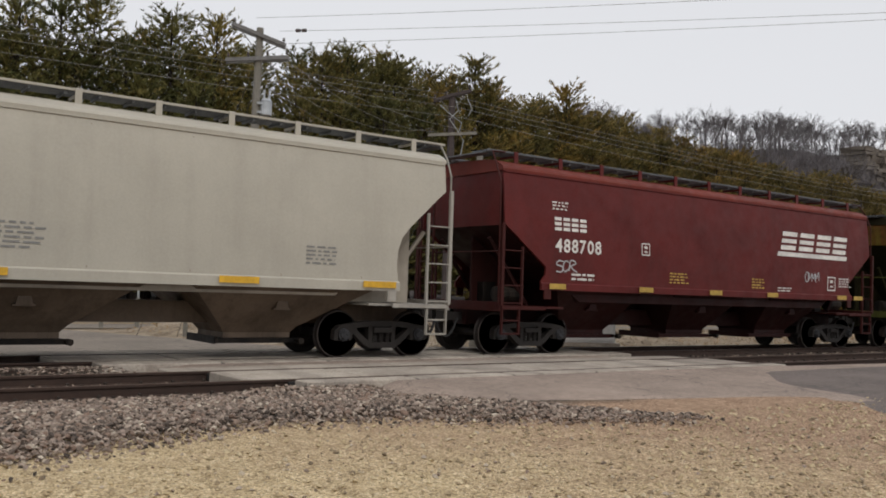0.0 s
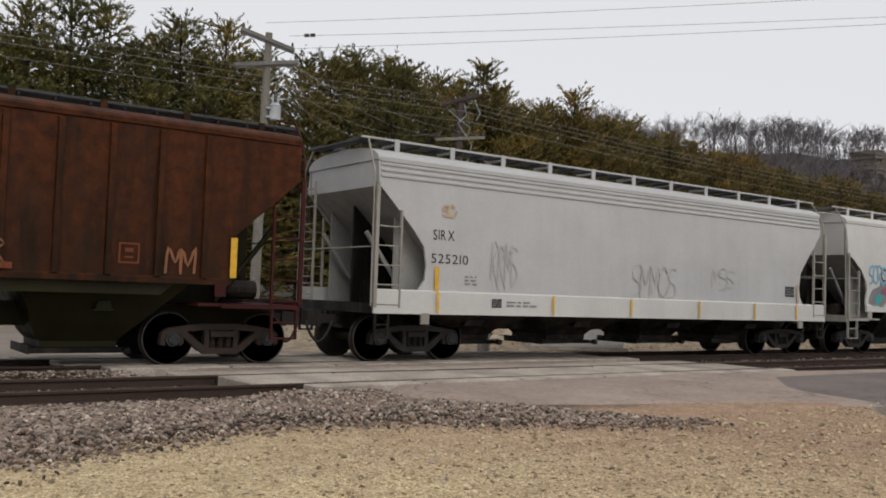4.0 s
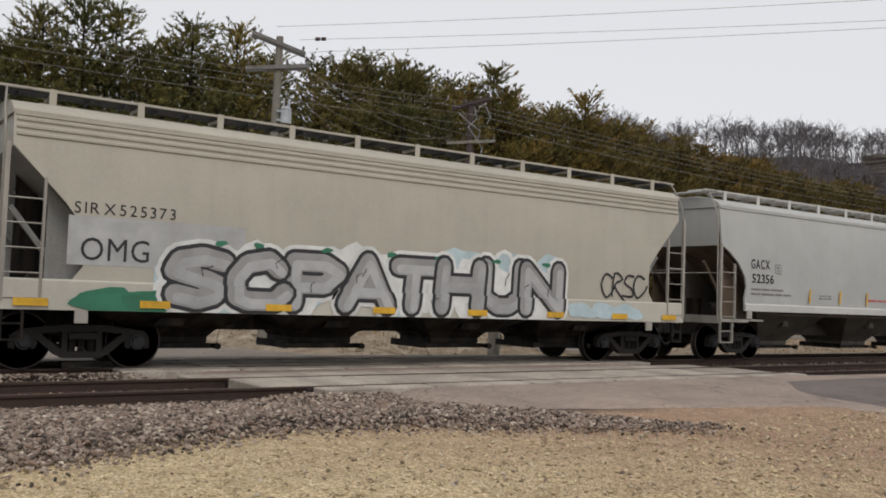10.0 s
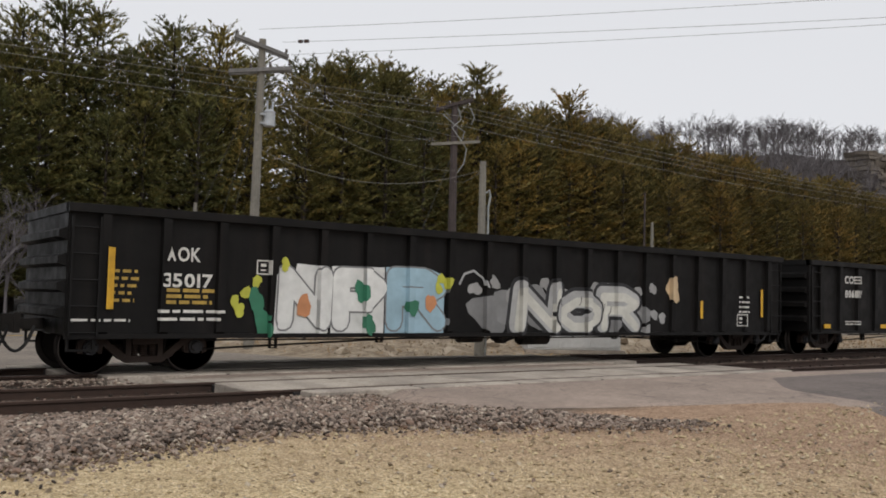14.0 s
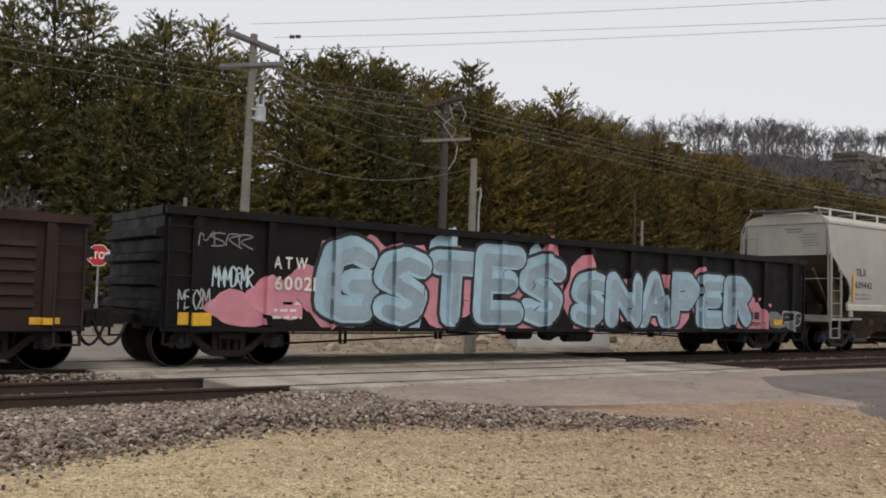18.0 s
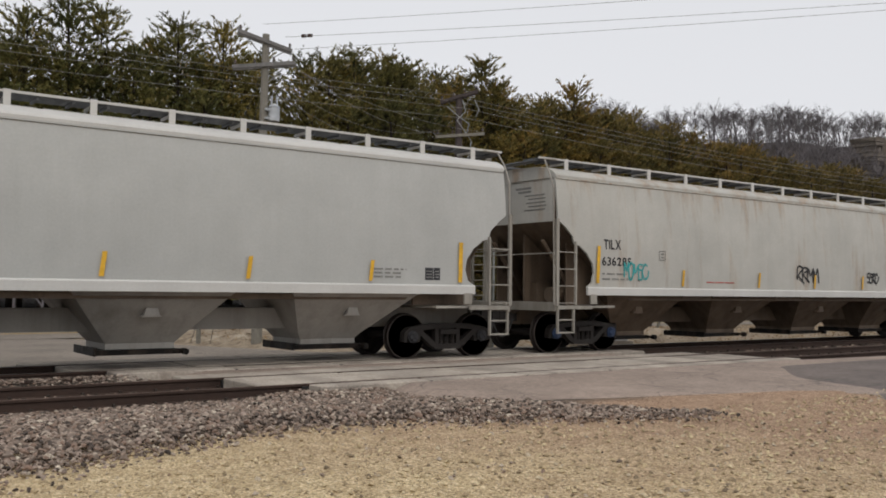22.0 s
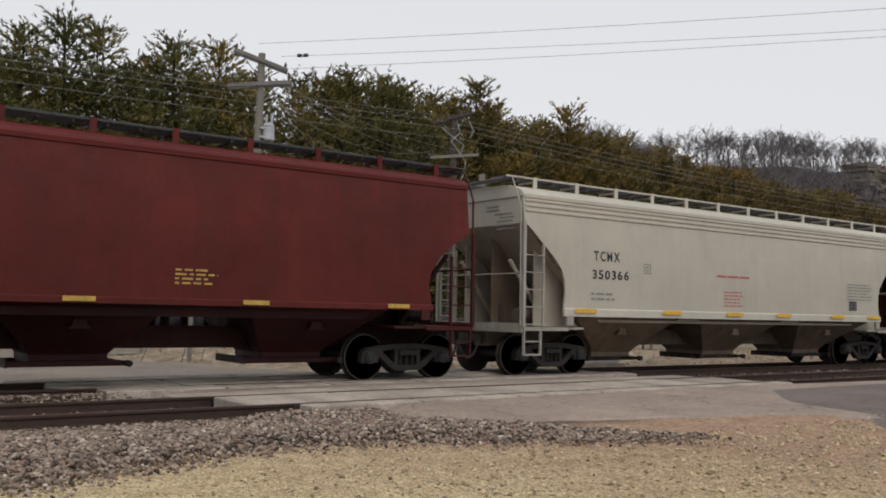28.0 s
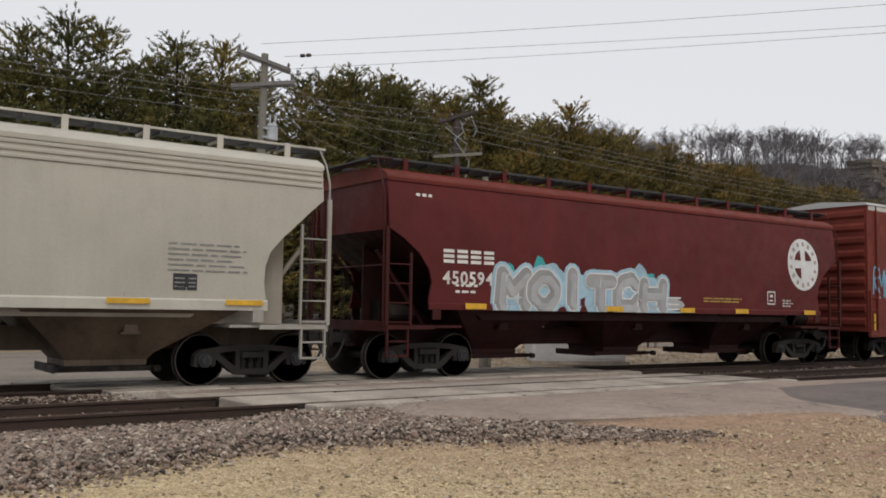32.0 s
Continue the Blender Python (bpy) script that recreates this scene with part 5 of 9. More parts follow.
def build_train():
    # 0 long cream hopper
    c = put(hopper(-4.85, 16.0, CREAM, UNDER_CREAM, "cream covered hopper car with seams and yellow sill stripes", "curved", corrugated=False, sill=(1.34, 1.54), slope_mat=DUSTY_SHADED, bay=(8.0, 4.45, 1.85, 0.68, 0.38)))
    small_print(c, 5.5, 2.15, 0.7, 4, INK_GREY, seed=3); small_print(c, 7.3, 2.2, 0.9, 6, INK_GREY, seed=4); small_print(c, 12.7, 2.1, 0.7, 5, INK_GREY, seed=5)
    stripes(c, (1.6, 6.9, 11.0, 13.9), 1.40, 1.52, 0.75, YELLOW)
    for k in range(8):
        decal(c, "seam", [bar_poly(2.0 + 1.7 * k, 2.02 + 1.7 * k, 1.56, 3.9)], DUSTY_SHADED, 0.5)
    # 1 oxide red, modern
    c = put(hopper(12.53, 15.07, OXIDE, UNDER_RED, "oxide-red covered hopper car with white lettering and slanted emblem", "plain", roof_mat=OXIDE_BRIGHT, sill=(1.47, 1.64), eave=4.05, bay=(7.3, 4.1, 1.45, 0.75, 0.44)))
    block_fit(c, 1.56, 2.62, 2.83, 3.13, 4, INK_WHITE); fit_text(c, "488708", 1.58, 3.05, 2.35, 2.64, INK_WHITE); small_print(c, 1.5, 3.45, 0.5, 3, INK_WHITE, seed=2)
    small_print(c, 2.1, 1.82, 1.0, 2, INK_WHITE, 0.05, 0.1, seed=8); data_box(c, 4.45, 2.40, 0.30, INK_WHITE); small_print(c, 5.5, 1.98, 0.8, 4, YELLOW_DULL, seed=9); small_print(c, 8.9, 1.95, 0.6, 4, YELLOW_DULL, seed=10)
    railway_mark(c, 10.15, 13.8, 2.86, 0.52, INK_WHITE); tag(c, 1.6, 1.9, 0.6, 0.25, "silver", 3, 3)
    data_box(c, 12.6, 1.75, 0.42, INK_WHITE); tag(c, 11.4, 2.0, 0.7, 0.25, "silver", 11, 4); small_print(c, 10.1, 1.75, 0.8, 2, INK_WHITE, seed=12); small_print(c, 13.2, 2.1, 0.7, 4, INK_WHITE, seed=13)
    stripes(c, (1.35, 4.3, 7.0, 9.5, 13.0, 13.9), 1.50, 1.62, 0.5, YELLOW_DULL)
    # 2, 3 green ribbed
    for k, (x, ln) in enumerate(((29.07, 15.45), (46.08, 15.54))):
        c = put(hopper(x, ln, GREEN, UNDER_GREEN, ("faded green" if k == 0 else "faded green and rust-stained") + " ribbed covered hopper car with worn emblem", "straight", ribs=0.78, rib_span=(1.02, ln - 1.19, 18), board_drop=0.15, bay=(ln / 2 - 0.05, 4.42, 1.38, 0.60, 0.30), rib_mat=GREEN_RIB, sill=(1.42, 1.54), rusty=True, roof_mat=UNDER_GREEN, board=DARK_GRATE, posts=GREEN_RIB))
        ex = 1.86 if k == 0 else 2.42
        bn_mark(c, ex, 2.66, 1.86, 1.14, EMBLEM_WORN, 2)
        for z in (2.57, 2.20, 1.70):
            decal(c, "emblem_bar", [bar_poly(ex - 0.04, ex + 1.9, z, z + 0.045)], INK_WHITE, 2)
        small_print(c, ex, 2.05, 0.45, 3, INK_FADED, 0.05, 0.11, seed=20 + k); small_print(c, ex + 1.4, 2.05, 0.45, 3, INK_FADED, 0.05, 0.11, seed=22 + k)
        stripes(c, (0.98, 3.31, 4.87, 7.21, 9.54, 11.88, 14.22), 1.55, 2.05, 0.085, ORANGE)
        data_box(c, 12.5, 1.75, 0.45, INK_WHITE)
        small_print(c, 4.7, 2.4, 0.2, 4, INK_WHITE, seed=24)
        if k:
            tag(c, 0.50, 3.12, 0.75, 0.5, "white", 31, 5, 0.045)
    # 4 rusted brown ribbed
    c = put(hopper(63.06, 15.48, RUST_BROWN, UNDER_GREEN, "dark brown heavily rusted ribbed covered hopper car", "straight", ribs=0.80, rib_span=(1.62, 13.63, 16), bay=(7.7, 4.42, 1.38, 0.62, 0.30), eave=4.05, board_drop=0.12, sill=(1.42, 1.54), rusty=True, board=DARK_GRATE))
    bn_mark(c, 1.98, 2.66, 1.86, 1.18, EMBLEM_GHOST, 2)
    for z in (2.57, 2.24, 1.70):
        decal(c, "emblem_bar", [bar_poly(1.98, 3.8, z, z + 0.035)], EMBLEM_GHOST, 2)
    stripes(c, (3.18, 5.5, 0.95), 1.6, 2.05, 0.10); stripes(c, (14.1,), 1.55, 2.25, 0.12)
    data_box(c, 12.2, 1.72, 0.34, EMBLEM_GHOST); tag(c, 10.0, 1.62, 0.5, 0.35, "rustpaint", 41, 3, 0.035); tag(c, 13.0, 1.6, 0.45, 0.4, "rustpaint", 42, 2, 0.045); stripes(c, (1.95, 4.3, 6.75, 8.35, 10.4), 1.56, 1.66, 0.22, EMBLEM_GHOST)
    # 5 grey smooth
    c = put(hopper(80.10, 15.31, PALE, UNDER_DARK, "pale grey smooth-sided covered hopper car with black lettering", "scoop", corrugated=True, full_sill=True, bay=(7.6, 3.2, 1.5, 0.62, 0.42), sill=(0.98, 1.46), sill_mat=WHITE, bays=4, board=DARK_GRATE, slope_mat=GREY_PLAIN))
    fit_text(c, "SIRX", 1.37, 1.92, 2.49, 2.70, INK_BLACK, "thin"); fit_text(c, "525210", 1.33, 2.28, 2.02, 2.21, INK_BLACK, "thin")
    small_print(c, 2.2, 1.75, 0.4, 3, INK_GREY, seed=51); tag(c, 2.9, 1.65, 0.7, 0.8, "ghost", 52, 4, 0.03); tag(c, 7.2, 1.5, 1.6, 0.75, "ghost", 53, 5, 0.04); tag(c, 1.6, 3.0, 0.3, 0.2, "tan", 54, 2, 0.05); tag(c, 10.2, 1.8, 0.9, 0.5, "ghost", 56, 3, 0.03)
    data_box(c, 13.4, 1.65, 0.35, INK_BLACK); data_box(c, 2.9, 1.15, 0.22, INK_BLACK); small_print(c, 3.3, 1.25, 0.9, 2, INK_GREY, seed=55)
    stripes(c, (1.45, 4.6, 7.1, 9.6, 11.9, 13.8), 1.02, 1.44, 0.06); stripes(c, (1.42,), 1.46, 1.95, 0.10); stripes(c, (13.9,), 1.5, 2.0, 0.08, SPRAY["tan"])
    # 6 cream with red-and-blue graffiti along the lower side
    c = put(hopper(96.64, 15.36, WHITE, UNDER_DARK, "cream covered hopper car with a long red and blue graffiti band", "round", sill=(1.30, 1.52), full_sill=False, bays=4, board=GALV, slope_mat=GREY_PLAIN))
    decal(c, "spray_cloud", [blob_poly(1.7 + 0.55 * k, 1.75 + 0.22 * (k % 2), 0.42, 0.36, random.Random(k + 3)) for k in range(4)], SPRAY["grey"], 2)
    decal(c, "spray_marks", [blob_poly(q, w, 0.2, 0.17, random.Random(int(q * 9))) for q, w in ((1.75, 1.7), (2.5, 1.62), (3.1, 1.95))], SPRAY["teal"], 3.2); decal(c, "spray_marks", [blob_poly(q, w, 0.2, 0.15, random.Random(int(q * 9))) for q, w in ((2.1, 1.95), (2.95, 1.6))], SPRAY["rose"], 3.4)
    graffiti(c, "PANIZE AVEREK", 3.4, 1.34, 10.6, 0.86, "pink", "black", [("grey", 13, 0.7, 0.62), ("teal", 9, 0.25, 0.75)], 61, "red", 0.02, 0.05); fit_text(c, "SIRX", 2.45, 2.95, 2.50, 2.66, INK_GREY)
    tag(c, 1.2, 2.2, 1.0, 0.5, "blue", 62, 4, 0.06); tag(c, 1.9, 2.3, 2.0, 0.3, "maroon", 63, 6, 0.05)
    # 7 cream with an outlined tag
    c = put(hopper(113.40, 15.36, CREAM, UNDER_DARK, "cream covered hopper car with black outlined graffiti and yellow stripes", "round", corrugated=True, sill=(1.0, 1.46), full_sill=True, sill_mat=CREAM, bays=4, slope_mat=GREY_PLAIN))
    graffiti(c, "CROB", 5.95, 1.04, 3.7, 1.34, "cream", "black", None, 71, None, jitter=0.03, line=0.04); decal(c, "spray_marks", [[(5.95, 1.05), (6.35, 1.05), (6.15, 1.5), (5.98, 1.75)], [(6.75, 1.85), (7.1, 1.7), (7.15, 2.05)], [(7.2, 1.05), (7.3, 1.05), (7.6, 1.75), (7.35, 1.7)], [(8.1, 1.5), (8.4, 1.45), (8.3, 2.1)], [(9.1, 1.5), (9.6, 1.8), (9.3, 2.2), (9.05, 2.0)]], SPRAY["black"], 6); tag(c, 3.4, 2.0, 0.9, 0.6, "grey", 73, 4, 0.03)
    stripes(c, (13.9,), 1.5, 2.3, 0.12); stripes(c, (2.6, 5.42, 8.5, 11.42), 1.5, 1.95, 0.10); data_box(c, 12.3, 1.62, 0.34, INK_BLACK); tag(c, 10.2, 1.7, 0.6, 0.4, "tan", 72, 3)
    # 8, 9 grey smooth with patches and teal writing
    c = put(hopper(130.08, 15.43, PALE, UNDER_DARK, "light grey smooth-sided covered hopper car with a teal graffiti piece", "scoop", corrugated=True, full_sill=True, bay=(7.6, 3.2, 1.5, 0.62, 0.42), sill=(0.98, 1.46), sill_mat=WHITE, bays=4, board=DARK_GRATE, slope_mat=GREY_PLAIN, roof_mat=WHITE_RUSTY))
    fit_text(c, "SIRX", 1.86, 2.48, 2.50, 2.70, INK_BLACK, "bold"); fit_text(c, "525408", 1.85, 2.86, 2.14, 2.32, INK_BLACK, "bold", gap=0.22); small_print(c, 1.8, 1.85, 0.9, 3, INK_GREY, 0.05, 0.13, seed=81)
    decal(c, "repaint_patch", [bar_poly(3.1, 5.33, 1.47, 2.04)], SPRAY["white"], 1); data_box(c, 3.2, 2.1, 0.25, INK_GREY)
    graffiti(c, "JUMZS", 8.55, 1.04, 3.3, 0.82, "teal", "black", [("teal", 5, 0.6, 0.5)], 82, None, 0.12, 0.08, pen=0.30, line=0.04, halo="teal")
    stripes(c, (0.15, 2.3, 4.5, 6.8, 12.9, 14.7), 1.04, 1.16, 0.5); data_box(c, 12.3, 1.6, 0.35, INK_BLACK); data_box(c, 3.0, 1.14, 0.2, INK_BLACK); small_print(c, 3.8, 1.25, 1.3, 2, INK_GREY, seed=83)
    c = put(hopper(146.93, 15.46, CREAM, UNDER_DARK, "dusty cream smooth-sided covered hopper car with faded lettering", "scoop", corrugated=True, full_sill=True, bay=(7.6, 3.2, 1.5, 0.62, 0.42), sill=(0.98, 1.46), sill_mat=CREAM_SILL, bays=4, board=GALV, slope_mat=GREY_PLAIN))
    fit_text(c, "SIRX", 2.02, 2.60, 2.55, 2.76, INK_BLACK, "thin"); fit_text(c, "52716", 1.95, 2.88, 2.10, 2.30, INK_GREY, "thin", gap=0.22); fit_text(c, "525293", 1.80, 2.86, 2.26, 2.42, INK_GREY, "thin", gap=0.25); small_print(c, 1.9, 1.75, 0.8, 2, INK_GREY, seed=91); small_print(c, 3.2, 1.7, 0.4, 3, INK_GREY, seed=92)
    data_box(c, 12.0, 1.6, 0.38, INK_BLACK); stripes(c, (0.5, 3.6, 6.9, 9.7, 12.6, 14.6), 1.05, 1.16, 0.5); data_box(c, 2.9, 1.14, 0.2, INK_GREY); stripes(c, (4.3, 11.5), 1.10, 1.24, 0.35, SPRAY["white"])
    # 10 grey ribbed, rust run down from the eaves
    c = put(hopper(163.85, 15.97, GREY_RUST, UNDER_GREY, "grey ribbed covered hopper car streaked with heavy orange rust", "straight", ribs=0.80, bay=(7.9, 4.42, 1.4, 0.60, 0.32), sill=(1.36, 1.50), roof_mat=GREY_RUST, board=DARK_GRATE, posts=GREY_PLAIN, end_mat=GREY_PLAIN, eave=4.08, sill_mat=GREY_PLAIN, slope_mat=UNDER_GREY))
    decal(c, "primer_panel", [[(0.12, 3.36), (1.28, 2.32), (1.40, 2.22), (1.40, 3.9), (0.12, 3.9)]], GREY_PLAIN, 0.6)
    decal(c, "repaint_patch", [bar_poly(2.17, 3.62, 2.34, 2.84), bar_poly(2.17, 4.38, 1.92, 2.34)], SPRAY["patchwhite"], 1)
    for t1, xx, zz in (("VT", 2.27, 2.47), ("GX", 2.98, 2.47), ("55", 2.24, 2.02), ("03", 2.96, 2.02), ("53", 3.68, 2.02)):
        lettering(c, t1, xx, zz, 0.25, INK_BLACK, "bold", 1.05)
    stripes(c, (1.45,), 1.55, 2.4, 0.12); stripes(c, (4.45, 7.3, 9.3, 12.8), 1.5, 1.95, 0.09); stripes(c, (14.6,), 1.5, 2.2, 0.10); data_box(c, 13.6, 1.72, 0.36, INK_BLACK); small_print(c, 2.2, 1.75, 1.3, 2, INK_GREY, seed=101); small_print(c, 1.6, 1.9, 0.3, 3, INK_GREY, seed=102); small_print(c, 7.6, 1.68, 0.6, 1, INK_GREY, seed=103)
    # 11 cream with the long silver and teal piece
    c = put(hopper(181.15, 15.40, CREAM, UNDER_DARK, "cream covered hopper car with long silver and teal graffiti", "scoop", corrugated=True, full_sill=True, bay=(7.6, 3.2, 1.5, 0.62, 0.42), sill=(0.98, 1.46), sill_mat=CREAM_SILL, bays=4, board=DARK_GRATE, slope_mat=GREY_PLAIN))
    decal(c, "repaint_patch", [bar_poly(0.95, 3.9, 1.7, 2.48)], SPRAY["primer"], 1)
    fit_text(c, "SIRX525373", 1.02, 2.65, 2.52, 2.70, INK_BLACK, "thin", gap=0.18); fit_text(c, "OMG", 1.14, 2.24, 1.78, 2.14, SPRAY["black"], "thin")
    graffiti(c, "SCPATHUN", 2.5, 1.04, 8.75, 1.12, "steel", "black", [("paleblue", 9, 0.62, 0.60), ("white", 9, 0.60, 0.55)], 111, "silver", 0.05, 0.06, pen=0.30, line=0.07, halo="white")
    decal(c, "spray_marks", [blob_poly(q, 2.18, 0.11, 0.05, random.Random(int(q * 9)), 12) for q in (3.45, 4.15, 5.5, 6.9, 8.05, 9.5, 10.9)], SPRAY["green"], 6)
    tag(c, 12.6, 1.55, 1.4, 0.5, "black", 112, 4, 0.05); decal(c, "spray_cloud", [blob_poly(1.5 + 0.4 * k, 1.15, 0.5, 0.18, random.Random(k)) for k in range(3)], SPRAY["green"], 3)
    decal(c, "spray_cloud", [blob_poly(12.0 + 0.7 * k, 1.2, 0.5, 0.17, random.Random(k + 9)) for k in range(3)], SPRAY["paleblue"], 3)
    stripes(c, (0.2, 2.1, 4.3, 6.5, 8.75, 10.9, 12.9, 14.6), 1.04, 1.16, 0.5, None, 0, 10)
    # 12 pale hopper, yellow upright stripes
    c = put(hopper(197.97, 15.67, WHITE_DULL, UNDER_GREY, "pale cream covered hopper car with grey lettering", "round", sill=(1.32, 1.52), sill_mat=WHITE, board=WHITE, posts=WHITE, slope_mat=UNDER_CREAM, bay=(7.8, 4.4, 1.75, 0.66, 0.38)))
    fit_text(c, "GACX", 1.30, 2.11, 2.46, 2.70, INK_BLACK); fit_text(c, "52356", 1.34, 2.28, 2.08, 2.31, INK_BLACK); data_box(c, 2.35, 2.35, 0.26, INK_GREY); small_print(c, 1.3, 1.88, 2.0, 2, INK_GREY, 0.05, 0.12, seed=121)
    stripes(c, (3.85, 5.35, 6.76, 9.18, 11.05, 12.94), 1.6, 1.98, 0.08, None, 0.05); stripes(c, (14.3,), 1.6, 2.2, 0.08, None, 0.08); small_print(c, 6.9, 1.72, 2.2, 1, INK_RED, 0.06, seed=122); small_print(c, 4.4, 1.8, 0.85, 2, INK_GREY, seed=123); small_print(c, 14.2, 1.85, 0.4, 3, INK_GREY, seed=124)
    # 13 white long hopper
    c = put(hopper(214.95, 17.95, WHITE, UNDER_GREY, "clean white covered hopper car with a grey eave line", "straight", sill=(1.20, 1.50), bays=4, board=WHITE, posts=WHITE, eave=4.05, slope_mat=UNDER_CREAM, open_sill=True, bay=(8.95, 3.75, 1.05, 0.36, 0.30)))
    fit_text(c, "NCIX", 1.95, 2.67, 2.30, 2.49, INK_BLACK); fit_text(c, "1317", 1.92, 2.51, 1.91, 2.10, INK_BLACK); data_box(c, 3.1, 2.22, 0.25, INK_GREY); small_print(c, 1.9, 1.72, 0.9, 2, INK_GREY, seed=131)
    decal(c, "eave_stripe", [bar_poly(0.2, 17.7, 3.86, 3.96)], INK_GREY, 1)
    stripes(c, (1.5,), 1.6, 2.35, 0.08); stripes(c, (3.68, 6.5, 9.06, 11.49, 14.3), 1.6, 1.98, 0.09, None, 0.06); stripes(c, (16.42,), 1.6, 2.25, 0.09, None, 0.08); small_print(c, 12.9, 1.82, 1.0, 3, INK_GREY, seed=132); data_box(c, 15.55, 1.66, 0.30, INK_BLACK); stripes(c, (3.9, 8.2, 12.4, 15.6), 1.32, 1.42, 0.10, YELLOW_DULL)
    # 14 to 16 black gondolas
    c = put(gondola(234.20, 18.94, BLACK_CAR, "black ribbed gondola car with white lettering and pale graffiti", spacing=0.98))
    fit_text(c, "COER", 1.76, 2.56, 2.10, 2.34, INK_WHITE); fit_text(c, "800389", 1.74, 2.62, 1.67, 1.90, INK_WHITE); small_print(c, 1.89, 0.98, 0.5, 2, INK_WHITE, 0.05, 0.1, seed=141)
    stripes(c, (0.5, 3.0, 5.66, 7.52), 0.80, 1.26, 0.11); stripes(c, (9.9, 12.3, 14.6, 17.9), 0.80, 1.25, 0.10)
    for q in (3.42, 4.33):
        rr = random.Random(int(q * 10))
        decal(c, "spray_cloud", [blob_poly(q + 0.42, 1.28, 0.42, 0.50, rr, 22, 0.10)], SPRAY["maroon"], 2)
        decal(c, "spray_marks", [blob_poly(q + dx, dz, 0.13, 0.06, rr, 14) for dx, dz in ((0.2, 1.45), (0.62, 1.45), (0.3, 0.98), (0.55, 1.05), (0.15, 1.2))], SPRAY["rose"], 3)
        decal(c, "spray_marks", [blob_poly(q + 0.42, 1.22, 0.2, 0.085, rr, 16, 0.05), blob_poly(q + 0.22, 1.56, 0.08, 0.05, rr), blob_poly(q + 0.62, 1.56, 0.08, 0.05, rr)], SPRAY["black"], 4)
        decal(c, "spray_marks", [blob_poly(q + dx, dz, rx, rz, rr, 12) for dx, dz, rx, rz in ((0.42, 1.26, 0.13, 0.03), (0.2, 1.64, 0.05, 0.07), (0.66, 1.66, 0.07, 0.05), (0.12, 1.92, 0.035, 0.09), (0.72, 1.92, 0.035, 0.08), (0.42, 1.45, 0.03, 0.06), (0.3, 0.82, 0.16, 0.02))], SPRAY["silver"], 5)
    tag(c, 8.12, 1.22, 0.65, 0.42, "silver", 144, 4, 0.05); tag(c, 8.3, 1.68, 0.3, 0.18, "silver", 147, 1, 0.04); fit_text(c, "ONE", 8.16, 8.80, 0.92, 1.12, SPRAY["silver"], "thin", 4)
    graffiti(c, "DOS", 9.1, 0.70, 2.8, 1.14, "patchwhite", "primer", [("paleblue", 3, 0.6, 0.45), ("primer", 3, 0.5, 0.4)], 142, "paleblue", 0.05, 0.06, "tan", pen=0.40); graffiti(c, "EKRA", 11.9, 0.70, 3.5, 1.24, "grey", "silver", [("primer", 5, 0.4, 0.45)], 145, "black", 0.08, 0.10, pen=0.26, line=0.07); decal(c, "spray_panel", [[(15.3, 0.74), (16.9, 0.74), (16.9, 1.05), (16.5, 1.35), (15.4, 1.42)]], SPRAY["patchwhite"], 3); graffiti(c, "M", 15.35, 0.76, 1.0, 0.62, "patchwhite", "silver", None, 146, None, 0.05, 0.03)
    tag(c, 17.3, 2.1, 0.8, 0.35, "silver", 143, 4, 0.05); data_box(c, 4.72, 1.92, 0.26, INK_WHITE)
    c = put(gondola(254.37, 19.02, BLACK_CAR, "black ribbed gondola car with white lettering and bright graffiti", spacing=1.0, bottom=0.68))
    fit_text(c, "AOK", 1.59, 2.21, 1.93, 2.16, INK_WHITE); fit_text(c, "35017", 1.54, 2.44, 1.49, 1.71, INK_WHITE); stripes(c, (0.62,), 1.1, 2.1, 0.14); small_print(c, 0.1, 0.90, 1.0, 1, INK_WHITE, 0.04, seed=150); small_print(c, 1.6, 1.4, 1.0, 3, YELLOW_DULL, 0.06, 0.1, seed=151); small_print(c, 0.75, 1.7, 0.45, 5, YELLOW_DULL, 0.05, 0.12, seed=155); small_print(c, 1.5, 1.05, 1.2, 2, INK_WHITE, 0.05, 0.13, seed=152); data_box(c, 3.25, 1.75, 0.26, INK_WHITE)
    decal(c, "spray_panel", [[(3.56, 0.70), (4.72, 0.70), (4.72, 1.94), (4.05, 1.98), (4.0, 1.76), (3.6, 1.76)], [(4.78, 0.70), (5.95, 0.70), (5.95, 1.98), (4.78, 1.96)]], SPRAY["white"], 2)
    decal(c, "spray_panel", [[(5.98, 0.70), (7.4, 0.70), (7.4, 1.45), (7.2, 1.55), (7.3, 1.9), (7.0, 2.0), (5.98, 1.99)]], SPRAY["lightblue"], 2.5)
    graffiti(c, "N", 3.65, 0.74, 1.05, 1.2, "white", "grey", None, 153, None, 0.02, 0.02, pen=0.30, line=0.035); graffiti(c, "P", 4.82, 0.74, 1.1, 1.22, "white", "grey", None, 157, None, 0.02, 0.02, pen=0.30, line=0.035); graffiti(c, "R", 6.02, 0.74, 1.3, 1.22, "lightblue", "grey", None, 158, None, 0.02, 0.02, pen=0.30, line=0.035)
    decal(c, "spray_marks", [blob_poly(q, w, 0.15, 0.2, random.Random(int(q * 9)), 12) for q, w in ((5.42, 1.5), (6.6, 1.2), (5.6, 0.85), (3.35, 1.0), (3.25, 1.3), (3.4, 0.8))], SPRAY["green"], 8)
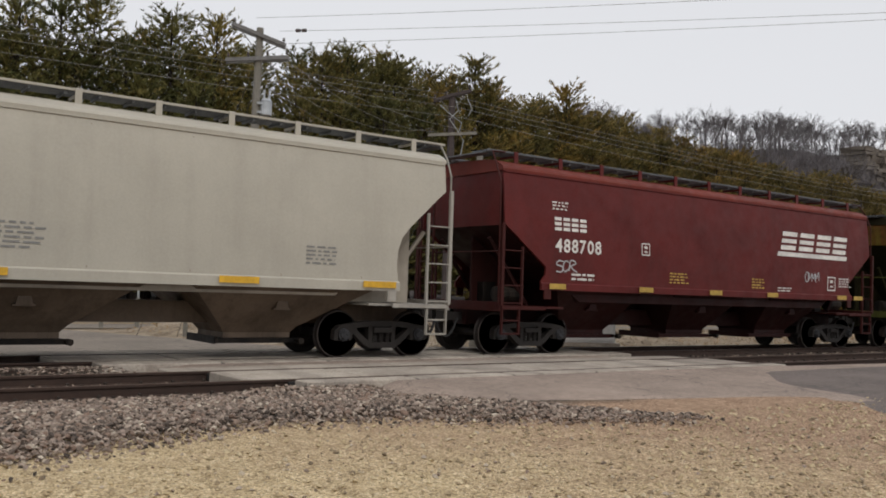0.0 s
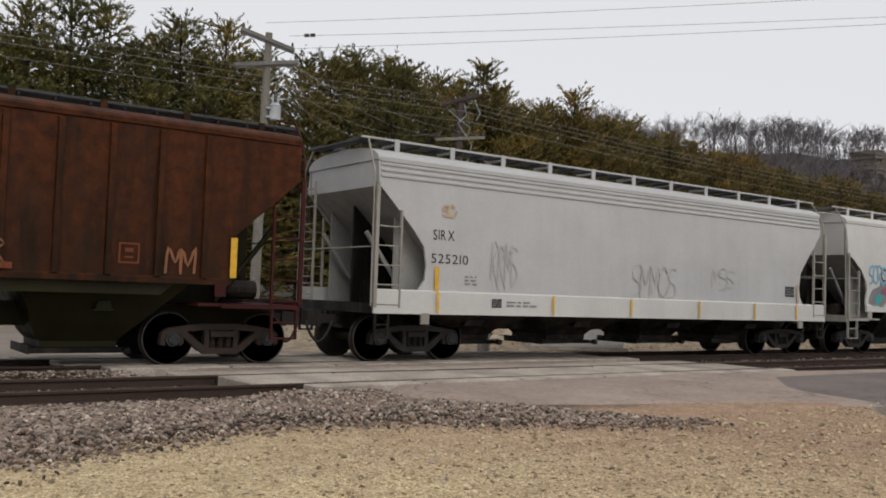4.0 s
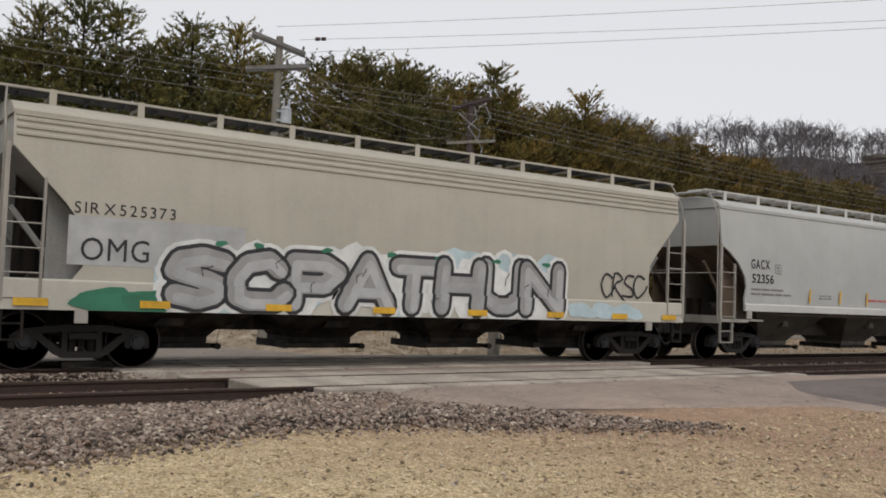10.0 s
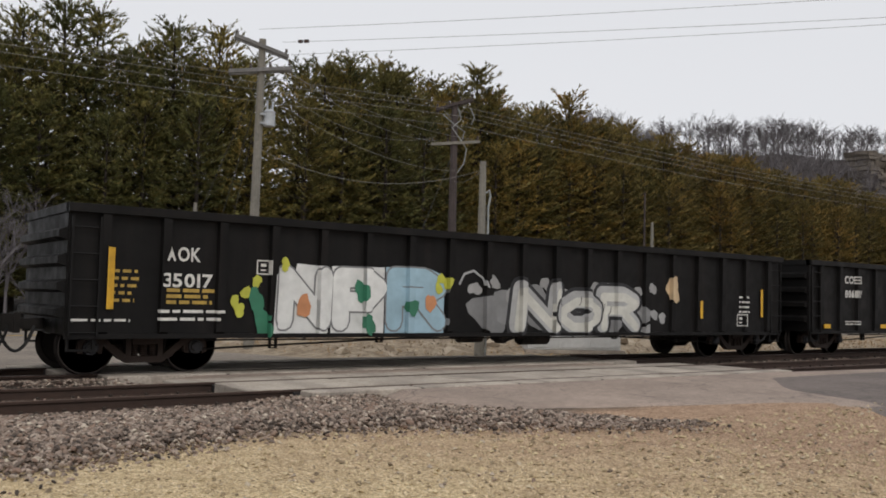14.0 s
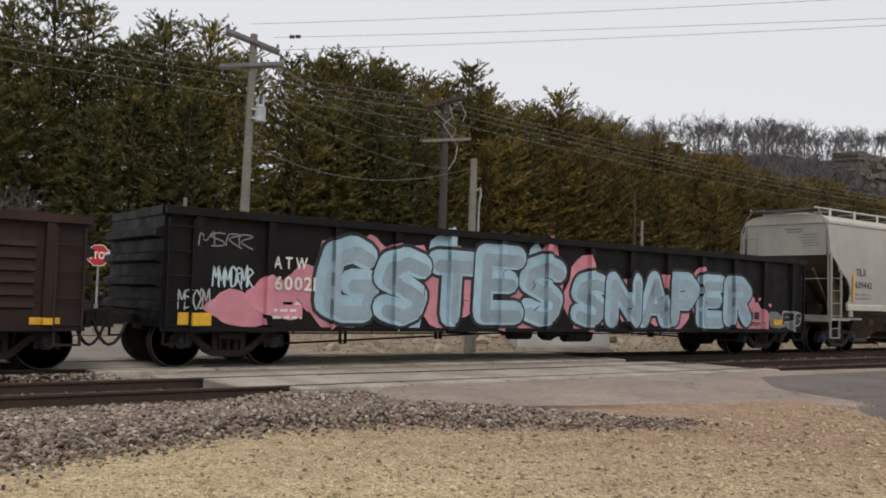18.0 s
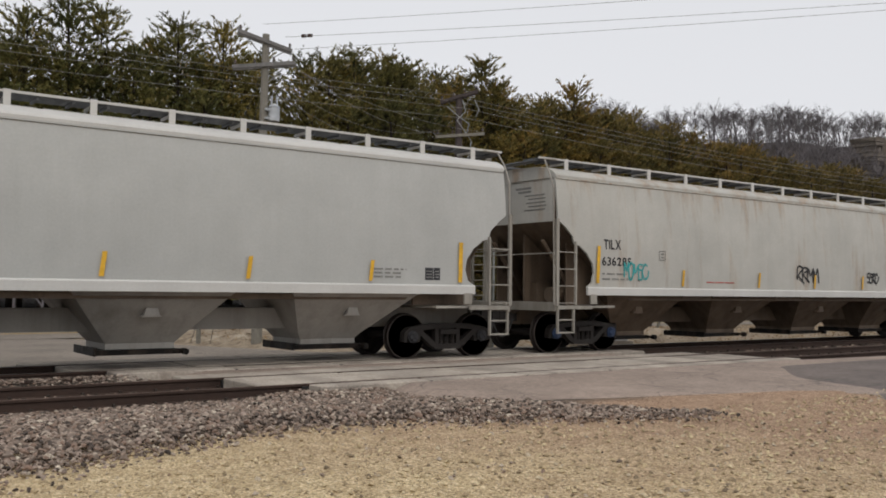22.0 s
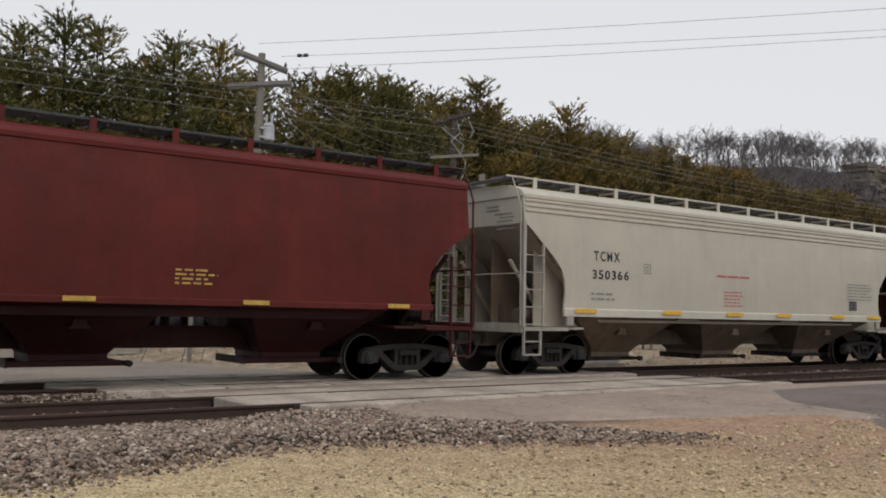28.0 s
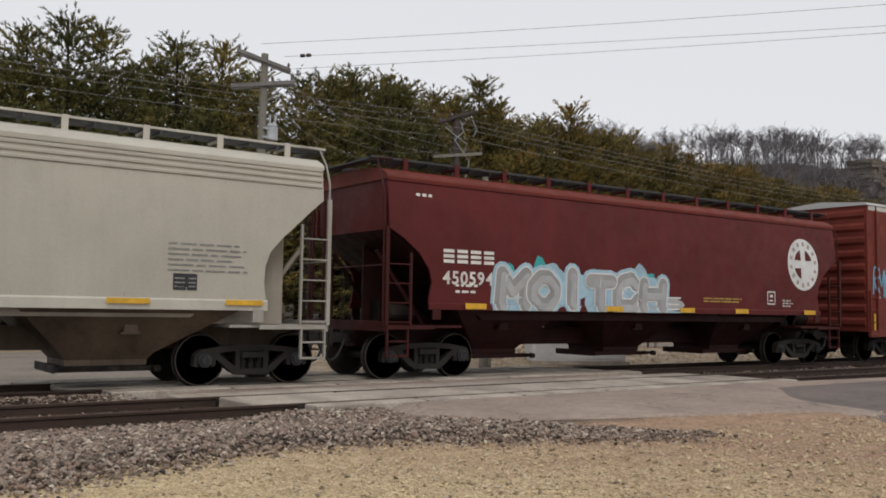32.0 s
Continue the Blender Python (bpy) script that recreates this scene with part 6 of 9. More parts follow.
    decal(c, "spray_marks", [blob_poly(q, w, 0.09, 0.12, random.Random(int(q * 7)), 12) for q, w in ((2.85, 1.25), (3.05, 1.42), (3.25, 1.62), (7.25, 1.6), (7.45, 1.72), (7.3, 1.8), (2.95, 1.1), (3.8, 1.95))], SPRAY["lemon"], 8)
    decal(c, "spray_marks", [blob_poly(4.2, 1.2, 0.12, 0.26, random.Random(3), 12), blob_poly(7.05, 1.3, 0.12, 0.2, random.Random(4), 12)], SPRAY["orange"], 8)
    decal(c, "spray_cloud", [blob_poly(8.6 + 0.62 * k, 1.1 + 0.12 * (k % 3), 0.5, 0.42, random.Random(k + 40)) for k in range(8)], SPRAY["grey"], 2)
    decal(c, "spray_cloud", [blob_poly(8.2 + 0.5 * k, 1.62 + 0.16 * math.sin(k * 1.9), 0.17, 0.14, random.Random(k + 60)) for k in range(12)], SPRAY["steel"], 2.5)
    decal(c, "spray_cloud", [blob_poly(12.9 + 0.3 * k, 1.0 + 0.22 * math.sin(k * 2.3), 0.14, 0.12, random.Random(k + 80)) for k in range(5)], SPRAY["steel"], 2.5)
    ribbon(c, [(7.78, 1.7), (7.9, 1.92), (8.15, 2.0), (8.4, 1.85), (8.5, 1.65)], 0.05, SPRAY["silver"], 5)
    graffiti(c, "NOR", 9.2, 0.68, 3.9, 1.10, "primer", "black", None, 154, "patchwhite", 0.06, 0.08, pen=0.36)
    decal(c, "spray_marks", [blob_poly(14.5, 1.75, 0.26, 0.3, random.Random(5))], SPRAY["tan"], 3)
    stripes(c, (15.4,), 1.05, 1.5, 0.10); stripes(c, (18.1,), 1.1, 1.85, 0.10); data_box(c, 17.1, 0.85, 0.32, INK_WHITE); small_print(c, 17.2, 1.6, 0.4, 4, INK_WHITE, 0.05, 0.13, seed=156)
    c = put(gondola(274.79, 18.1, BLACK_CAR, "shiny black ribbed gondola car with white lettering", spacing=0.98, bottom=0.70))
    fit_text(c, "COER", 1.93, 2.80, 2.15, 2.37, INK_WHITE); fit_text(c, "806119", 1.94, 2.77, 1.73, 1.94, INK_WHITE); small_print(c, 1.95, 0.98, 0.8, 2, INK_WHITE, seed=161); stripes(c, (0.6, 3.9, 6.9, 9.7, 12.6, 15.6), 0.80, 0.92, 0.5); data_box(c, 4.9, 1.8, 0.24, INK_WHITE)
    # 17, 18 brown gondolas
    c = put(gondola(294.15, 15.42, BROWN_CAR, "worn brown gondola car with pressed louvres and yellow stripes", top=2.50, spacing=1.05, louvres=True))
    data_box(c, 10.6, 0.82, 0.5, INK_WHITE); stripes(c, (11.9, 3.0, 6.4), 0.80, 1.3, 0.14); stripes(c, (14.55,), 1.75, 2.3, 0.16); stripes(c, (13.1, 0.3), 0.72, 0.84, 0.95); tag(c, 4.2, 0.9, 1.1, 0.7, "yellow", 171, 4, 0.07); tag(c, 0.5, 1.2, 1.0, 0.5, "lemon", 172, 3, 0.05)
    c = put(gondola(310.80, 15.45, BROWN_CAR, "worn brown gondola car with pressed louvres and white stencils", top=2.50, spacing=1.02, louvres=True))
    fit_text(c, "FXE", 2.13, 2.58, 1.90, 2.10, INK_WHITE, "thin"); fit_text(c, "913718", 1.96, 2.72, 1.61, 1.78, INK_WHITE); decal(c, "yellow_panel", [bar_poly(1.77, 2.46, 1.22, 1.46)], YELLOW_DULL, 2); small_print(c, 1.9, 0.9, 0.9, 2, INK_WHITE, seed=181); data_box(c, 4.3, 1.45, 0.26, INK_WHITE); stripes(c, (0.25,), 0.72, 0.84, 0.95); stripes(c, (3.2, 6.4, 9.6, 11.5, 12.5, 14.6), 0.76, 0.87, 0.45); stripes(c, (5.0,), 1.1, 1.4, 0.1)
    # 19 dark gondola covered by a blue and pink piece
    c = put(gondola(327.44, 19.03, BLACK_CAR, "dark gondola car covered in blue and pink graffiti", spacing=1.36, bottom=0.72))
    fit_text(c, "ATW", 2.06, 2.75, 1.81, 2.02, INK_WHITE, gap=0.3); fit_text(c, "60021", 2.08, 2.92, 1.42, 1.66, INK_WHITE, "bold", 9); small_print(c, 2.05, 1.15, 0.7, 3, INK_WHITE, 0.05, 0.13, seed=191)
    decal(c, "spray_cloud", [blob_poly(1.35 + 0.75 * k, 1.05 + 0.2 * k, 0.55, 0.30 + 0.06 * k, random.Random(k + 33)) for k in range(3)] + [blob_poly(9.9, 1.3, 0.5, 0.8, random.Random(35)), blob_poly(15.9, 1.0, 0.3, 0.25, random.Random(36))], SPRAY["pink"], 2)
    graffiti(c, "GSTES", 2.95, 0.76, 6.3, 1.66, "lightblue", "black", [("pink", 8, 0.72, 0.52), ("lightblue", 5, 0.40, 0.55)], 192, "slate", 0.03, 0.05, None, pen=0.36, line=0.045)
    graffiti(c, "SNAPER", 9.6, 0.76, 6.8, 1.40, "lightblue", "black", [("pink", 8, 0.62, 0.44)], 193, "slate", 0.03, 0.035, pen=0.36, line=0.045)
    tag(c, 0.9, 1.45, 0.75, 0.34, "paleblue", 194, 7, 0.03); tag(c, 0.3, 1.05, 0.55, 0.32, "silver", 196, 5, 0.025); tag(c, 0.6, 2.15, 1.0, 0.22, "grey", 197, 4, 0.025); decal(c, "spray_panel", [[(16.05, 0.76), (17.35, 0.76), (17.35, 1.18), (17.0, 1.3), (16.8, 1.5), (16.4, 1.42), (16.1, 1.36)]], SPRAY["pink"], 3); decal(c, "spray_marks", [bar_poly(16.35, 16.58, 1.02, 1.22), bar_poly(16.64, 16.87, 1.02, 1.22)], SPRAY["black"], 6); decal(c, "spray_marks", [blob_poly(q, w, 0.07, 0.05, random.Random(int(q * 9)), 12) for q, w in ((16.3, 1.66), (16.9, 1.58), (17.4, 1.42), (15.9, 1.85))], SPRAY["pink"], 3); decal(c, "spray_cloud", [blob_poly(17.75, 1.0, 0.4, 0.26, random.Random(41)), blob_poly(18.4, 1.02, 0.4, 0.26, random.Random(42))], SPRAY["grey"], 2); graffiti(c, "PS", 18.0, 0.86, 0.85, 0.36, "black", "steel", None, 198, None, 0.1, 0.03); tag(c, 16.2, 0.84, 0.8, 0.1, "black", 199, 5, 0.02); stripes(c, (0.3,), 0.76, 0.98, 0.6, YELLOW); stripes(c, (17.55,), 0.86, 1.02, 0.42, YELLOW, 0, 9)
    # 20 to 24 long pale hoppers with four bays
    def long_hopper(x, ln, mat, label, mark, number, roof=None):
        # slope sheets take underframe paint, whose dark tone includes their shade
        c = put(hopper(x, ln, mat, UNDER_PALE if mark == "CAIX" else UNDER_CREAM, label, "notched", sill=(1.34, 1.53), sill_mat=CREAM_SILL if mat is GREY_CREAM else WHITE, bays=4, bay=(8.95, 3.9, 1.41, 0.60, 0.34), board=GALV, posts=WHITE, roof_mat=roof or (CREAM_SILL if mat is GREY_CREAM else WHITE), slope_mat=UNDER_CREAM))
        fit_text(c, mark, 1.50, 2.08 if mark == "TILX" else 2.18, 2.42, 2.64, INK_BLACK); fit_text(c, number, 1.44, 2.42, 2.04, 2.23, INK_BLACK); small_print(c, 1.45, 1.82, 1.0, 2, INK_GREY, 0.04, 0.12, seed=int(number)); data_box(c, 3.4, 2.2, 0.24, INK_GREY)
        stripes(c, (1.22,), 1.62, 2.48, 0.10, None, 0.05); stripes(c, (4.2, 7.3, 9.9, 12.4, 14.9), 1.58, 1.98, 0.08, None, 0.05); stripes(c, (ln - 1.40,), 1.58, 2.4, 0.10, None, 0.02)
        small_print(c, 5.2, 1.68, 1.3, 1, INK_RED, 0.03, seed=5); small_print(c, ln - 3.4, 1.8, 0.8, 3, INK_GREY, seed=6); data_box(c, ln - 3.0 if number == "636285" else ln - 2.2, 1.62, 0.3, INK_BLACK)
        end_print(c, int(number))
        return c
    c = long_hopper(347.76, 18.37, GREY_CREAM, "cream four-bay covered hopper car with orange and purple graffiti", "TILX", "639442")
    decal(c, "spray_cloud", [blob_poly(7.35, 1.92, 0.6, 0.40, random.Random(12)), blob_poly(8.1, 2.0, 0.42, 0.48, random.Random(14))], SPRAY["purple"], 2); decal(c, "spray_cloud", [blob_poly(7.3, 1.9, 0.42, 0.3, random.Random(15)), blob_poly(8.1, 2.05, 0.3, 0.36, random.Random(16))], SPRAY["grey"], 3)
    for k in range(9):
        a = k * math.tau / 9 + 0.2
        ribbon(c, [(7.55 + 0.12 * math.cos(a), 1.92 + 0.09 * math.sin(a)), (7.55 + 0.32 * math.cos(a + 0.2), 1.92 + 0.22 * math.sin(a + 0.2)), (7.55 + 0.62 * math.cos(a), 1.92 + 0.40 * math.sin(a))], 0.05, SPRAY["white"], 5 + 0.1 * k)
    graffiti(c, "AMKS", 8.65, 1.42, 2.2, 0.66, "black", "purple", [("purple", 4, 0.6, 0.55), ("white", 4, 0.4, 0.4)], 202, "grey", 0.05, 0.08)
    decal(c, "spray_cloud", [blob_poly(11.2 + 0.9 * k, 1.75 + 0.1 * (k % 2), 0.62, 0.36, random.Random(k + 90)) for k in range(7)], SPRAY["orange"], 2)
    graffiti(c, "TNERH", 12.0, 1.42, 4.1, 0.94, "yellow", "black", None, 203, None, 0.06, 0.03, pen=0.40, line=0.024); tag(c, 3.5, 1.6, 1.4, 0.4, "silver", 204, 5); decal(c, "stain", [blob_poly(15.0, 2.9, 0.3, 0.2, random.Random(1)), blob_poly(16.2, 2.7, 0.2, 0.25, random.Random(2))], SPRAY["tan"], 1)
    decal(c, "spray_marks", [bar_poly(7.4, 7.46, 2.75, 3.0), bar_poly(7.4, 7.6, 2.72, 2.76)], SPRAY["orange"], 2)
    c = long_hopper(367.42, 18.47, GREY_CREAM, "cream four-bay covered hopper car with bold outlined graffiti letters", "TILX", "639307")
    graffiti(c, "NEVER", 3.0, 1.38, 5.6, 1.0, "primer", "black", None, 211, None, 0.20, 0.03, pen=0.28, line=0.06); tag(c, 2.3, 1.95, 0.9, 0.3, "black", 212, 5, 0.03); tag(c, 8.0, 2.0, 1.1, 0.3, "black", 213, 5, 0.03); tag(c, 11.0, 1.75, 0.7, 0.4, "black", 214, 4); tag(c, 12.5, 1.75, 1.3, 0.35, "blue", 215, 4, 0.07)
    c = long_hopper(387.27, 18.43, WHITE_DULL, "clean off-white four-bay covered hopper car with grey lettering", "CAIX", "635231")
    c = long_hopper(407.03, 18.25, WHITE_RUSTY, "off-white four-bay covered hopper car with rust-stained eaves", "TILX", "636285", WHITE_RUSTY)
    tag(c, 2.15, 1.75, 0.8, 0.35, "teal", 231, 5, 0.04); tag(c, 9.15, 1.78, 1.0, 0.38, "black", 232, 4, 0.05); tag(c, 12.75, 1.8, 0.6, 0.28, "black", 233, 4, 0.05); tag(c, 15.6, 1.95, 0.9, 0.3, "primer", 234, 4, 0.04)
    c = long_hopper(426.69, 18.35, WHITE_DULL, "off-white four-bay covered hopper car with plain sides", "CAIX", "635178")
    # 25 to 28 red ribbed
    c = put(hopper(446.48, 15.22, OXIDE_OLD, UNDER_RED, "dull red ribbed covered hopper car with yellow stencils", "straight", ribs=0.84, eave=4.02, board_drop=0.06, bay=(7.5, 4.3, 1.38, 0.58, 0.32), sill=(1.40, 1.50), board=OXIDE_OLD, roof_mat=OXIDE_OLD))
    fit_text(c, "43", 1.75, 2.15, 2.06, 2.28, YELLOW_DULL); fit_text(c, "17", 2.45, 2.8, 2.06, 2.28, YELLOW_DULL, "thin"); fit_text(c, "60", 2.99, 3.47, 2.06, 2.28, INK_WHITE); small_print(c, 3.0, 1.85, 0.6, 2, INK_WHITE, 0.06, 0.15, seed=251); stripes(c, (0.6, 2.85, 5.22, 7.89, 11.2, 14.12), 1.55, 2.03, 0.11); small_print(c, 7.3, 1.75, 0.4, 5, INK_WHITE, 0.04, 0.09, seed=252); ring(c, 12.38, 2.92, 0.25, INK_WHITE); data_box(c, 12.28, 1.62, 0.3, INK_FADED); tag(c, 3.9, 1.66, 0.9, 0.3, "rustpaint", 253, 3, 0.03); small_print(c, 6.3, 1.62, 0.6, 2, INK_FADED, seed=254); tag(c, 4.9, 1.66, 1.2, 0.24, "rustpaint", 255, 3, 0.025)
    c = put(hopper(463.28, 14.63, OXIDE_OLD, UNDER_RED, "dull red ribbed covered hopper car with white and yellow tags", "straight", ribs=0.84, rib_span=(1.03, 13.62, 16), bay=(7.2, 4.0, 1.3, 0.58, 0.34), eave=4.18, board_drop=0.28, sill=(1.40, 1.50), board=OXIDE_OLD, roof_mat=OXIDE_OLD))
    lettering(c, "431144", 2.2, 2.1, 0.22, INK_FADED, "bold", 1.2); fit_text(c, "KEIS", 6.93, 7.57, 1.98, 2.14, SPRAY["yellow"], "thin", 4)
    for k, (pts, tone) in enumerate((
            (((4.24, 1.84), (4.40, 1.94), (4.55, 2.10), (4.62, 1.98), (4.46, 1.88), (4.66, 1.72)), "tan"),
            (((4.60, 1.88), (4.66, 2.08), (4.80, 2.18), (4.88, 2.00), (4.92, 1.84)), "tan"), (((4.66, 1.94), (4.94, 2.02)), "tan"),
            (((5.14, 2.02), (4.94, 2.06), (4.90, 1.76), (5.13, 1.72)), "paleblue"), (((4.93, 1.90), (5.12, 1.90)), "paleblue"),
            (((4.92, 2.26), (5.0, 2.29), (5.05, 2.24), (4.97, 2.20), (4.91, 2.25)), "tan"),
            (((5.23, 1.76), (5.22, 2.02), (5.34, 2.14), (5.44, 2.06), (5.36, 1.94), (5.46, 2.12), (5.58, 2.10), (5.54, 1.84)), "tan"),
            (((5.78, 1.94), (5.62, 1.92), (5.58, 1.80), (5.76, 1.82), (5.98, 1.86), (6.02, 1.70), (5.86, 1.62), (5.80, 1.74), (5.98, 1.78)), "tan"),
            (((8.68, 1.96), (8.86, 2.04), (8.80, 1.76)), "grey"), (((8.90, 1.70), (9.0, 2.08), (9.12, 1.92), (8.96, 1.86), (9.24, 1.70)), "grey"), (((8.72, 1.80), (9.20, 1.98)), "grey"), (((9.02, 1.68), (9.26, 1.88), (9.08, 2.02)), "grey"),
            (((9.88, 1.90), (9.82, 2.08), (9.94, 2.10), (9.92, 1.92), (10.12, 2.06), (10.16, 1.90), (9.94, 1.88), (10.02, 1.74), (9.86, 1.70), (9.84, 1.86), (9.62, 1.84), (9.60, 1.94), (9.86, 1.94)), "tan"),
            (((10.38, 2.02), (10.50, 1.88), (10.44, 1.70)), "steel"), (((10.82, 2.02), (11.02, 2.08), (10.94, 1.78)), "oldred"),
            (((11.70, 2.04), (11.52, 2.10), (11.50, 1.82), (11.44, 1.74), (11.74, 1.76), (11.60, 1.66), (11.46, 1.74)), "tan"),
            (((11.98, 2.12), (12.14, 1.94), (12.12, 1.70), (12.40, 1.66), (12.66, 1.78), (12.72, 2.04), (12.60, 2.14)), "steel"), (((12.86, 2.1), (12.80, 1.94), (12.94, 1.80)), "steel"))):
        ribbon(c, list(pts), 0.036 if tone != "steel" else 0.028, SPRAY[tone], 5 + 0.12 * k)
    decal(c, "spray_marks", [blob_poly(q, w, 0.035, 0.03, random.Random(int(q * 90)), 8) for q, w in ((4.66, 1.62), (4.76, 1.68), (5.38, 1.62), (5.54, 1.60))], SPRAY["tan"], 5); ring(c, 12.32, 3.45, 0.33, INK_WHITE); stripes(c, (0.88, 3.42, 5.97, 8.52, 11.08, 13.62), 1.58, 2.06, 0.11); data_box(c, 12.25, 1.84, 0.34, INK_FADED); small_print(c, 12.98, 1.72, 0.5, 3, INK_WHITE, seed=266); small_print(c, 7.9, 1.78, 0.55, 2, INK_FADED, seed=267)
    c = put(hopper(479.39, 15.63, OXIDE_BRIGHT, UNDER_RED, "red ribbed covered hopper car with faded patch and graffiti", "straight", ribs=0.78, rib_span=(1.62, 14.1, 17), board_drop=0.12, bay=(7.7, 4.4, 1.40, 0.60, 0.34), sill=(1.40, 1.50), board=GALV, roof_mat=OXIDE_OLD))
    decal(c, "faded_panel", [bar_poly(1.45 + 0.8 * k, 1.45 + 0.8 * k + 0.71, 1.55, 3.9) for k in range(4)], plain("chalky_red", (0.15, 0.095, 0.09), 0.8, 0, 0.35, 2, 0), 0.6); fit_text(c, "42", 1.78, 2.1, 2.2, 2.44, INK_WHITE, "thin"); fit_text(c, "84", 2.45, 2.78, 2.2, 2.44, INK_WHITE, "thin"); fit_text(c, "56", 3.15, 3.5, 2.2, 2.44, INK_WHITE, "thin"); block_fit(c, 1.76, 2.12, 2.6, 2.84, 2, INK_FADED); block_fit(c, 2.45, 2.8, 2.6, 2.84, 2, INK_FADED); graffiti(c, "FKOYK", 4.45, 1.50, 3.95, 0.88, "oldred", "tan", None, 271, "maroon", 0.08, 0.12); decal(c, "spray_marks", [blob_poly(q, w, 0.13, 0.15, random.Random(int(q * 8)), 14) for q, w in ((5.5, 2.58), (6.35, 2.56), (7.3, 2.55), (8.2, 2.5))], SPRAY["steel"], 3); decal(c, "spray_marks", [blob_poly(q, w, 0.07, 0.08, random.Random(int(q * 8)), 12) for q, w in ((5.5, 2.57), (6.35, 2.55), (7.3, 2.54), (8.2, 2.49))], SPRAY["oldred"], 4); graffiti(c, "BEVER", 8.65, 1.52, 3.9, 0.92, "grey", "silver", None, 272, "oldred", 0.0, 0.035); tag(c, 3.65, 1.6, 0.55, 0.5, "silver", 273, 3, 0.05); tag(c, 13.2, 1.7, 1.1, 0.6, "steel", 274, 3, 0.05); stripes(c, (1.4,), 1.75, 2.0, 0.35)
    c = put(hopper(496.45, 15.34, OXIDE_OLD, UNDER_RED, "dark red covered hopper car with small white stencils", "round", sill=(1.42, 1.54), board=DARK_GRATE, roof_mat=OXIDE, bay=(7.6, 4.3, 1.5, 0.62, 0.46)))
    block_word(c, 1.7, 2.5, 0.26, 4, INK_WHITE); lettering(c, "470163", 1.7, 2.1, 0.24, INK_WHITE); stripes(c, (1.2, 4.2, 7.2, 10.2, 13.2), 1.45, 1.53, 0.5, YELLOW_DULL); small_print(c, 9.0, 2.0, 0.8, 4, YELLOW_DULL, seed=281)
    # 29 pale hopper
    def seamed(x, ln, number, label):
        c = put(hopper(x, ln, CREAM, UNDER_CREAM, label, "curved", corrugated=True, sill=(1.35, 1.54), sill_mat=CREAM_SILL, board=GALV, posts=CREAM_SILL, roof_mat=CREAM_SILL, slope_mat=DUSTY_SHADED, bay=(8.0, 4.45, 1.85, 0.68, 0.38)))
        fit_text(c, "TCMX", 2.19, 3.06, 2.66, 2.88, INK_BLACK, gap=0.2); fit_text(c, number, 2.14, 3.36, 2.24, 2.44, INK_BLACK, gap=0.16); data_box(c, 3.9, 2.42, 0.24, INK_GREY); small_print(c, 2.1, 1.86, 1.0, 2, INK_GREY, 0.05, 0.12, seed=int(number))
        small_print(c, 6.7, 2.45, 1.6, 1, INK_RED, 0.05, seed=291); small_print(c, 7.0, 2.05, 0.8, 5, INK_RED, 0.03, 0.09, seed=292); small_print(c, 12.9, 2.45, 1.5, 6, INK_GREY, 0.03, 0.09, seed=293); data_box(c, 13.0, 1.68, 0.34, INK_BLACK); decal(c, "stencil_panel", [bar_poly(13.06, 13.28, 1.74, 1.96)], INK_BLACK, 3)
        for k in range(8):
            decal(c, "seam", [bar_poly(2.0 + 1.7 * k, 2.012 + 1.7 * k, 1.56, 3.6)], DUSTY_SHADED, 0.5)
        stripes(c, (1.5, 4.5, 7.0, 9.2, 11.9, 13.9), 1.44, 1.53, 0.7, YELLOW)
        end_print(c, int(number))
        return c
    seamed(513.16, 15.96, "350366", "cream covered hopper car with corrugated eaves and yellow sill stripes")
    # 30 red with a round herald
    c = put(hopper(530.48, 15.65, OXIDE, UNDER_RED, "oxide-red covered hopper car with a large round cream herald", "round", bay=(7.6, 4.3, 1.5, 0.62, 0.46), sill=(1.42, 1.56), roof_mat=OXIDE_BRIGHT, board=DARK_GRATE))
    block_fit(c, 1.22, 2.29, 2.42, 2.70, 4, INK_WHITE); fit_text(c, "451273", 1.18, 2.46, 1.97, 2.23, INK_WHITE); ring(c, 11.92, 2.91, 0.74, SPRAY["patchwhite"]); small_print(c, 1.8, 3.5, 0.6, 1, INK_WHITE, 0.06, seed=301); data_box(c, 4.7, 2.35, 0.25, INK_WHITE); small_print(c, 1.7, 1.85, 1.0, 2, INK_WHITE, 0.05, 0.12, seed=302); small_print(c, 6.8, 1.95, 0.8, 4, YELLOW_DULL, seed=303); small_print(c, 8.9, 1.95, 0.8, 4, YELLOW_DULL, seed=304); stripes(c, (1.2, 2.2, 4.0, 6.0, 10.0, 12.0, 14.0), 1.44, 1.55, 0.5); data_box(c, 12.9, 1.66, 0.4, INK_WHITE); small_print(c, 10.0, 1.75, 1.5, 2, INK_WHITE, seed=305); tag(c, 2.9, 1.7, 0.4, 0.45, "white", 306, 2)
    # 31 tank car
    c = put(tank_car(546.9, 16.1))
    tank_paint(c)
    # 32 pale hopper
    seamed(564.06, 15.94, "350447", "pale cream covered hopper car with corrugated eaves and red stencils")
    # 33 red with a herald and a blue and silver piece
    c = put(hopper(581.25, 15.82, OXIDE, UNDER_RED, "oxide-red covered hopper car with silver and blue graffiti", "round", bay=(7.6, 4.3, 1.5, 0.62, 0.46), sill=(1.42, 1.56), roof_mat=OXIDE_BRIGHT, board=DARK_GRATE))
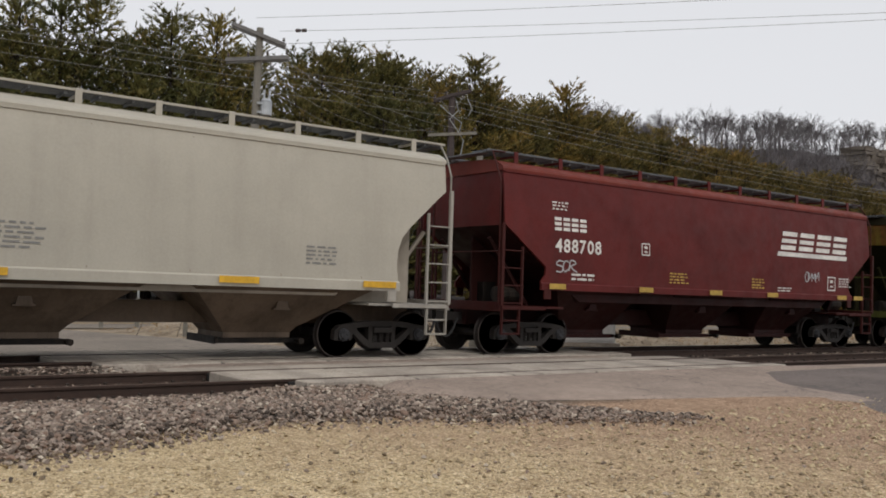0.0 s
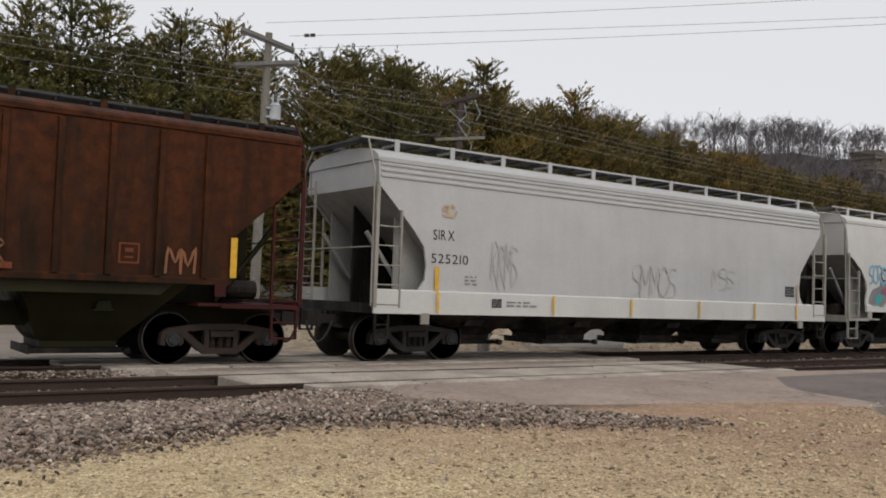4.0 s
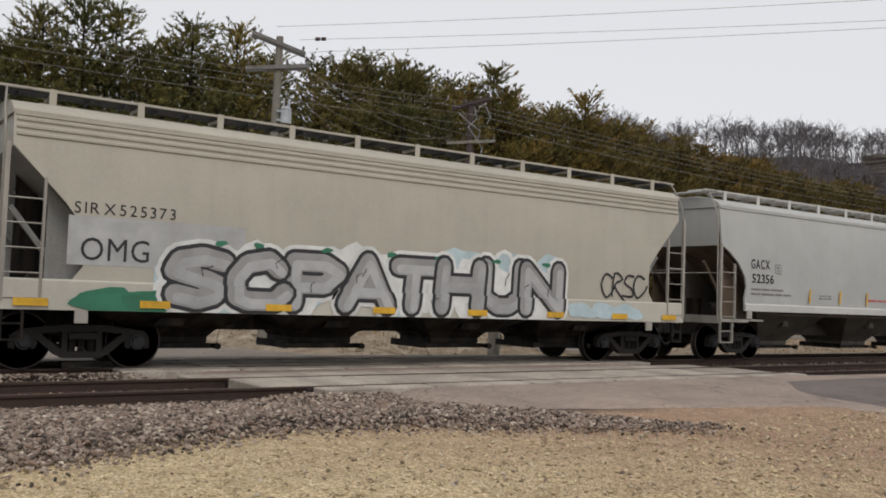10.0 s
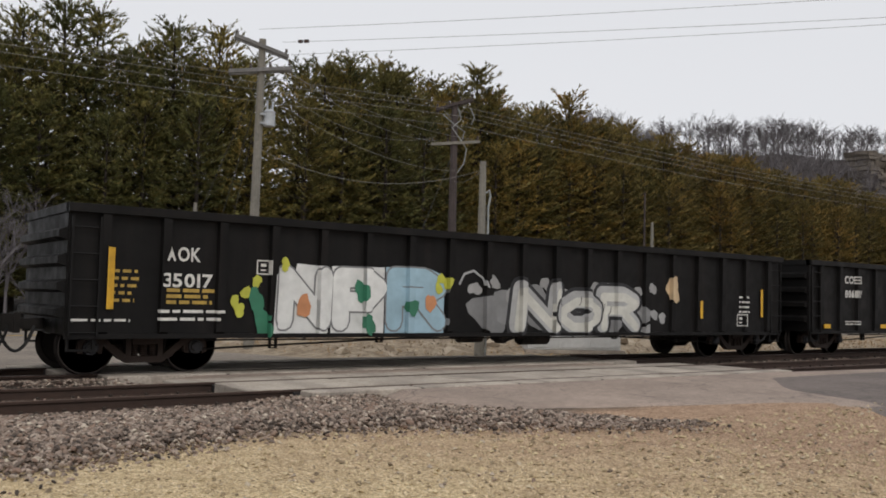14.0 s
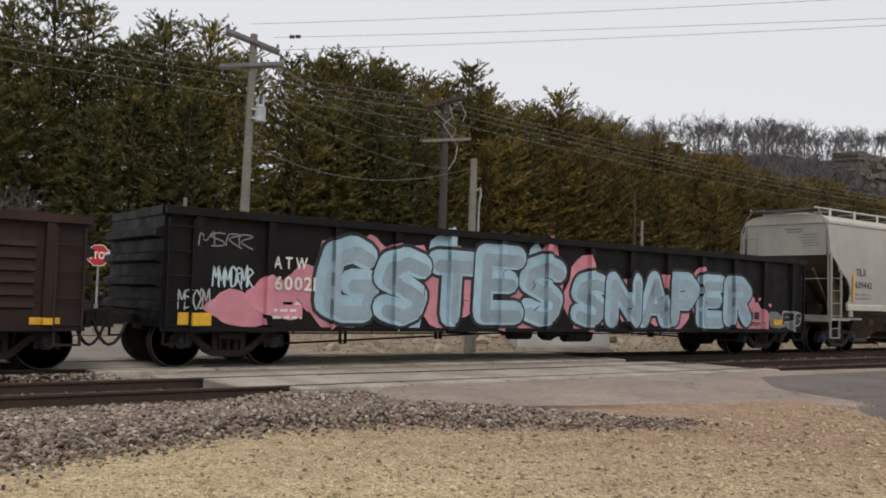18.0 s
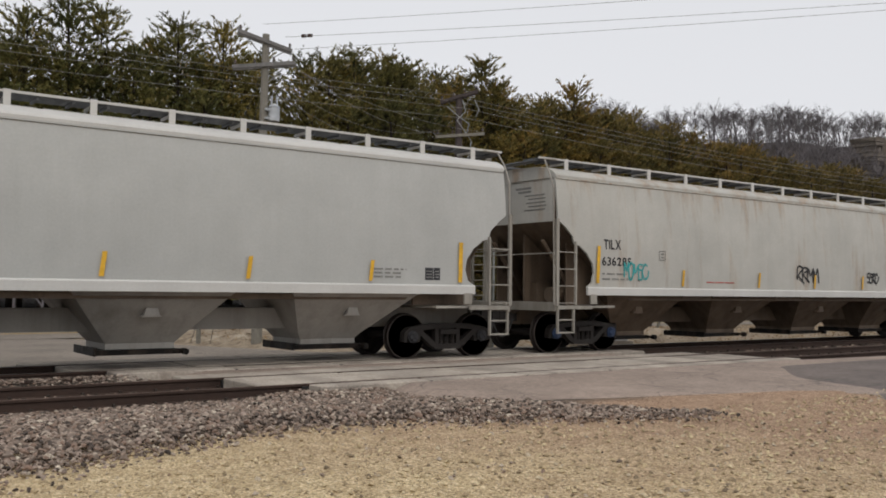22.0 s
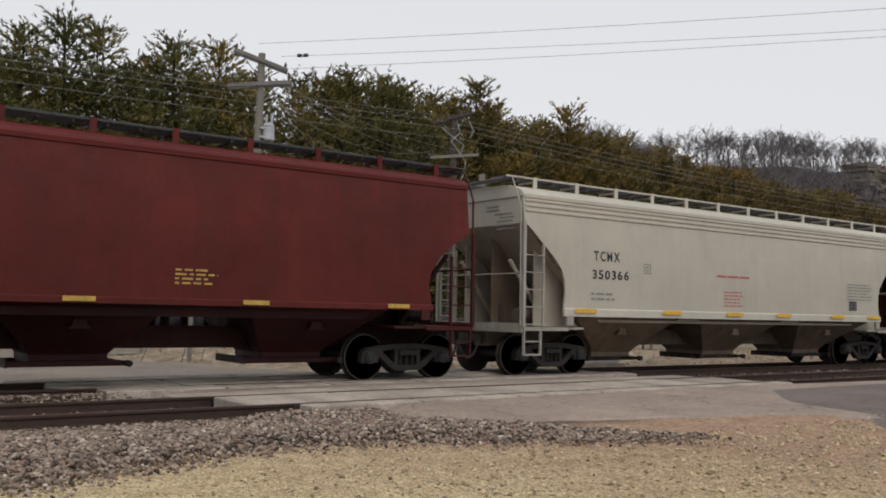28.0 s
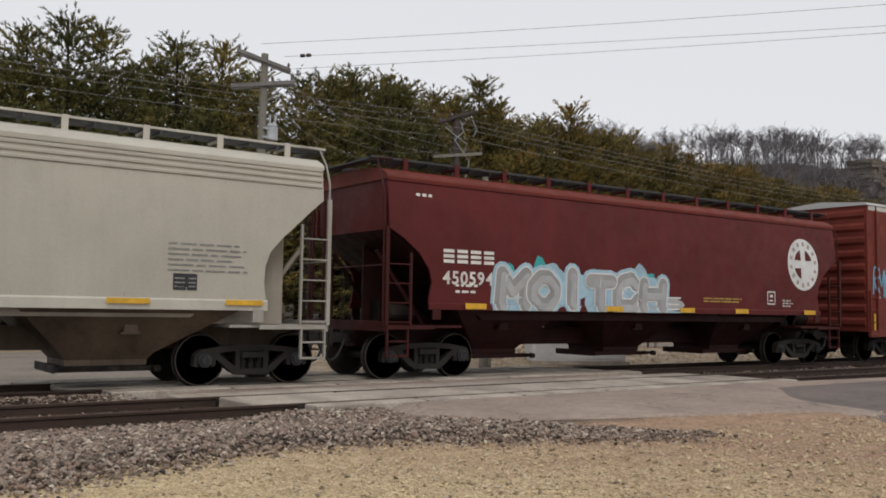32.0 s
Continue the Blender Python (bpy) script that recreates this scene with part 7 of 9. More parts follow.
    block_fit(c, 1.39, 2.79, 2.38, 2.66, 4, INK_WHITE); fit_text(c, "450594", 1.37, 2.69, 1.95, 2.21, INK_WHITE); small_print(c, 1.7, 1.9, 0.6, 2, INK_WHITE, 0.05, 0.13, seed=331); small_print(c, 0.75, 3.7, 0.5, 1, INK_WHITE, 0.06, seed=332); ring(c, 14.03, 2.86, 0.74, SPRAY["white"])
    graffiti(c, "MOITCH", 2.75, 1.40, 5.3, 0.94, "steel", "white", [("lightblue", 8, 0.62, 0.58), ("teal", 6, 0.32, 0.62)], 333, "silver", 0.06, 0.05, pen=0.34, line=0.03, halo="lightblue"); decal(c, "spray_cloud", [blob_poly(8.15, 1.62, 0.55, 0.22, random.Random(4))], SPRAY["primer"], 3); decal(c, "spray_marks", [bar_poly(7.75, 8.65, 1.62, 1.66), bar_poly(7.75, 8.6, 1.50, 1.53), bar_poly(7.7, 8.7, 1.78, 1.82)], SPRAY["white"], 4); decal(c, "spray_marks", [bar_poly(7.7, 8.7, 1.36, 1.47)], SPRAY["lightblue"], 4)
    stripes(c, (1.9, 6.0, 8.6, 10.8, 13.9), 1.44, 1.56, 0.55); small_print(c, 9.6, 1.8, 1.6, 2, YELLOW_DULL, seed=334); data_box(c, 12.3, 1.7, 0.36, INK_WHITE); small_print(c, 13.0, 1.8, 0.5, 3, INK_WHITE, seed=335)
    # 34 boxcar
    put(boxcar(598.66, 16.6))


def tank_paint(car):
    """Lettering that follows the round tank side."""
    r, zc = 1.44, 2.37

    def curved(polys, mat, name, lift=0.006):
        verts, faces = [], []
        cut = []
        for q in polys:
            lo, hi = min(p[1] for p in q), max(p[1] for p in q)
            m = max(1, int((hi - lo) / 0.08))
            for k in range(m):
                a, b = lo + (hi - lo) * k / m, lo + (hi - lo) * (k + 1) / m
                w = [(v, u) for u, v in q]
                if k:
                    w = clip_x(w, a, False)
                if k < m - 1 and len(w) > 2:
                    w = clip_x(w, b, True)
                if len(w) > 2:
                    cut.append([(v, u) for u, v in w])
        for n, q in enumerate(cut):
            faces.append(tuple(range(len(verts), len(verts) + len(q))))
            rr = r + lift + 0.0003 * (n % 9)
            for px, a in q:
                ang = a / r
                verts.append((px, -rr * math.cos(ang), zc + rr * math.sin(ang)))
        me = bpy.data.meshes.new(name)
        me.from_pydata(verts, [], faces)
        me.materials.append(mat)
        part(name, me, mat, car)

    for k in range(6):  # the brand word as plain blocks
        for a, b in ((0.24, 0.35), (0.40, 0.52), (0.57, 0.68)):
            curved([bar_poly(2.22 + 0.595 * k, 2.22 + 0.595 * k + 0.47, a, b)], INK_WHITE, "brand_block")
    curved(word_faces("PROX 43611", 2.33, -0.27, 0.20, "bold", 0.66, 0.2)[0], INK_WHITE, "lettering")
    rng = random.Random(3)
    curved([bar_poly(2.3 + 0.34 * k, 2.54 + 0.34 * k, -0.46 - 0.12 * j, -0.41 - 0.12 * j) for k in range(5) for j in range(2)], INK_GREY, "stencil")
    for x, a0, a1, w in ((1.62, -0.68, 0.16, 0.11), (4.08, -0.17, 0.17, 0.10), (7.32, -0.2, 0.13, 0.10), (9.46, -0.18, 0.11, 0.09), (12.05, -0.25, 0.15, 0.11), (15.15, -0.5, 0.25, 0.11)):
        curved([bar_poly(x, x + w, a0, (a0 + a1) / 2), bar_poly(x, x + w, (a0 + a1) / 2, a1)], YELLOW, "reflective_stripe")
    curved([bar_poly(9.42, 10.18, -0.64, -0.44)], YELLOW, "placard_strip")
    curved([bar_poly(13.75, 14.75, -0.22 + 0.10 * k, -0.15 + 0.10 * k) for k in range(5)], INK_WHITE, "stencil")
    curved([bar_poly(12.9, 13.35, -0.75, -0.70), bar_poly(12.9, 13.35, -0.5, -0.45), bar_poly(12.9, 12.95, -0.7, -0.5), bar_poly(13.3, 13.35, -0.7, -0.5)], INK_WHITE, "stencil_panel")
    curved([bar_poly(4.48, 4.52, -0.22, 0.03), bar_poly(4.74, 4.78, -0.22, 0.03), bar_poly(4.52, 4.74, -0.01, 0.03), bar_poly(4.52, 4.74, -0.22, -0.18)], INK_WHITE, "stencil_panel")


build_train()

# ---------------------------------------------------------------- the ground
TRACK2 = -3.58  # middle of the near track


def road_left(y):
    return 6.2 - 0.47 * (y + 4.9)


def road_right(y):
    return 17.6 - 0.47 * (y + 4.3)


def smooth(a, b, v):
    t = min(1.0, max(0.0, (v - a) / (b - a)))
    return t * t * (3 - 2 * t)


def on_road(x, y):
    """1 on the crossing road and its apron, 0 off it."""
    left = smooth(road_left(y) - 0.25, road_left(y) + 0.25, x)
    right = 1 - smooth(road_right(y) - 0.3, road_right(y) + 0.5, x)
    return left * right


def ridge(x):
    """Height of the wooded bluff's crest along the valley."""
    return 46.0 + 0.105 * (min(x, 420) - 200) + 1.0 * math.sin(x * 0.05) + 0.7 * math.sin(x * 0.13)


def height(x, y):
    """Ground level: flat yard, track bed, lower land beyond the line, a bluff far behind."""
    near = -0.10 - 0.004 * max(0, -y - 9)
    bed, beyond = -0.17, -0.36
    z = near
    if y > -7.2:
        z = near + (bed - near) * smooth(-7.2, -5.4, y)
    if y > 1.9:
        z = bed + (beyond - bed) * smooth(1.9, 4.0, y)
    if 4.5 < y < 16 and x > road_right(y):
        z += (0.42 + 0.10 * math.sin(0.9 * x + 0.6 * y) + 0.07 * math.sin(2.3 * x - 1.7 * y)) * smooth(0.1, 1.6, x - road_right(y)) * smooth(5.0, 8.5, y) * (1 - smooth(13.6, 15.6, y)) * (1 - smooth(26, 34, x))
    if y > 24:
        z += 1.2 * smooth(24, 40, y)
    if y > 60:
        z += ridge(x) * (0.80 * smooth(62, 165, y) + 0.20 * smooth(150, 185, y)) * smooth(20, 160, x)
    return z


def road_z(x, y):
    """The crossing road's surface: level with the rails, running down on both sides."""
    a = -0.022 + (-0.085 + 0.022) * smooth(-5.2, -8.6, y)
    return a + (-0.335 + 0.022) * smooth(1.6, 4.8, y)


def grid_sheet(name, xs, ys, mat, zf, label, kind="structure"):
    verts = [(x, y, zf(x, y)) for y in ys for x in xs]
    n = len(xs)
    faces = [(j * n + i, j * n + i + 1, (j + 1) * n + i + 1, (j + 1) * n + i) for j in range(len(ys) - 1) for i in range(n - 1)]
    me = bpy.data.meshes.new(name)
    me.from_pydata(verts, [], faces)
    me.materials.append(mat)
    me.polygons.foreach_set("use_smooth", [True] * len(me.polygons))
    ob = new(name, me)
    return tagged(ob, label, name, kind=kind)


def ground_material():
    """Yellow gravel, browner towards the road, grey ballast by the rails, dry grass and wooded slope beyond."""
    m, nt, b = nodes_of("yard_ground")
    tc = nt.nodes.new("ShaderNodeTexCoord")
    sep = nt.nodes.new("ShaderNodeSeparateXYZ")
    nt.links.new(tc.outputs["Object"], sep.inputs[0])
    X, Y = sep.outputs["X"], sep.outputs["Y"]
    v = tc.outputs["Object"]
    vor = nt.nodes.new("ShaderNodeTexVoronoi")
    vor.inputs["Scale"].default_value = 42.0
    nt.links.new(v, vor.inputs["Vector"])
    grain = noise_tex(nt, v, 60.0, 5, 0.7)
    patch = noise_tex(nt, v, 0.9, 5, 0.6)
    gravel = ramp(nt, vor.outputs["Color"], [(0.06, (0.26, 0.195, 0.11)), (0.3, (0.53, 0.415, 0.245)), (0.6, (0.66, 0.525, 0.315)), (0.95, (0.82, 0.70, 0.48))])
    brown = ramp(nt, vor.outputs["Color"], [(0.06, (0.16, 0.10, 0.068)), (0.3, (0.34, 0.222, 0.148)), (0.6, (0.43, 0.295, 0.20)), (0.95, (0.62, 0.46, 0.33))])
    k = math_node(nt, "ADD", math_node(nt, "SUBTRACT", math_node(nt, "MULTIPLY", X, 0.30), math_node(nt, "MULTIPLY", Y, -0.16)), math_node(nt, "MULTIPLY", patch, 1.6))
    col = mix(nt, ramp(nt, math_node(nt, "MULTIPLY", math_node(nt, "ADD", k, 0.32), 0.4), [(0.2, (0.12, 0.12, 0.12)), (0.85, (1, 1, 1))]), gravel, brown)
    # ballast tone close to the tracks, darkened for the shade between loose stones
    yb = math_node(nt, "ADD", Y, math_node(nt, "MULTIPLY", patch, 0.8))
    bal = ramp(nt, vor.outputs["Color"], [(0.1, (0.045, 0.037, 0.031)), (0.5, (0.09, 0.076, 0.064)), (0.9, (0.16, 0.137, 0.117))])
    near = ramp(nt, math_node(nt, "MULTIPLY", math_node(nt, "ADD", yb, 7.7), 1.0), [(0.3, (0, 0, 0)), (0.9, (1, 1, 1))])
    col = mix(nt, near, col, bal)
    # dry grass beyond
    gr = ramp(nt, noise_tex(nt, v, 1.6, 6, 0.7), [(0.3, (0.20, 0.155, 0.110)), (0.5, (0.32, 0.26, 0.19)), (0.7, (0.44, 0.375, 0.29))])
    far = ramp(nt, math_node(nt, "MULTIPLY", math_node(nt, "SUBTRACT", yb, 2.4), 0.8), [(0.1, (0, 0, 0)), (0.9, (1, 1, 1))])
    col = mix(nt, far, col, gr)
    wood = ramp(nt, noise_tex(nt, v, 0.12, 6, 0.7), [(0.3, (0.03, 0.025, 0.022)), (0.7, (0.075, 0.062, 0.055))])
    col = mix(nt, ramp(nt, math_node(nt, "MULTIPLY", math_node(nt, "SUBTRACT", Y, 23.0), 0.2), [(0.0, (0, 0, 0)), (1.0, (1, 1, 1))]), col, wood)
    col = mix(nt, 0.8, col, mix(nt, 1.0, col, ramp(nt, grain, [(0.3, (0.38, 0.37, 0.36)), (0.7, (1.62, 1.6, 1.58))]), "MULTIPLY"))
    col = mix(nt, 0.5, col, mix(nt, 1.0, col, ramp(nt, noise_tex(nt, v, 3.2, 5, 0.7), [(0.35, (0.72, 0.68, 0.66)), (0.65, (1.25, 1.27, 1.28))]), "MULTIPLY"))
    nt.links.new(col, b.inputs["Base Color"])
    b.inputs["Roughness"].default_value = 0.95
    b.inputs["Specular IOR Level"].default_value = 0.15
    bump(nt, b, vor.outputs["Distance"], 0.9, 0.03)
    return m


def asphalt_material(name, tone):
    m, nt, b = nodes_of(name)
    v = coords(nt, random_shift=False)
    g = noise_tex(nt, v, 70.0, 4, 0.7)
    p = noise_tex(nt, v, 0.55, 6, 0.65)
    col = ramp(nt, p, [(0.3, tuple(c * 0.78 for c in tone)), (0.7, tuple(c * 1.2 for c in tone))])
    col = mix(nt, 0.7, col, mix(nt, 1.0, col, ramp(nt, g, [(0.3, (0.40, 0.40, 0.40)), (0.7, (1.62, 1.62, 1.62))]), "MULTIPLY"))
    blot = noise_tex(nt, v, 9.0, 5, 0.75)
    col = mix(nt, 0.5, col, mix(nt, 1.0, col, ramp(nt, blot, [(0.35, (0.62, 0.62, 0.62)), (0.65, (1.38, 1.38, 1.38))]), "MULTIPLY"))
    vor = nt.nodes.new("ShaderNodeTexVoronoi")
    vor.feature = "DISTANCE_TO_EDGE"
    vor.inputs["Scale"].default_value = 0.55
    warp = nt.nodes.new("ShaderNodeVectorMath")
    warp.operation = "ADD"
    nt.links.new(v, warp.inputs[0])
    nn = nt.nodes.new("ShaderNodeTexNoise")
    nn.inputs["Scale"].default_value = 1.4
    nt.links.new(v, nn.inputs["Vector"])
    nt.links.new(nn.outputs["Color"], warp.inputs[1])
    nt.links.new(warp.outputs[0], vor.inputs["Vector"])
    crack = ramp(nt, vor.outputs["Distance"], [(0.0, (1, 1, 1)), (0.012, (0, 0, 0))])
    col = mix(nt, math_node(nt, "MULTIPLY", crack, 0.6), col, (0.05, 0.045, 0.04))
    nt.links.new(col, b.inputs["Base Color"])
    b.inputs["Roughness"].default_value = 0.9
    bump(nt, b, g, 0.35, 0.01)
    return m


GROUND = ground_material()
ASPHALT = asphalt_material("worn_asphalt", (0.275, 0.212, 0.172))
ASPHALT_DARK = asphalt_material("dark_asphalt_patch", (0.135, 0.108, 0.095))
HIGHWAY = asphalt_material("highway_asphalt", (0.205, 0.172, 0.14))


def spread(a, b, n):
    return [a + (b - a) * k / n for k in range(n + 1)]


xs = [-4000, -1500, -500, -200, -90] + spread(-60, -6, 27)[:-1] + spread(-6, 24, 120)[:-1] + spread(24, 60, 48)[:-1] + spread(60, 600, 60)[:-1] + [600, 1200, 4000]
ys = [-4000, -1000, -200, -60] + spread(-40, -18, 11)[:-1] + spread(-18, 6, 120)[:-1] + spread(6, 30, 32)[:-1] + spread(30, 240, 50)[:-1] + [240, 320, 600, 4000]
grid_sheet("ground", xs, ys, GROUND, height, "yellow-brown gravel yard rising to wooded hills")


def strip(name, left, right, y0, y1, n, m, mat, lift, label, level=None):
    verts, faces = [], []
    for j in range(n + 1):
        y = y0 + (y1 - y0) * j / n
        a, b = left(y), right(y)
        for i in range(m + 1):
            x = a + (b - a) * i / m
            edge = min(1.0, min(i, m - i) / 1.5)
            verts.append((x, y, level(x, y) * edge + (height(x, y) - 0.03) * (1 - edge) if level else height(x, y) + lift * edge - 0.03 * (1 - edge)))
    for j in range(n):
        for i in range(m):
            k = j * (m + 1) + i
            faces.append((k, k + 1, k + m + 2, k + m + 1))
    me = bpy.data.meshes.new(name)
    me.from_pydata(verts, [], faces)
    me.materials.append(mat)
    me.polygons.foreach_set("use_smooth", [True] * len(me.polygons))
    return tagged(new(name, me), label, "road", kind="structure")


def apron_left(y):
    """Ragged left edge of the asphalt in front of the crossing."""
    base = 7.3 if y > -6.4 else 7.3 + 2.6 * smooth(-6.4, -8.6, y) ** 1.2 * 2.2
    return base + 0.10 * math.sin(y * 5.1) + 0.06 * math.sin(y * 13.0)


strip("road", apron_left, lambda y: road_right(y) + (9.0 if y < -5.6 else 9.0 * smooth(-4.7, -5.6, y)), -9.4, TRACK2 - 1.205, 46, 46, ASPHALT, 0.024, "worn grey asphalt apron in front of the rail crossing", road_z)
strip("road", lambda y: 13.6 + 0.3 * math.sin(y * 2.0) + 0.5 * (y + 7), lambda y: 40.0, -10.2, -5.8, 26, 30, ASPHALT_DARK, 0.036, "darker asphalt patch beside the crossing", lambda x, y: max(road_z(x, y), height(x, y)) + 0.016)
strip("road", lambda y: road_left(y), lambda y: road_right(y), 1.42, 16.2, 50, 20, HIGHWAY, 0.026, "grey side road leading away beyond the rails", road_z)
strip("road", lambda y: -140.0, lambda y: 220.0, 15.9, 23.2, 14, 70, HIGHWAY, 0.034, "grey two-lane highway along the foot of the trees")
bm = bmesh.new()
for k in range(40):
    x = -60 + 5.0 * k
    for yy in (19.45, 19.65):
        quad_box(bm, x, x + 5.0, yy - 0.05, yy + 0.05, height(x, yy) + 0.036, height(x, yy) + 0.041)
tagged(new("road_marking", finish("road_marking", bm, YELLOW_DULL)), "yellow double centre line on the highway", "marking", kind="structure")


# ---------------------------------------------------------------- rails, ties, crossing panels
def rail_mesh(bm, x0, x1, y):
    prism_x(bm, [(y - 0.068, -0.172), (y + 0.068, -0.172), (y + 0.066, -0.158), (y + 0.012, -0.14), (y + 0.010, -0.05), (y + 0.036, -0.036), (y + 0.036, -0.004), (y - 0.036, -0.004), (y - 0.036, -0.036), (y - 0.010, -0.05), (y - 0.012, -0.14), (y - 0.066, -0.158)], x0, x1)


def track(yc, label):
    t = thing("railway_track", 0, yc, 0, label, "railway track", kind="structure")
    for s in (-0.75, 0.75):
        bm = bmesh.new()
        rail_mesh(bm, -300, 900, s)
        rl = part("rail", bm, RAIL, t)
        bm = bmesh.new()
        prism_x(bm, [(s - 0.034, -0.004), (s + 0.034, -0.004), (s + 0.026, 0.0), (s - 0.026, 0.0)], -300, 900)
        part("rail_head", bm, RAIL_TOP if yc == 0 else RAIL_RUSTY, rl, "worn running surface")
    return t


near_track = track(TRACK2, "rusty near railway track with worn rail heads")
main_track = track(0.0, "main railway track under the train")


def tie_mesh(bm):
    quad_box(bm, -0.115, 0.115, -1.30, 1.30, -0.33, -0.172)
    for s in (-0.75, 0.75):
        quad_box(bm, -0.09, 0.09, s - 0.17, s + 0.17, -0.172, -0.160)
        for d in (-0.085, 0.085):
            quad_box(bm, -0.06, -0.02, s + d - 0.022, s + d + 0.022, -0.165, -0.118)
        quad_box(bm, 0.13, 0.17, s - 0.095, s + 0.095, -0.20, -0.145)


tie = stored("tie", tie_mesh, "tie", TIE)
for t, spans in ((near_track, ((-9, 5.6), (17.9, 48))), (main_track, ((-9, 3.6), (16.4, 52)))):
    for a, b in spans:
        x = a
        while x < b:
            o = part("tie", tie, TIE, t)
            o.location = (x + random.uniform(-0.02, 0.02), random.uniform(-0.04, 0.04), 0)
            o.rotation_euler = (0, 0, random.uniform(-0.02, 0.02))
            x += 0.50


def panel_row(y0, y1, x_left, x_right, thick=0.16, n=6):
    row = thing("crossing_panels", 0, 0, 0, "pale concrete crossing panels between the rails, joints open", "crossing panels", kind="structure")
    length = (x_right - x_left) / n
    for k in range(n):
        a, b = x_left + length * k + 0.03, x_left + length * (k + 1) - 0.03
        bm = bmesh.new()
        dz = random.uniform(-0.006, 0.006)
        top = -0.002 + dz
        v = []
        for z, i0 in ((-thick, 0.0), (top - 0.015, 0.0), (top, 0.015)):
            v.append([bm.verts.new(p) for p in ((a + i0, y0 + i0, z), (b - i0, y0 + i0, z), (b - i0, y1 - i0, z), (a + i0, y1 - i0, z))])
        for r0, r1 in zip(v, v[1:]):
            for i in range(4):
                j = (i + 1) % 4
                bm.faces.new((r0[i], r0[j], r1[j], r1[i]))
        bm.faces.new(v[-1])
        part("panel", bm, CONCRETE, row)
        # dark filler added in place of the shade inside the open joint
        if k:
            bm = bmesh.new()
            quad_box(bm, a - 0.059, a - 0.001, y0 + 0.01, y1 - 0.01, -0.15, -0.016)
            part("joint_seal", bm, RUBBER, row)
    return row


panel_row(TRACK2 - 1.20, TRACK2 - 0.825, 6.25, 18.2)
panel_row(TRACK2 - 0.62, TRACK2 + 0.62, 5.50, 17.8)
panel_row(TRACK2 + 0.825, TRACK2 + 1.42, 4.95, 17.4)
panel_row(-1.42, -0.825, 4.30, 16.9)
panel_row(-0.62, 0.62, 3.80, 16.5)
panel_row(0.825, 1.42, 3.30, 16.0)
# dark filler strips added in the flangeway gaps
for yc, ends_at in ((TRACK2, (6.17, 5.52, 17.7)), (0.0, (4.32, 3.82, 16.4))):
    for s in (-0.75, 0.75):
        x0, x1 = ends_at[0 if s < 0 else 1], ends_at[2]
        for d0, d1 in ((-0.13, -0.037), (0.037, 0.075)):
            bm = bmesh.new()
            a, b = sorted((yc + s + math.copysign(d0, d0 * s), yc + s + math.copysign(d1, d1 * s)))
            quad_box(bm, x0, x1, a, b, -0.15, -0.035)
            tagged(new("flangeway_strip", finish("flangeway_strip", bm, RUBBER)), "dark filler strip in the flangeway beside a crossing rail", "strip", kind="structure")
strip("road", lambda y: road_left(y) + 0.3, lambda y: road_right(y), TRACK2 + 1.43, -1.43, 6, 24, ASPHALT, 0.028, "asphalt between the two tracks of the crossing", road_z)


# ---------------------------------------------------------------- ballast and gravel stones
def rock_template(rng):
    bm = bmesh.new()
    bmesh.ops.create_icosphere(bm, subdivisions=1, radius=1.0)
    vs = []
    for v in bm.verts:
        k = rng.uniform(0.50, 1.35)
        vs.append((v.co.x * k * 1.15, v.co.y * k * rng.uniform(0.7, 1.0), v.co.z * k * 0.62))
    fs = [tuple(x.index for x in f.verts) for f in bm.faces]
    bm.free()
    return np.array(vs), fs


ROCKS = [rock_template(random.Random(k)) for k in range(6)]
PEBBLES = []
for k in range(5):
    rr = random.Random(100 + k)
    PEBBLES.append((np.array([(rr.uniform(0.7, 1.2), 0, 0), (0, rr.uniform(0.6, 1), 0), (-rr.uniform(0.7, 1.2), 0, 0), (0, -rr.uniform(0.6, 1), 0), (0.1, 0, rr.uniform(0.5, 0.9)), (0, 0, -0.4)]), [(0, 1, 4), (1, 2, 4), (2, 3, 4), (3, 0, 4), (1, 0, 5), (2, 1, 5), (3, 2, 5), (0, 3, 5)]))


def scatter(name, places, shapes, mat, label, category, rng):
    verts, faces, at = [], [], 0
    for x, y, z, s in places:
        vs, fs = rng.choice(shapes)
        a = rng.uniform(0, math.tau)
        ca, sa, tilt = math.cos(a), math.sin(a), rng.uniform(-0.5, 0.5)
        w = vs * s
        px = w[:, 0] * ca - w[:, 1] * sa
        py = w[:, 0] * sa + w[:, 1] * ca
        pz = w[:, 2] + tilt * w[:, 0]
        verts.append(np.stack([px + x, py + y, pz + z], 1))
        faces += [(f[0] + at, f[1] + at, f[2] + at) for f in fs]
        at += len(vs)
    me = bpy.data.meshes.new(name)
    me.from_pydata(np.concatenate(verts).tolist(), [], faces)
    me.materials.append(mat)
    return tagged(new(name, me), label, category, kind="stuff")


BALLAST = stones_mat("ballast_stone", [(0.0, (0.036, 0.027, 0.021)), (0.2, (0.118, 0.088, 0.069)), (0.45, (0.225, 0.174, 0.138)), (0.62, (0.205, 0.134, 0.098)), (0.8, (0.345, 0.282, 0.226)), (0.92, (0.28, 0.210, 0.172)), (1.0, (0.52, 0.45, 0.355))])
PEBBLE = stones_mat("gravel_stone", [(0.0, (0.17, 0.125, 0.08)), (0.3, (0.36, 0.275, 0.16)), (0.6, (0.47, 0.37, 0.22)), (0.85, (0.54, 0.44, 0.28)), (1.0, (0.36, 0.30, 0.24))])


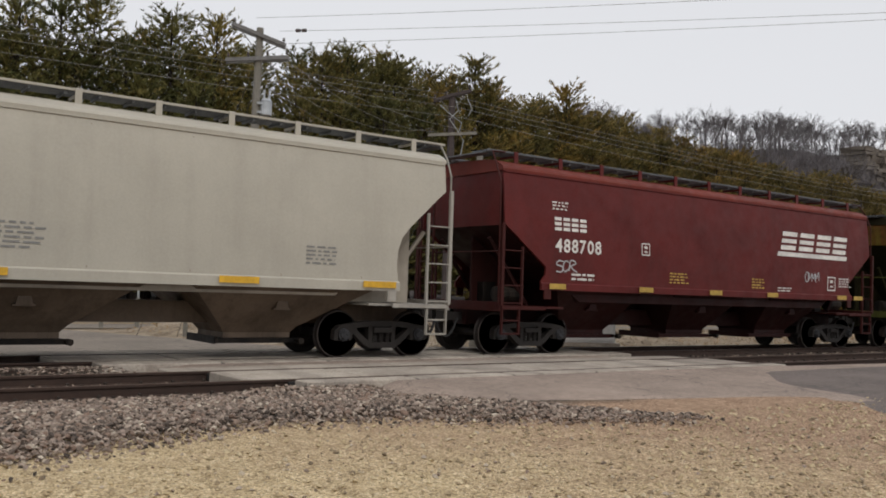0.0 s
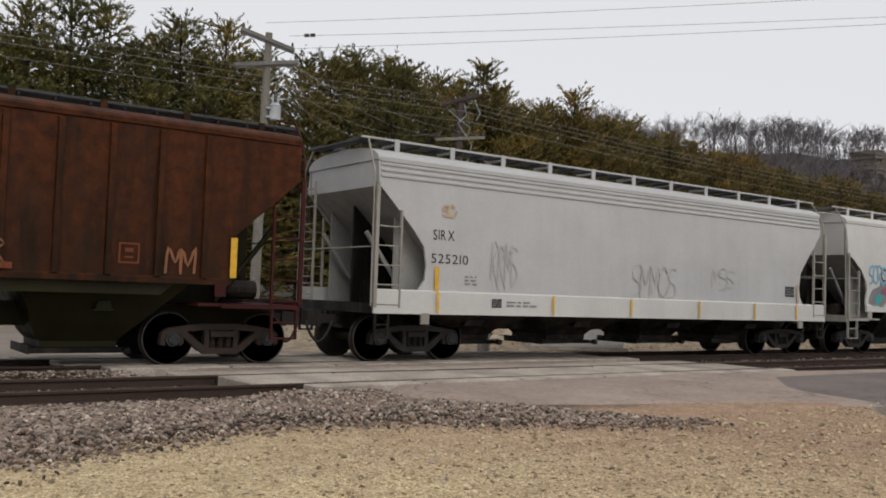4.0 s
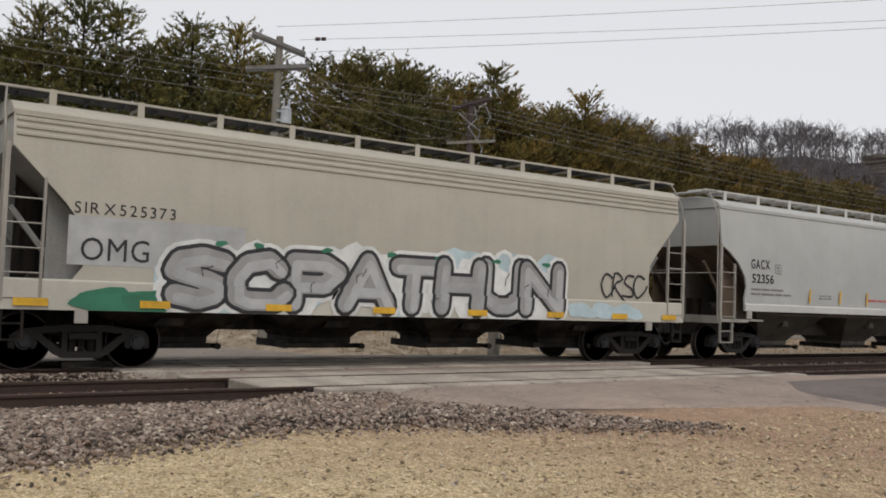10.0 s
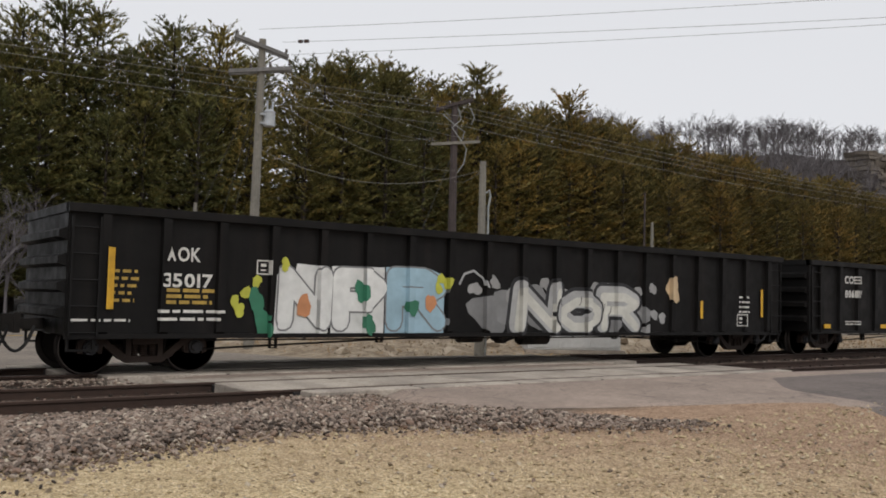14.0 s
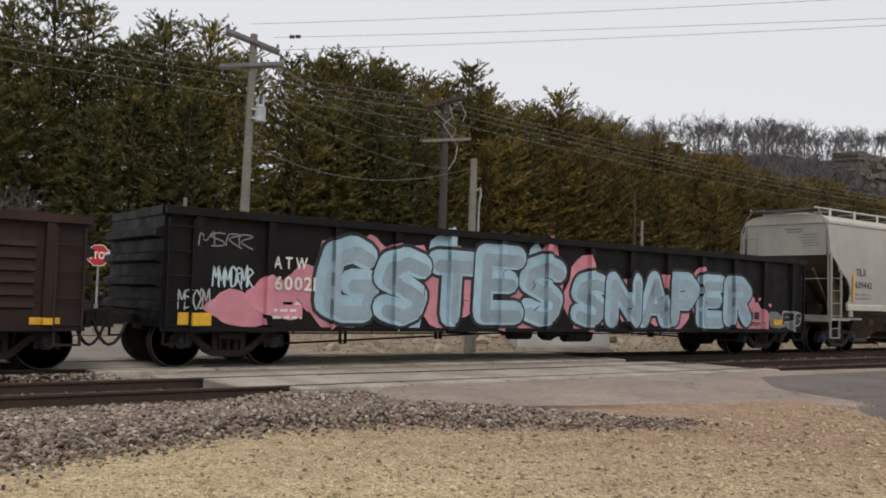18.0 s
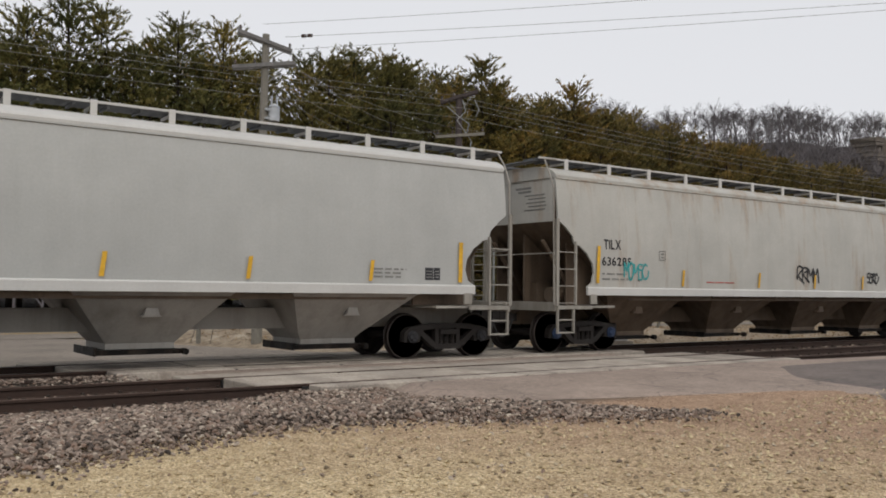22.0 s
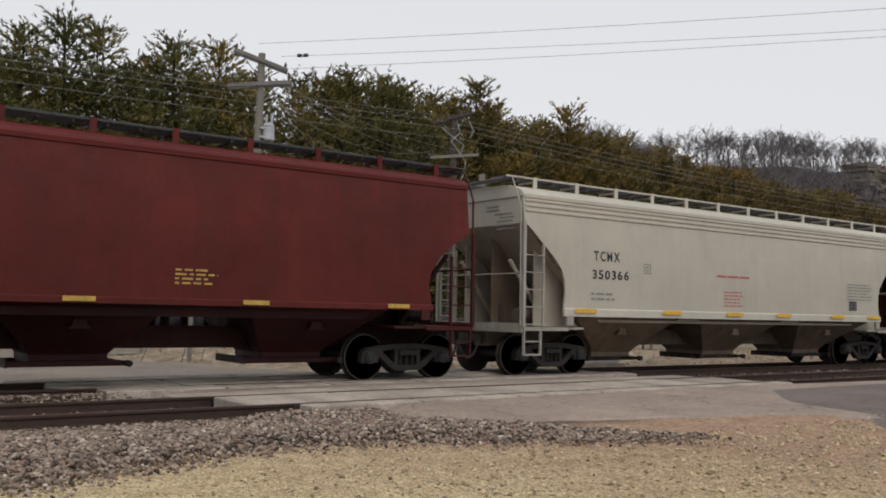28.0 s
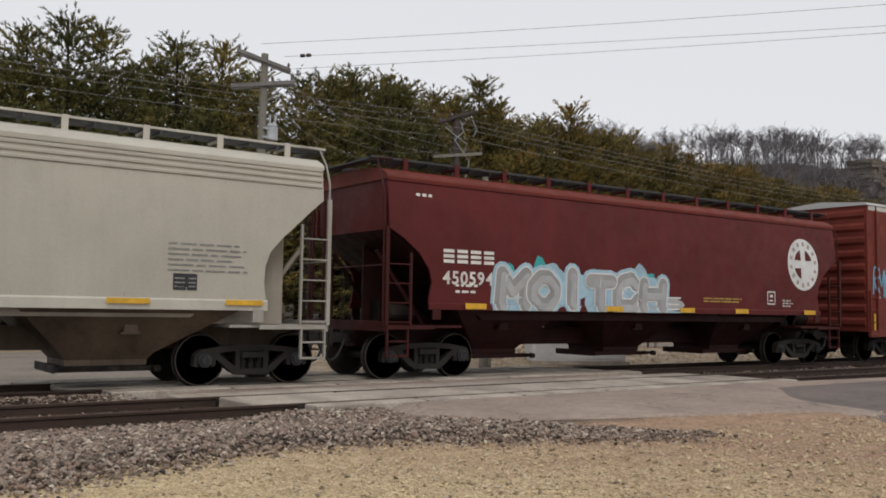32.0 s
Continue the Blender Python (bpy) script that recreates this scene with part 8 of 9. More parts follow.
RUBBLE = stones_mat("limestone_rubble", [(0.0, (0.17, 0.13, 0.09)), (0.5, (0.30, 0.24, 0.175)), (1.0, (0.46, 0.39, 0.30))])


def ballast_edge(x):
    """How far the ballast of the near track spills towards the camera."""
    if x < 4.2:
        return -7.55 - 0.52 * (4.2 - x) ** 0.95 * 0.9
    if x < 9.4:
        return -7.55 - 1.75 * smooth(4.2, 9.4, x)
    return -9.3


rng = random.Random(11)
places = []
while len(places) < 30000:
    x = rng.uniform(-2.5, 9.4)
    y = rng.uniform(-10.6, -4.62)
    e = ballast_edge(x) - abs(rng.gauss(0, 0.34)) + 0.15
    inner = -4.62 if x < 6.1 else -4.82 - (x - 6.1) * 0.1
    if x > 7.2:
        inner = -6.5 - 2.6 * smooth(7.2, 9.4, x)
    if not e < y < inner:
        continue
    s = rng.uniform(0.016, 0.040) * (1.0 if y > e + 0.5 else 0.75) * (1.35 if rng.random() < 0.12 else 1.0)
    heap = 0.06 * smooth(e, e + 0.9, y) * (1 - smooth(-5.6, -4.9, y) * 0.9 * (1 - smooth(4.9, 6.0, x))) + 0.03 * smooth(5.2, 6.2, x) * smooth(-6.0, -5.2, y) if x < 7.4 else 0.03
    places.append((x, y, height(x, y) + heap + rng.uniform(-0.01, 0.03), s))
scatter("ballast", places, ROCKS, BALLAST, "loose grey crushed-stone ballast beside the near rail", "ballast", rng)
places = []
while len(places) < 9000:
    x, y = rng.uniform(-6, 6.3), rng.uniform(-4.9, 1.9)
    if x > road_left(y) - 0.25:
        continue
    z = -0.175
    if -2.6 < y < -0.95:
        z += 0.10 * smooth(0.5, 1.0, x) * (1 - abs(y + 1.78) / 0.9) + 0.06
    if abs(abs(y - TRACK2) - 0.75) < 0.11 or abs(abs(y) - 0.75) < 0.11:
        continue
    places.append((x, y, z + rng.uniform(-0.01, 0.025), rng.uniform(0.02, 0.042)))
for _ in range(6000):
    x, y = rng.uniform(17.5, 46), rng.uniform(-6.3, 2.4)
    if x < road_right(y) + 0.1 or abs(abs(y - TRACK2) - 0.75) < 0.11 or abs(abs(y) - 0.75) < 0.11:
        continue
    z = height(x, y) + 0.01 + (0.10 * smooth(TRACK2 - 2.6, TRACK2 - 1.5, y) * (1 - smooth(TRACK2 - 1.4, TRACK2 - 1.0, y)))
    places.append((x, y, z, rng.uniform(0.025, 0.05)))
scatter("ballast", places, PEBBLES, BALLAST, "grey ballast stones between and around the tracks", "ballast", rng)
places = []
while len(places) < 36000:
    x, y = rng.uniform(-4.5, 15.5), rng.uniform(-14.2, -7.2)
    far = y - (-14.2)
    if rng.random() < far / 11.0 or y > ballast_edge(min(max(x, -3), 9.3)) + 0.2 and x < 9.4 or x > 7.2 and y > -8.9:
        continue
    s = min(0.034, 0.0052 * math.exp(rng.expovariate(1.7)))
    places.append((x, y, height(x, y) + 0.3 * s, s))
scatter("gravel", places, PEBBLES, PEBBLE, "small loose yellow gravel stones on the yard", "gravel", rng)
places = [(rng.uniform(-3, 10), rng.uniform(-12.5, -8.3), 0, rng.uniform(0.010, 0.026)) for _ in range(90)]
places = [(x, y, height(x, y) + 0.01, s) for x, y, z, s in places]
scatter("gravel", places, ROCKS, BALLAST, "stray dark stones lying on the gravel", "gravel", rng)


# ---------------------------------------------------------------- beyond the line
def utility_pole(x, y, z0, top, r, mat, lean, label):
    p = thing("utility_pole", x, y, z0, label, "utility pole")
    bm = bmesh.new()
    rod(bm, (0, 0, 0), (lean[0], lean[1], top - z0), r, 12, r * 0.65)
    part("shaft", bm, mat, p)
    return p


def cross_arm(p, c, d, ln, mat, double=False, pins=4):
    """A timber arm at c (in the pole's space) along d, with pin insulators."""
    d = Vector(d).normalized()
    side = d.cross(Vector((0, 0, 1))).normalized()
    for k in ((-1, 1) if double else (1,)):
        bm = bmesh.new()
        o = Vector(c) + side * 0.14 * k
        a, b = o - d * ln / 2, o + d * ln / 2
        up = Vector((0, 0, 1)) - d * d.z
        vs = []
        for q in (a, b):
            vs.append([bm.verts.new(q + side * sx * 0.05 + up * sz * 0.06) for sx, sz in ((-1, -1), (1, -1), (1, 1), (-1, 1))])
        for i in range(4):
            j = (i + 1) % 4
            bm.faces.new((vs[0][i], vs[0][j], vs[1][j], vs[1][i]))
        bm.faces.new(vs[0][::-1])
        bm.faces.new(vs[1])
        arm = part("cross_arm", bm, mat, p)
    for k in range(pins):
        q = Vector(c) + d * ln * (-0.46 + 0.92 * k / (pins - 1))
        bm = bmesh.new()
        rod(bm, q + Vector((0, 0, 0.05)), q + Vector((0, 0, 0.16)), 0.018, 6)
        rod(bm, q + Vector((0, 0, 0.14)), q + Vector((0, 0, 0.25)), 0.05, 8, 0.03)
        part("insulator", bm, CERAMIC, p)
    return p


def wire(p, q, sag, r, mat, label="", n=14, name="overhead_wire"):
    bm = bmesh.new()
    p, q = Vector(p), Vector(q)
    pts = [p.lerp(q, k / n) - Vector((0, 0, sag * 4 * (k / n) * (1 - k / n))) for k in range(n + 1)]
    tube(bm, pts, r, 4)
    return tagged(new(name, finish(name, bm, mat)), label or "thin sagging overhead wire between utility poles", "wire", "overhead wires")


p1 = utility_pole(11.70, 9.70, -0.36, 9.40, 0.17, WOOD_PALE, (0.10, -0.05), "weathered utility pole with two cross-arms and a grey transformer")
cross_arm(p1, (0.08, -0.04, 9.52), (1.38, -0.63, -0.50), 1.75, WOOD_GREY, True, 3)
cross_arm(p1, (0.06, -0.04, 8.76), (1.66, -0.75, 0.22), 1.95, WOOD_GREY, True, 4)
bm = bmesh.new()
rod(bm, (0.36, -0.16, 7.02), (0.36, -0.16, 7.46), 0.18, 16)
rod(bm, (0.36, -0.16, 7.46), (0.36, -0.16, 7.54), 0.20, 16, 0.12)
tr = part("transformer", bm, TANK_GREY, p1, "light grey pole transformer")
for dx in (-0.08, 0.1):
    bm = bmesh.new()
    rod(bm, (0.36 + dx, -0.16, 7.54), (0.36 + dx, -0.16, 7.82), 0.035, 8)
    part("bushing", bm, TANK_GREY, tr)
for z in (7.06, 7.34):
    bm = bmesh.new()
    quad_box(bm, 0.05, 0.36, -0.24, -0.06, z, z + 0.06)
    part("mounting_bracket", bm, TANK_GREY, p1)
for a in (((0.08, -0.04, 8.9), (0.62, -0.28, 9.24)), ((0.06, -0.03, 8.1), (0.6, -0.26, 8.7)), ((0.08, -0.04, 8.95), (-0.4, 0.18, 9.6))):
    bm = bmesh.new()
    rod(bm, *a, 0.018, 5)
    part("arm_brace", bm, POST, p1)
p2 = utility_pole(21.95, 13.15, -0.36, 9.45, 0.20, WOOD_DARK, (0.0, 0.0), "dark utility pole with two cross-arms and looping cables")
cross_arm(p2, (0, 0, 9.72), (1.06, -0.76, 0.40), 1.60, WOOD_DARK, True, 4)
cross_arm(p2, (0.05, -0.02, 8.12), (1.56, -1.15, 0.14), 2.0, WOOD_PALE, False, 4)
for pts in ([(0.1, -0.1, 9.6), (0.15, -0.25, 9.1), (-0.25, -0.2, 8.7), (0.1, -0.25, 8.3), (0.42, -0.3, 7.9), (0.3, -0.3, 7.3), (0.05, -0.22, 6.9)], [(-0.45, 0.2, 9.3), (-0.1, -0.1, 8.9), (0.3, -0.3, 8.6), (0.2, -0.25, 8.2)], [(0.5, -0.4, 9.6), (0.65, -0.5, 9.2), (0.55, -0.4, 8.9)]):
    bm = bmesh.new()
    tube(bm, pts, 0.022, 5)
    part("cable_loop", bm, POST, p2)
for a in (((0.0, 0.0, 9.0), (-0.4, 0.28, 9.55)), ((0.0, 0.0, 9.0), (0.4, -0.28, 9.75))):
    bm = bmesh.new()
    rod(bm, *a, 0.02, 5)
    part("arm_brace", bm, WOOD_PALE, p2)
p3 = utility_pole(16.9, 4.8, -0.36, 5.56, 0.15, WOOD_PALE, (0.0, 0.0), "short pale timber service pole with a conduit")
bm = bmesh.new()
tube(bm, [(0.14, -0.12, 0), (0.14, -0.12, 4.55), (0.20, -0.14, 4.85), (0.16, -0.12, 5.05), (0.06, -0.1, 4.95)], 0.035, 8)
part("conduit", bm, POST, p3)
for x, y, top, mat in ((29.7, 9.35, 4.84, WOOD_PALE), (29.5, 9.6, 6.1, WOOD_DARK), (10.5, 11.45, 4.26, WOOD_PALE)):
    p = thing("post", x, y, height(x, y), "slender timber post standing in dry grass", "post")
    bm = bmesh.new()
    rod(bm, (0, 0, 0), (0, 0, top - height(x, y)), 0.075 if mat is WOOD_PALE else 0.05, 8, 0.06 if mat is WOOD_PALE else 0.035)
    part("shaft", bm, mat, p)

# line wires along the railway, carried past the dark pole
for dy, z in ((0.45, 9.75), (0.15, 9.45), (-0.2, 9.40), (-0.5, 9.85)):
    zz = {0.45: 9.25, 0.15: 8.95, -0.2: 8.62, -0.5: 8.15}[dy]
    wire((-26, 12.7 + dy, zz + 0.35), (21.95 - 0.3 * dy, 13.1 + dy, zz + 0.25), 0.55, 0.0095, WIRE)
    wire((21.95 - 0.3 * dy, 13.1 + dy, zz + 0.25), (75, 12.6 + dy, zz - 0.2), 0.65, 0.011, WIRE)
# service wires between the two poles
for (a, b, sg) in (((12.5, 9.3, 8.55), (21.4, 13.5, 7.85), 0.55), ((12.3, 9.4, 8.5), (22.6, 12.7, 7.95), 0.35), ((12.05, 9.5, 7.55), (21.9, 13.0, 6.6), 0.5), ((11.8, 9.6, 8.2), (21.3, 13.5, 8.0), 0.8), ((11.85, 9.6, 5.9), (16.9, 4.85, 5.3), 0.7), ((21.9, 13.1, 6.2), (17.0, 4.8, 5.4), 0.2)):
    wire(a, b, sg, 0.008, WIRE)
# wires from the pale pole over the tracks, along the crossing road
for a, q in (((11.70, 9.70, 9.72), (21.7, -2.5, 9.72)), ((12.35, 9.40, 9.36), (23.7, -3.7, 9.40)), ((12.60, 9.25, 8.98), (23.5, -3.9, 9.12))):
    a, q = Vector(a), Vector(q)
    wire(a, a + (q - a) * 1.45, 0.10, 0.0065, WIRE)
for t in (0.55, 0.75):
    bm = bmesh.new()
    rod(bm, (12.35 + 0.655 * t, 9.4 - 0.756 * t, 9.36), (12.35 + 0.655 * (t + 0.14), 9.4 - 0.756 * (t + 0.14), 9.36), 0.06, 8)
    tagged(new("strain_insulator", finish("strain_insulator", bm, CERAMIC)), "dark strain insulator threaded on an overhead wire", "insulator")
# guy wires
for a, b in (((11.72, 9.68, 8.2), (8.9, 11.2, -0.3)), ((11.72, 9.68, 7.6), (9.9, 10.5, -0.3)), ((11.72, 9.68, 7.0), (10.4, 10.2, -0.3)), ((21.9, 13.1, 7.4), (17.6, 11.8, -0.3))):
    wire(a, b, 0.02, 0.010, WIRE_DARK, "taut guy wire staying a utility pole", 4, "guy_wire")


for p, q in (((15.2, 9.0, -0.2), (15.55, 9.1, 1.0)),):
    bm = bmesh.new()
    rod(bm, p, q, 0.022, 6)
    tagged(new("guy_guard", finish("guy_guard", bm, YELLOW)), "yellow plastic guard round a guy wire in the grass", "guard")


def sign(x, y, base, label):
    return thing("road_sign", x, y, base, label, "road sign")


s35 = sign(10.78, 17.1, height(10.78, 17.1), "white route sign over a two-way arrow plate on a post")
bm = bmesh.new()
quad_box(bm, -0.04, 0.04, 0.0, 0.05, 0.0, 3.62)
part("post", bm, POST, s35)
turn = -0.35
for z0, z1 in ((3.02, 3.66), (2.28, 2.94)):
    bm = bmesh.new()
    quad_box(bm, -0.32, 0.32, -0.03, -0.005, z0, z1)
    part("plate", bm, SIGN_WHITE, s35)
    bm = bmesh.new()
    for q in ((-0.30, 0.30, z0 + 0.02, z0 + 0.035), (-0.30, 0.30, z1 - 0.035, z1 - 0.02)):
        quad_box(bm, q[0], q[1], -0.034, -0.030, q[2], q[3])
    part("border", bm, SIGN_BLACK, s35)
verts, faces = [], []
for f in word_faces("35", -0.25, 3.16, 0.34, "thin", 0.85)[0]:
    faces.append(tuple(range(len(verts), len(verts) + len(f))))
    verts += [(px, -0.036, pz) for px, pz in f]
for f in ([(-0.22, 2.61), (-0.09, 2.70), (-0.09, 2.52)], [(0.22, 2.61), (0.09, 2.52), (0.09, 2.70)], [(-0.09, 2.585), (0.09, 2.585), (0.09, 2.635), (-0.09, 2.635)]):
    faces.append(tuple(range(len(verts), len(verts) + len(f))))
    verts += [(px, -0.036, pz) for px, pz in f]
me = bpy.data.meshes.new("numeral")
me.from_pydata(verts, [], faces)
me.materials.append(SIGN_BLACK)
part("numeral", me, SIGN_BLACK, s35)
s35.rotation_euler = (0, 0, turn)
stop = sign(9.62, 17.5, height(9.62, 17.5), "red octagonal stop sign on a steel post")
bm = bmesh.new()
quad_box(bm, -0.035, 0.035, 0.0, 0.05, 0.0, 3.25)
part("post", bm, POST, stop)
for r, y, mat, nm in ((0.42, -0.02, SIGN_WHITE, "border"), (0.395, -0.026, SIGN_RED, "plate")):
    bm = bmesh.new()
    prism_y(bm, [(r * math.cos(math.pi / 8 + k * math.pi / 4), 2.84 + r * math.sin(math.pi / 8 + k * math.pi / 4)) for k in range(8)], y - 0.006, y)
    part(nm, bm, mat, stop)
verts, faces = [], []
for f in word_faces("STOP", -0.33, 2.72, 0.25, "bold", 0.78, 0.06)[0]:
    faces.append(tuple(range(len(verts), len(verts) + len(f))))
    verts += [(px, -0.036, pz) for px, pz in f]
me = bpy.data.meshes.new("legend")
me.from_pydata(verts, [], faces)
me.materials.append(SIGN_WHITE)
part("legend", me, SIGN_WHITE, stop)
stop.rotation_euler = (0, 0, turn)
for x, y in ((9.3, 16.4), (10.4, 15.9)):
    p = thing("marker_post", x, y, height(x, y), "short pale wooden marker post beside the road", "post")
    bm = bmesh.new()
    quad_box(bm, -0.06, 0.06, -0.06, 0.06, 0, 1.1)
    part("shaft", bm, WOOD_PALE, p)

# equipment cabinet beyond the rails
box = thing("equipment_cabinet", 21.5, 5.7, height(21.5, 5.7), "long low pale grey metal equipment cabinet on a concrete base", "cabinet")
bm = bmesh.new()
quad_box(bm, -1.72, 1.72, -0.62, 0.62, 0.0, 0.12)
part("base", bm, CONCRETE, box)
bm = bmesh.new()
quad_box(bm, -1.6, 1.6, -0.5, 0.5, 0.12, 1.55)
bmesh.ops.bevel(bm, geom=bm.edges[:], offset=0.02, segments=2, affect="EDGES")
part("body", bm, CABINET, box)
for k in range(3):
    bm = bmesh.new()
    quad_box(bm, -1.5 + 1.02 * k, -0.54 + 1.02 * k, -0.52, -0.503, 0.2, 1.48)
    d = part("door", bm, CABINET, box)
    bm = bmesh.new()
    quad_box(bm, -0.66 + 1.02 * k, -0.62 + 1.02 * k, -0.56, -0.52, 0.75, 0.95)
    part("handle", bm, POST, d)
box.rotation_euler = (0, 0, -0.44)


# ---------------------------------------------------------------- dry grass beyond the rails
GRASS = leaf_mat("dry_grass_blades", [(0.0, (0.17, 0.125, 0.088)), (0.5, (0.27, 0.21, 0.148)), (1.0, (0.37, 0.305, 0.225))])
verts, faces = [], []
rng = random.Random(21)
for _ in range(9000):
    x, y = rng.uniform(4, 52), rng.uniform(3.2, 15.7)
    if road_left(y) - 0.2 < x < road_right(y) + 0.3:
        continue
    z, h, a = height(x, y), rng.uniform(0.03, 0.11), rng.uniform(0, math.pi)
    dx, dy = 0.03 * math.cos(a), 0.03 * math.sin(a)
    n = len(verts)
    verts += [(x - dx, y - dy, z), (x + dx, y + dy, z), (x + rng.uniform(-0.1, 0.1), y + rng.uniform(-0.1, 0.1), z + h)]
    faces.append((n, n + 1, n + 2))
me = bpy.data.meshes.new("grass")
me.from_pydata(verts, [], faces)
me.materials.append(GRASS)
tagged(new("grass", me), "short dry tan grass on the verge beyond the rails", "grass", kind="stuff")
places = [(x, y, 0, s) for x, y, s in ((rng.uniform(11.5, 27), rng.uniform(5.5, 13.5), 0.10 + 0.30 * rng.random() ** 2) for _ in range(110)) if x > road_right(y) + 0.5]
scatter("verge_stones", [(x, y, height(x, y), s) for x, y, z, s in places], ROCKS, RUBBLE, "tan limestone rubble scattered on the grassy mound", "stones", rng)

# ---------------------------------------------------------------- pines
NEEDLES = leaf_mat("pine_needles", [(0.15, (0.052, 0.060, 0.024)), (0.40, (0.118, 0.121, 0.046)), (0.62, (0.185, 0.170, 0.066)), (0.80, (0.250, 0.198, 0.082)), (0.95, (0.30, 0.21, 0.095))])


def pine_meshes(seed, h):
    """A tall white pine: tiers of boughs that bend up at the tip, each a flat spray of needle tufts with open air below it; the top is a loose bunch of upright shoots."""
    rng = random.Random(seed)
    tb = bmesh.new()
    rod(tb, (0, 0, -0.4), (0, 0, h * 0.55), 0.20, 8, 0.12)
    rod(tb, (0, 0, h * 0.55), (rng.uniform(-0.1, 0.1), rng.uniform(-0.1, 0.1), h * 0.985), 0.12, 7, 0.02)
    verts, faces = [], []

    def tuft(p, d, face, s, count, loose):
        """Needles that taper to their tips, fanned about a twig and lying in its spray."""
        d = d.normalized()
        u = d.cross(face).normalized()
        w = d.cross(u)
        for _ in range(count):
            q = (d + u * rng.uniform(-loose, loose) + w * rng.uniform(-0.4, 0.4) * loose).normalized()
            flat = face + Vector((rng.uniform(-0.7, 0.7), rng.uniform(-0.7, 0.7), rng.uniform(-0.7, 0.7)))
            side = q.cross(flat).normalized() * s * rng.uniform(0.13, 0.185)
            m = len(verts)
            p0, tip = p - q * s * 0.2, p + q * s * rng.uniform(0.8, 1.25)
            verts.extend([tuple(p0 + side), tuple(p0 - side), tuple(tip)])
            faces.append((m, m + 1, m + 2))

    z = h * rng.uniform(0.10, 0.14)
    up = Vector((0, 0, 1))
    while z < h * 0.97:
        t = z / h
        spread_r = (h * 0.25) * (1 - t) ** 0.62 + 0.20
        n = rng.randint(7, 9) if t < 0.8 else rng.randint(6, 7)
        a0 = rng.uniform(0, math.tau)
        for k in range(n):
            if rng.random() < 0.06:
                continue
            a = a0 + k * math.tau / n + rng.uniform(-0.3, 0.3)
            ln = spread_r * (rng.uniform(0.60, 1.18) if t < 0.75 else rng.uniform(0.75, 1.1))
            out = Vector((math.cos(a), math.sin(a), 0))
            across = Vector((-math.sin(a), math.cos(a), 0))
            rise = rng.uniform(-0.10, 0.10) + 0.75 * t ** 3
            base = Vector((0, 0, z + rng.uniform(-0.10, 0.10)))

            def along(f):
                return base + out * ln * f + Vector((0, 0, ln * (rise * f + 0.22 * f ** 3)))
            rod(tb, base, along(0.55), 0.045 * (1 - t) + 0.010, 3, 0.014)
            rod(tb, along(0.55), along(1.0), 0.014, 3, 0.005)
            face = (up * rng.uniform(0.75, 1.1) + out * 0.65).normalized()
            m = max(6, int(ln * 4.8 + 2))
            for j in range(m):
                f = 0.22 + 0.78 * (j + rng.random()) / m
                off = rng.uniform(-1, 1)
                root = along(f) + across * off * ln * 0.40 * (1.15 - f) - up * abs(off) * 0.10
                way = (out * 0.8 + across * off * 0.75 + up * (0.10 + 0.9 * t * t + rng.uniform(-0.05, 0.15))).normalized()
                long = rng.uniform(0.34, 0.60) * (1.0 - 0.2 * t)
                for q in range(2):
                    tuft(root + way * long * (0.2 + 0.8 * q * rng.random()) + up * rng.uniform(-0.08, 0.06), way + up * 0.2 * q, face, rng.uniform(0.20, 0.29) * (1.08 - 0.3 * t), 6, 1.1)
        z += h * rng.uniform(0.068, 0.088) * (1.0 - 0.66 * t)
    for k in range(46):
        a, r = rng.uniform(0, math.tau), 0.42 * rng.random() ** 0.6
        out = Vector((math.cos(a), math.sin(a), 0))
        tuft(out * r + up * h * (rng.uniform(0.90, 0.985) - 0.03 * r), up * 1.2 + out * 0.35, out + up * 0.2, 0.30, 7, 0.7)
    me = bpy.data.meshes.new("crown")
    me.from_pydata(verts, [], faces)
    me.materials.append(NEEDLES)
    return finish("trunk", tb, BARK), me


PINES = [pine_meshes(500 + k, 15.0 + 0.4 * k) for k in range(8)]


def pine(x, y, h, k, turn):
    p = thing("pine_tree", x, y, height(x, y) - 0.1, "tall olive-green pine with layered boughs above the highway", "tree", "row of pines")
    trunk, crown = PINES[k]
    s = h / (15.0 + 0.4 * k)
    for nm, me, mat in (("trunk", trunk, BARK), ("crown", crown, NEEDLES)):
        o = part(nm, me, mat, p)
    p.scale = (s * random.uniform(1.05, 1.35), s * random.uniform(1.05, 1.35), s)
    p.rotation_euler = (0, 0, turn)
    return p


rng = random.Random(77)
random.seed(5)


SKYLINE = ((-14, 11.8), (6, 12.6), (12.5, 13.0), (13, 12.6), (14, 13.5), (19, 14.3), (20, 14.1), (22.2, 14.0), (24.6, 14.8), (27.2, 15.2), (30, 15.3), (34, 15.0), (41, 14.8), (48.4, 14.6), (53, 14.1), (60, 13.8), (72, 13.0), (88, 12.6), (150, 12.0))


def pine_top(x):
    """Height of the tree line along the highway."""
    return float(np.interp(x, [a for a, b in SKYLINE], [b for a, b in SKYLINE]))


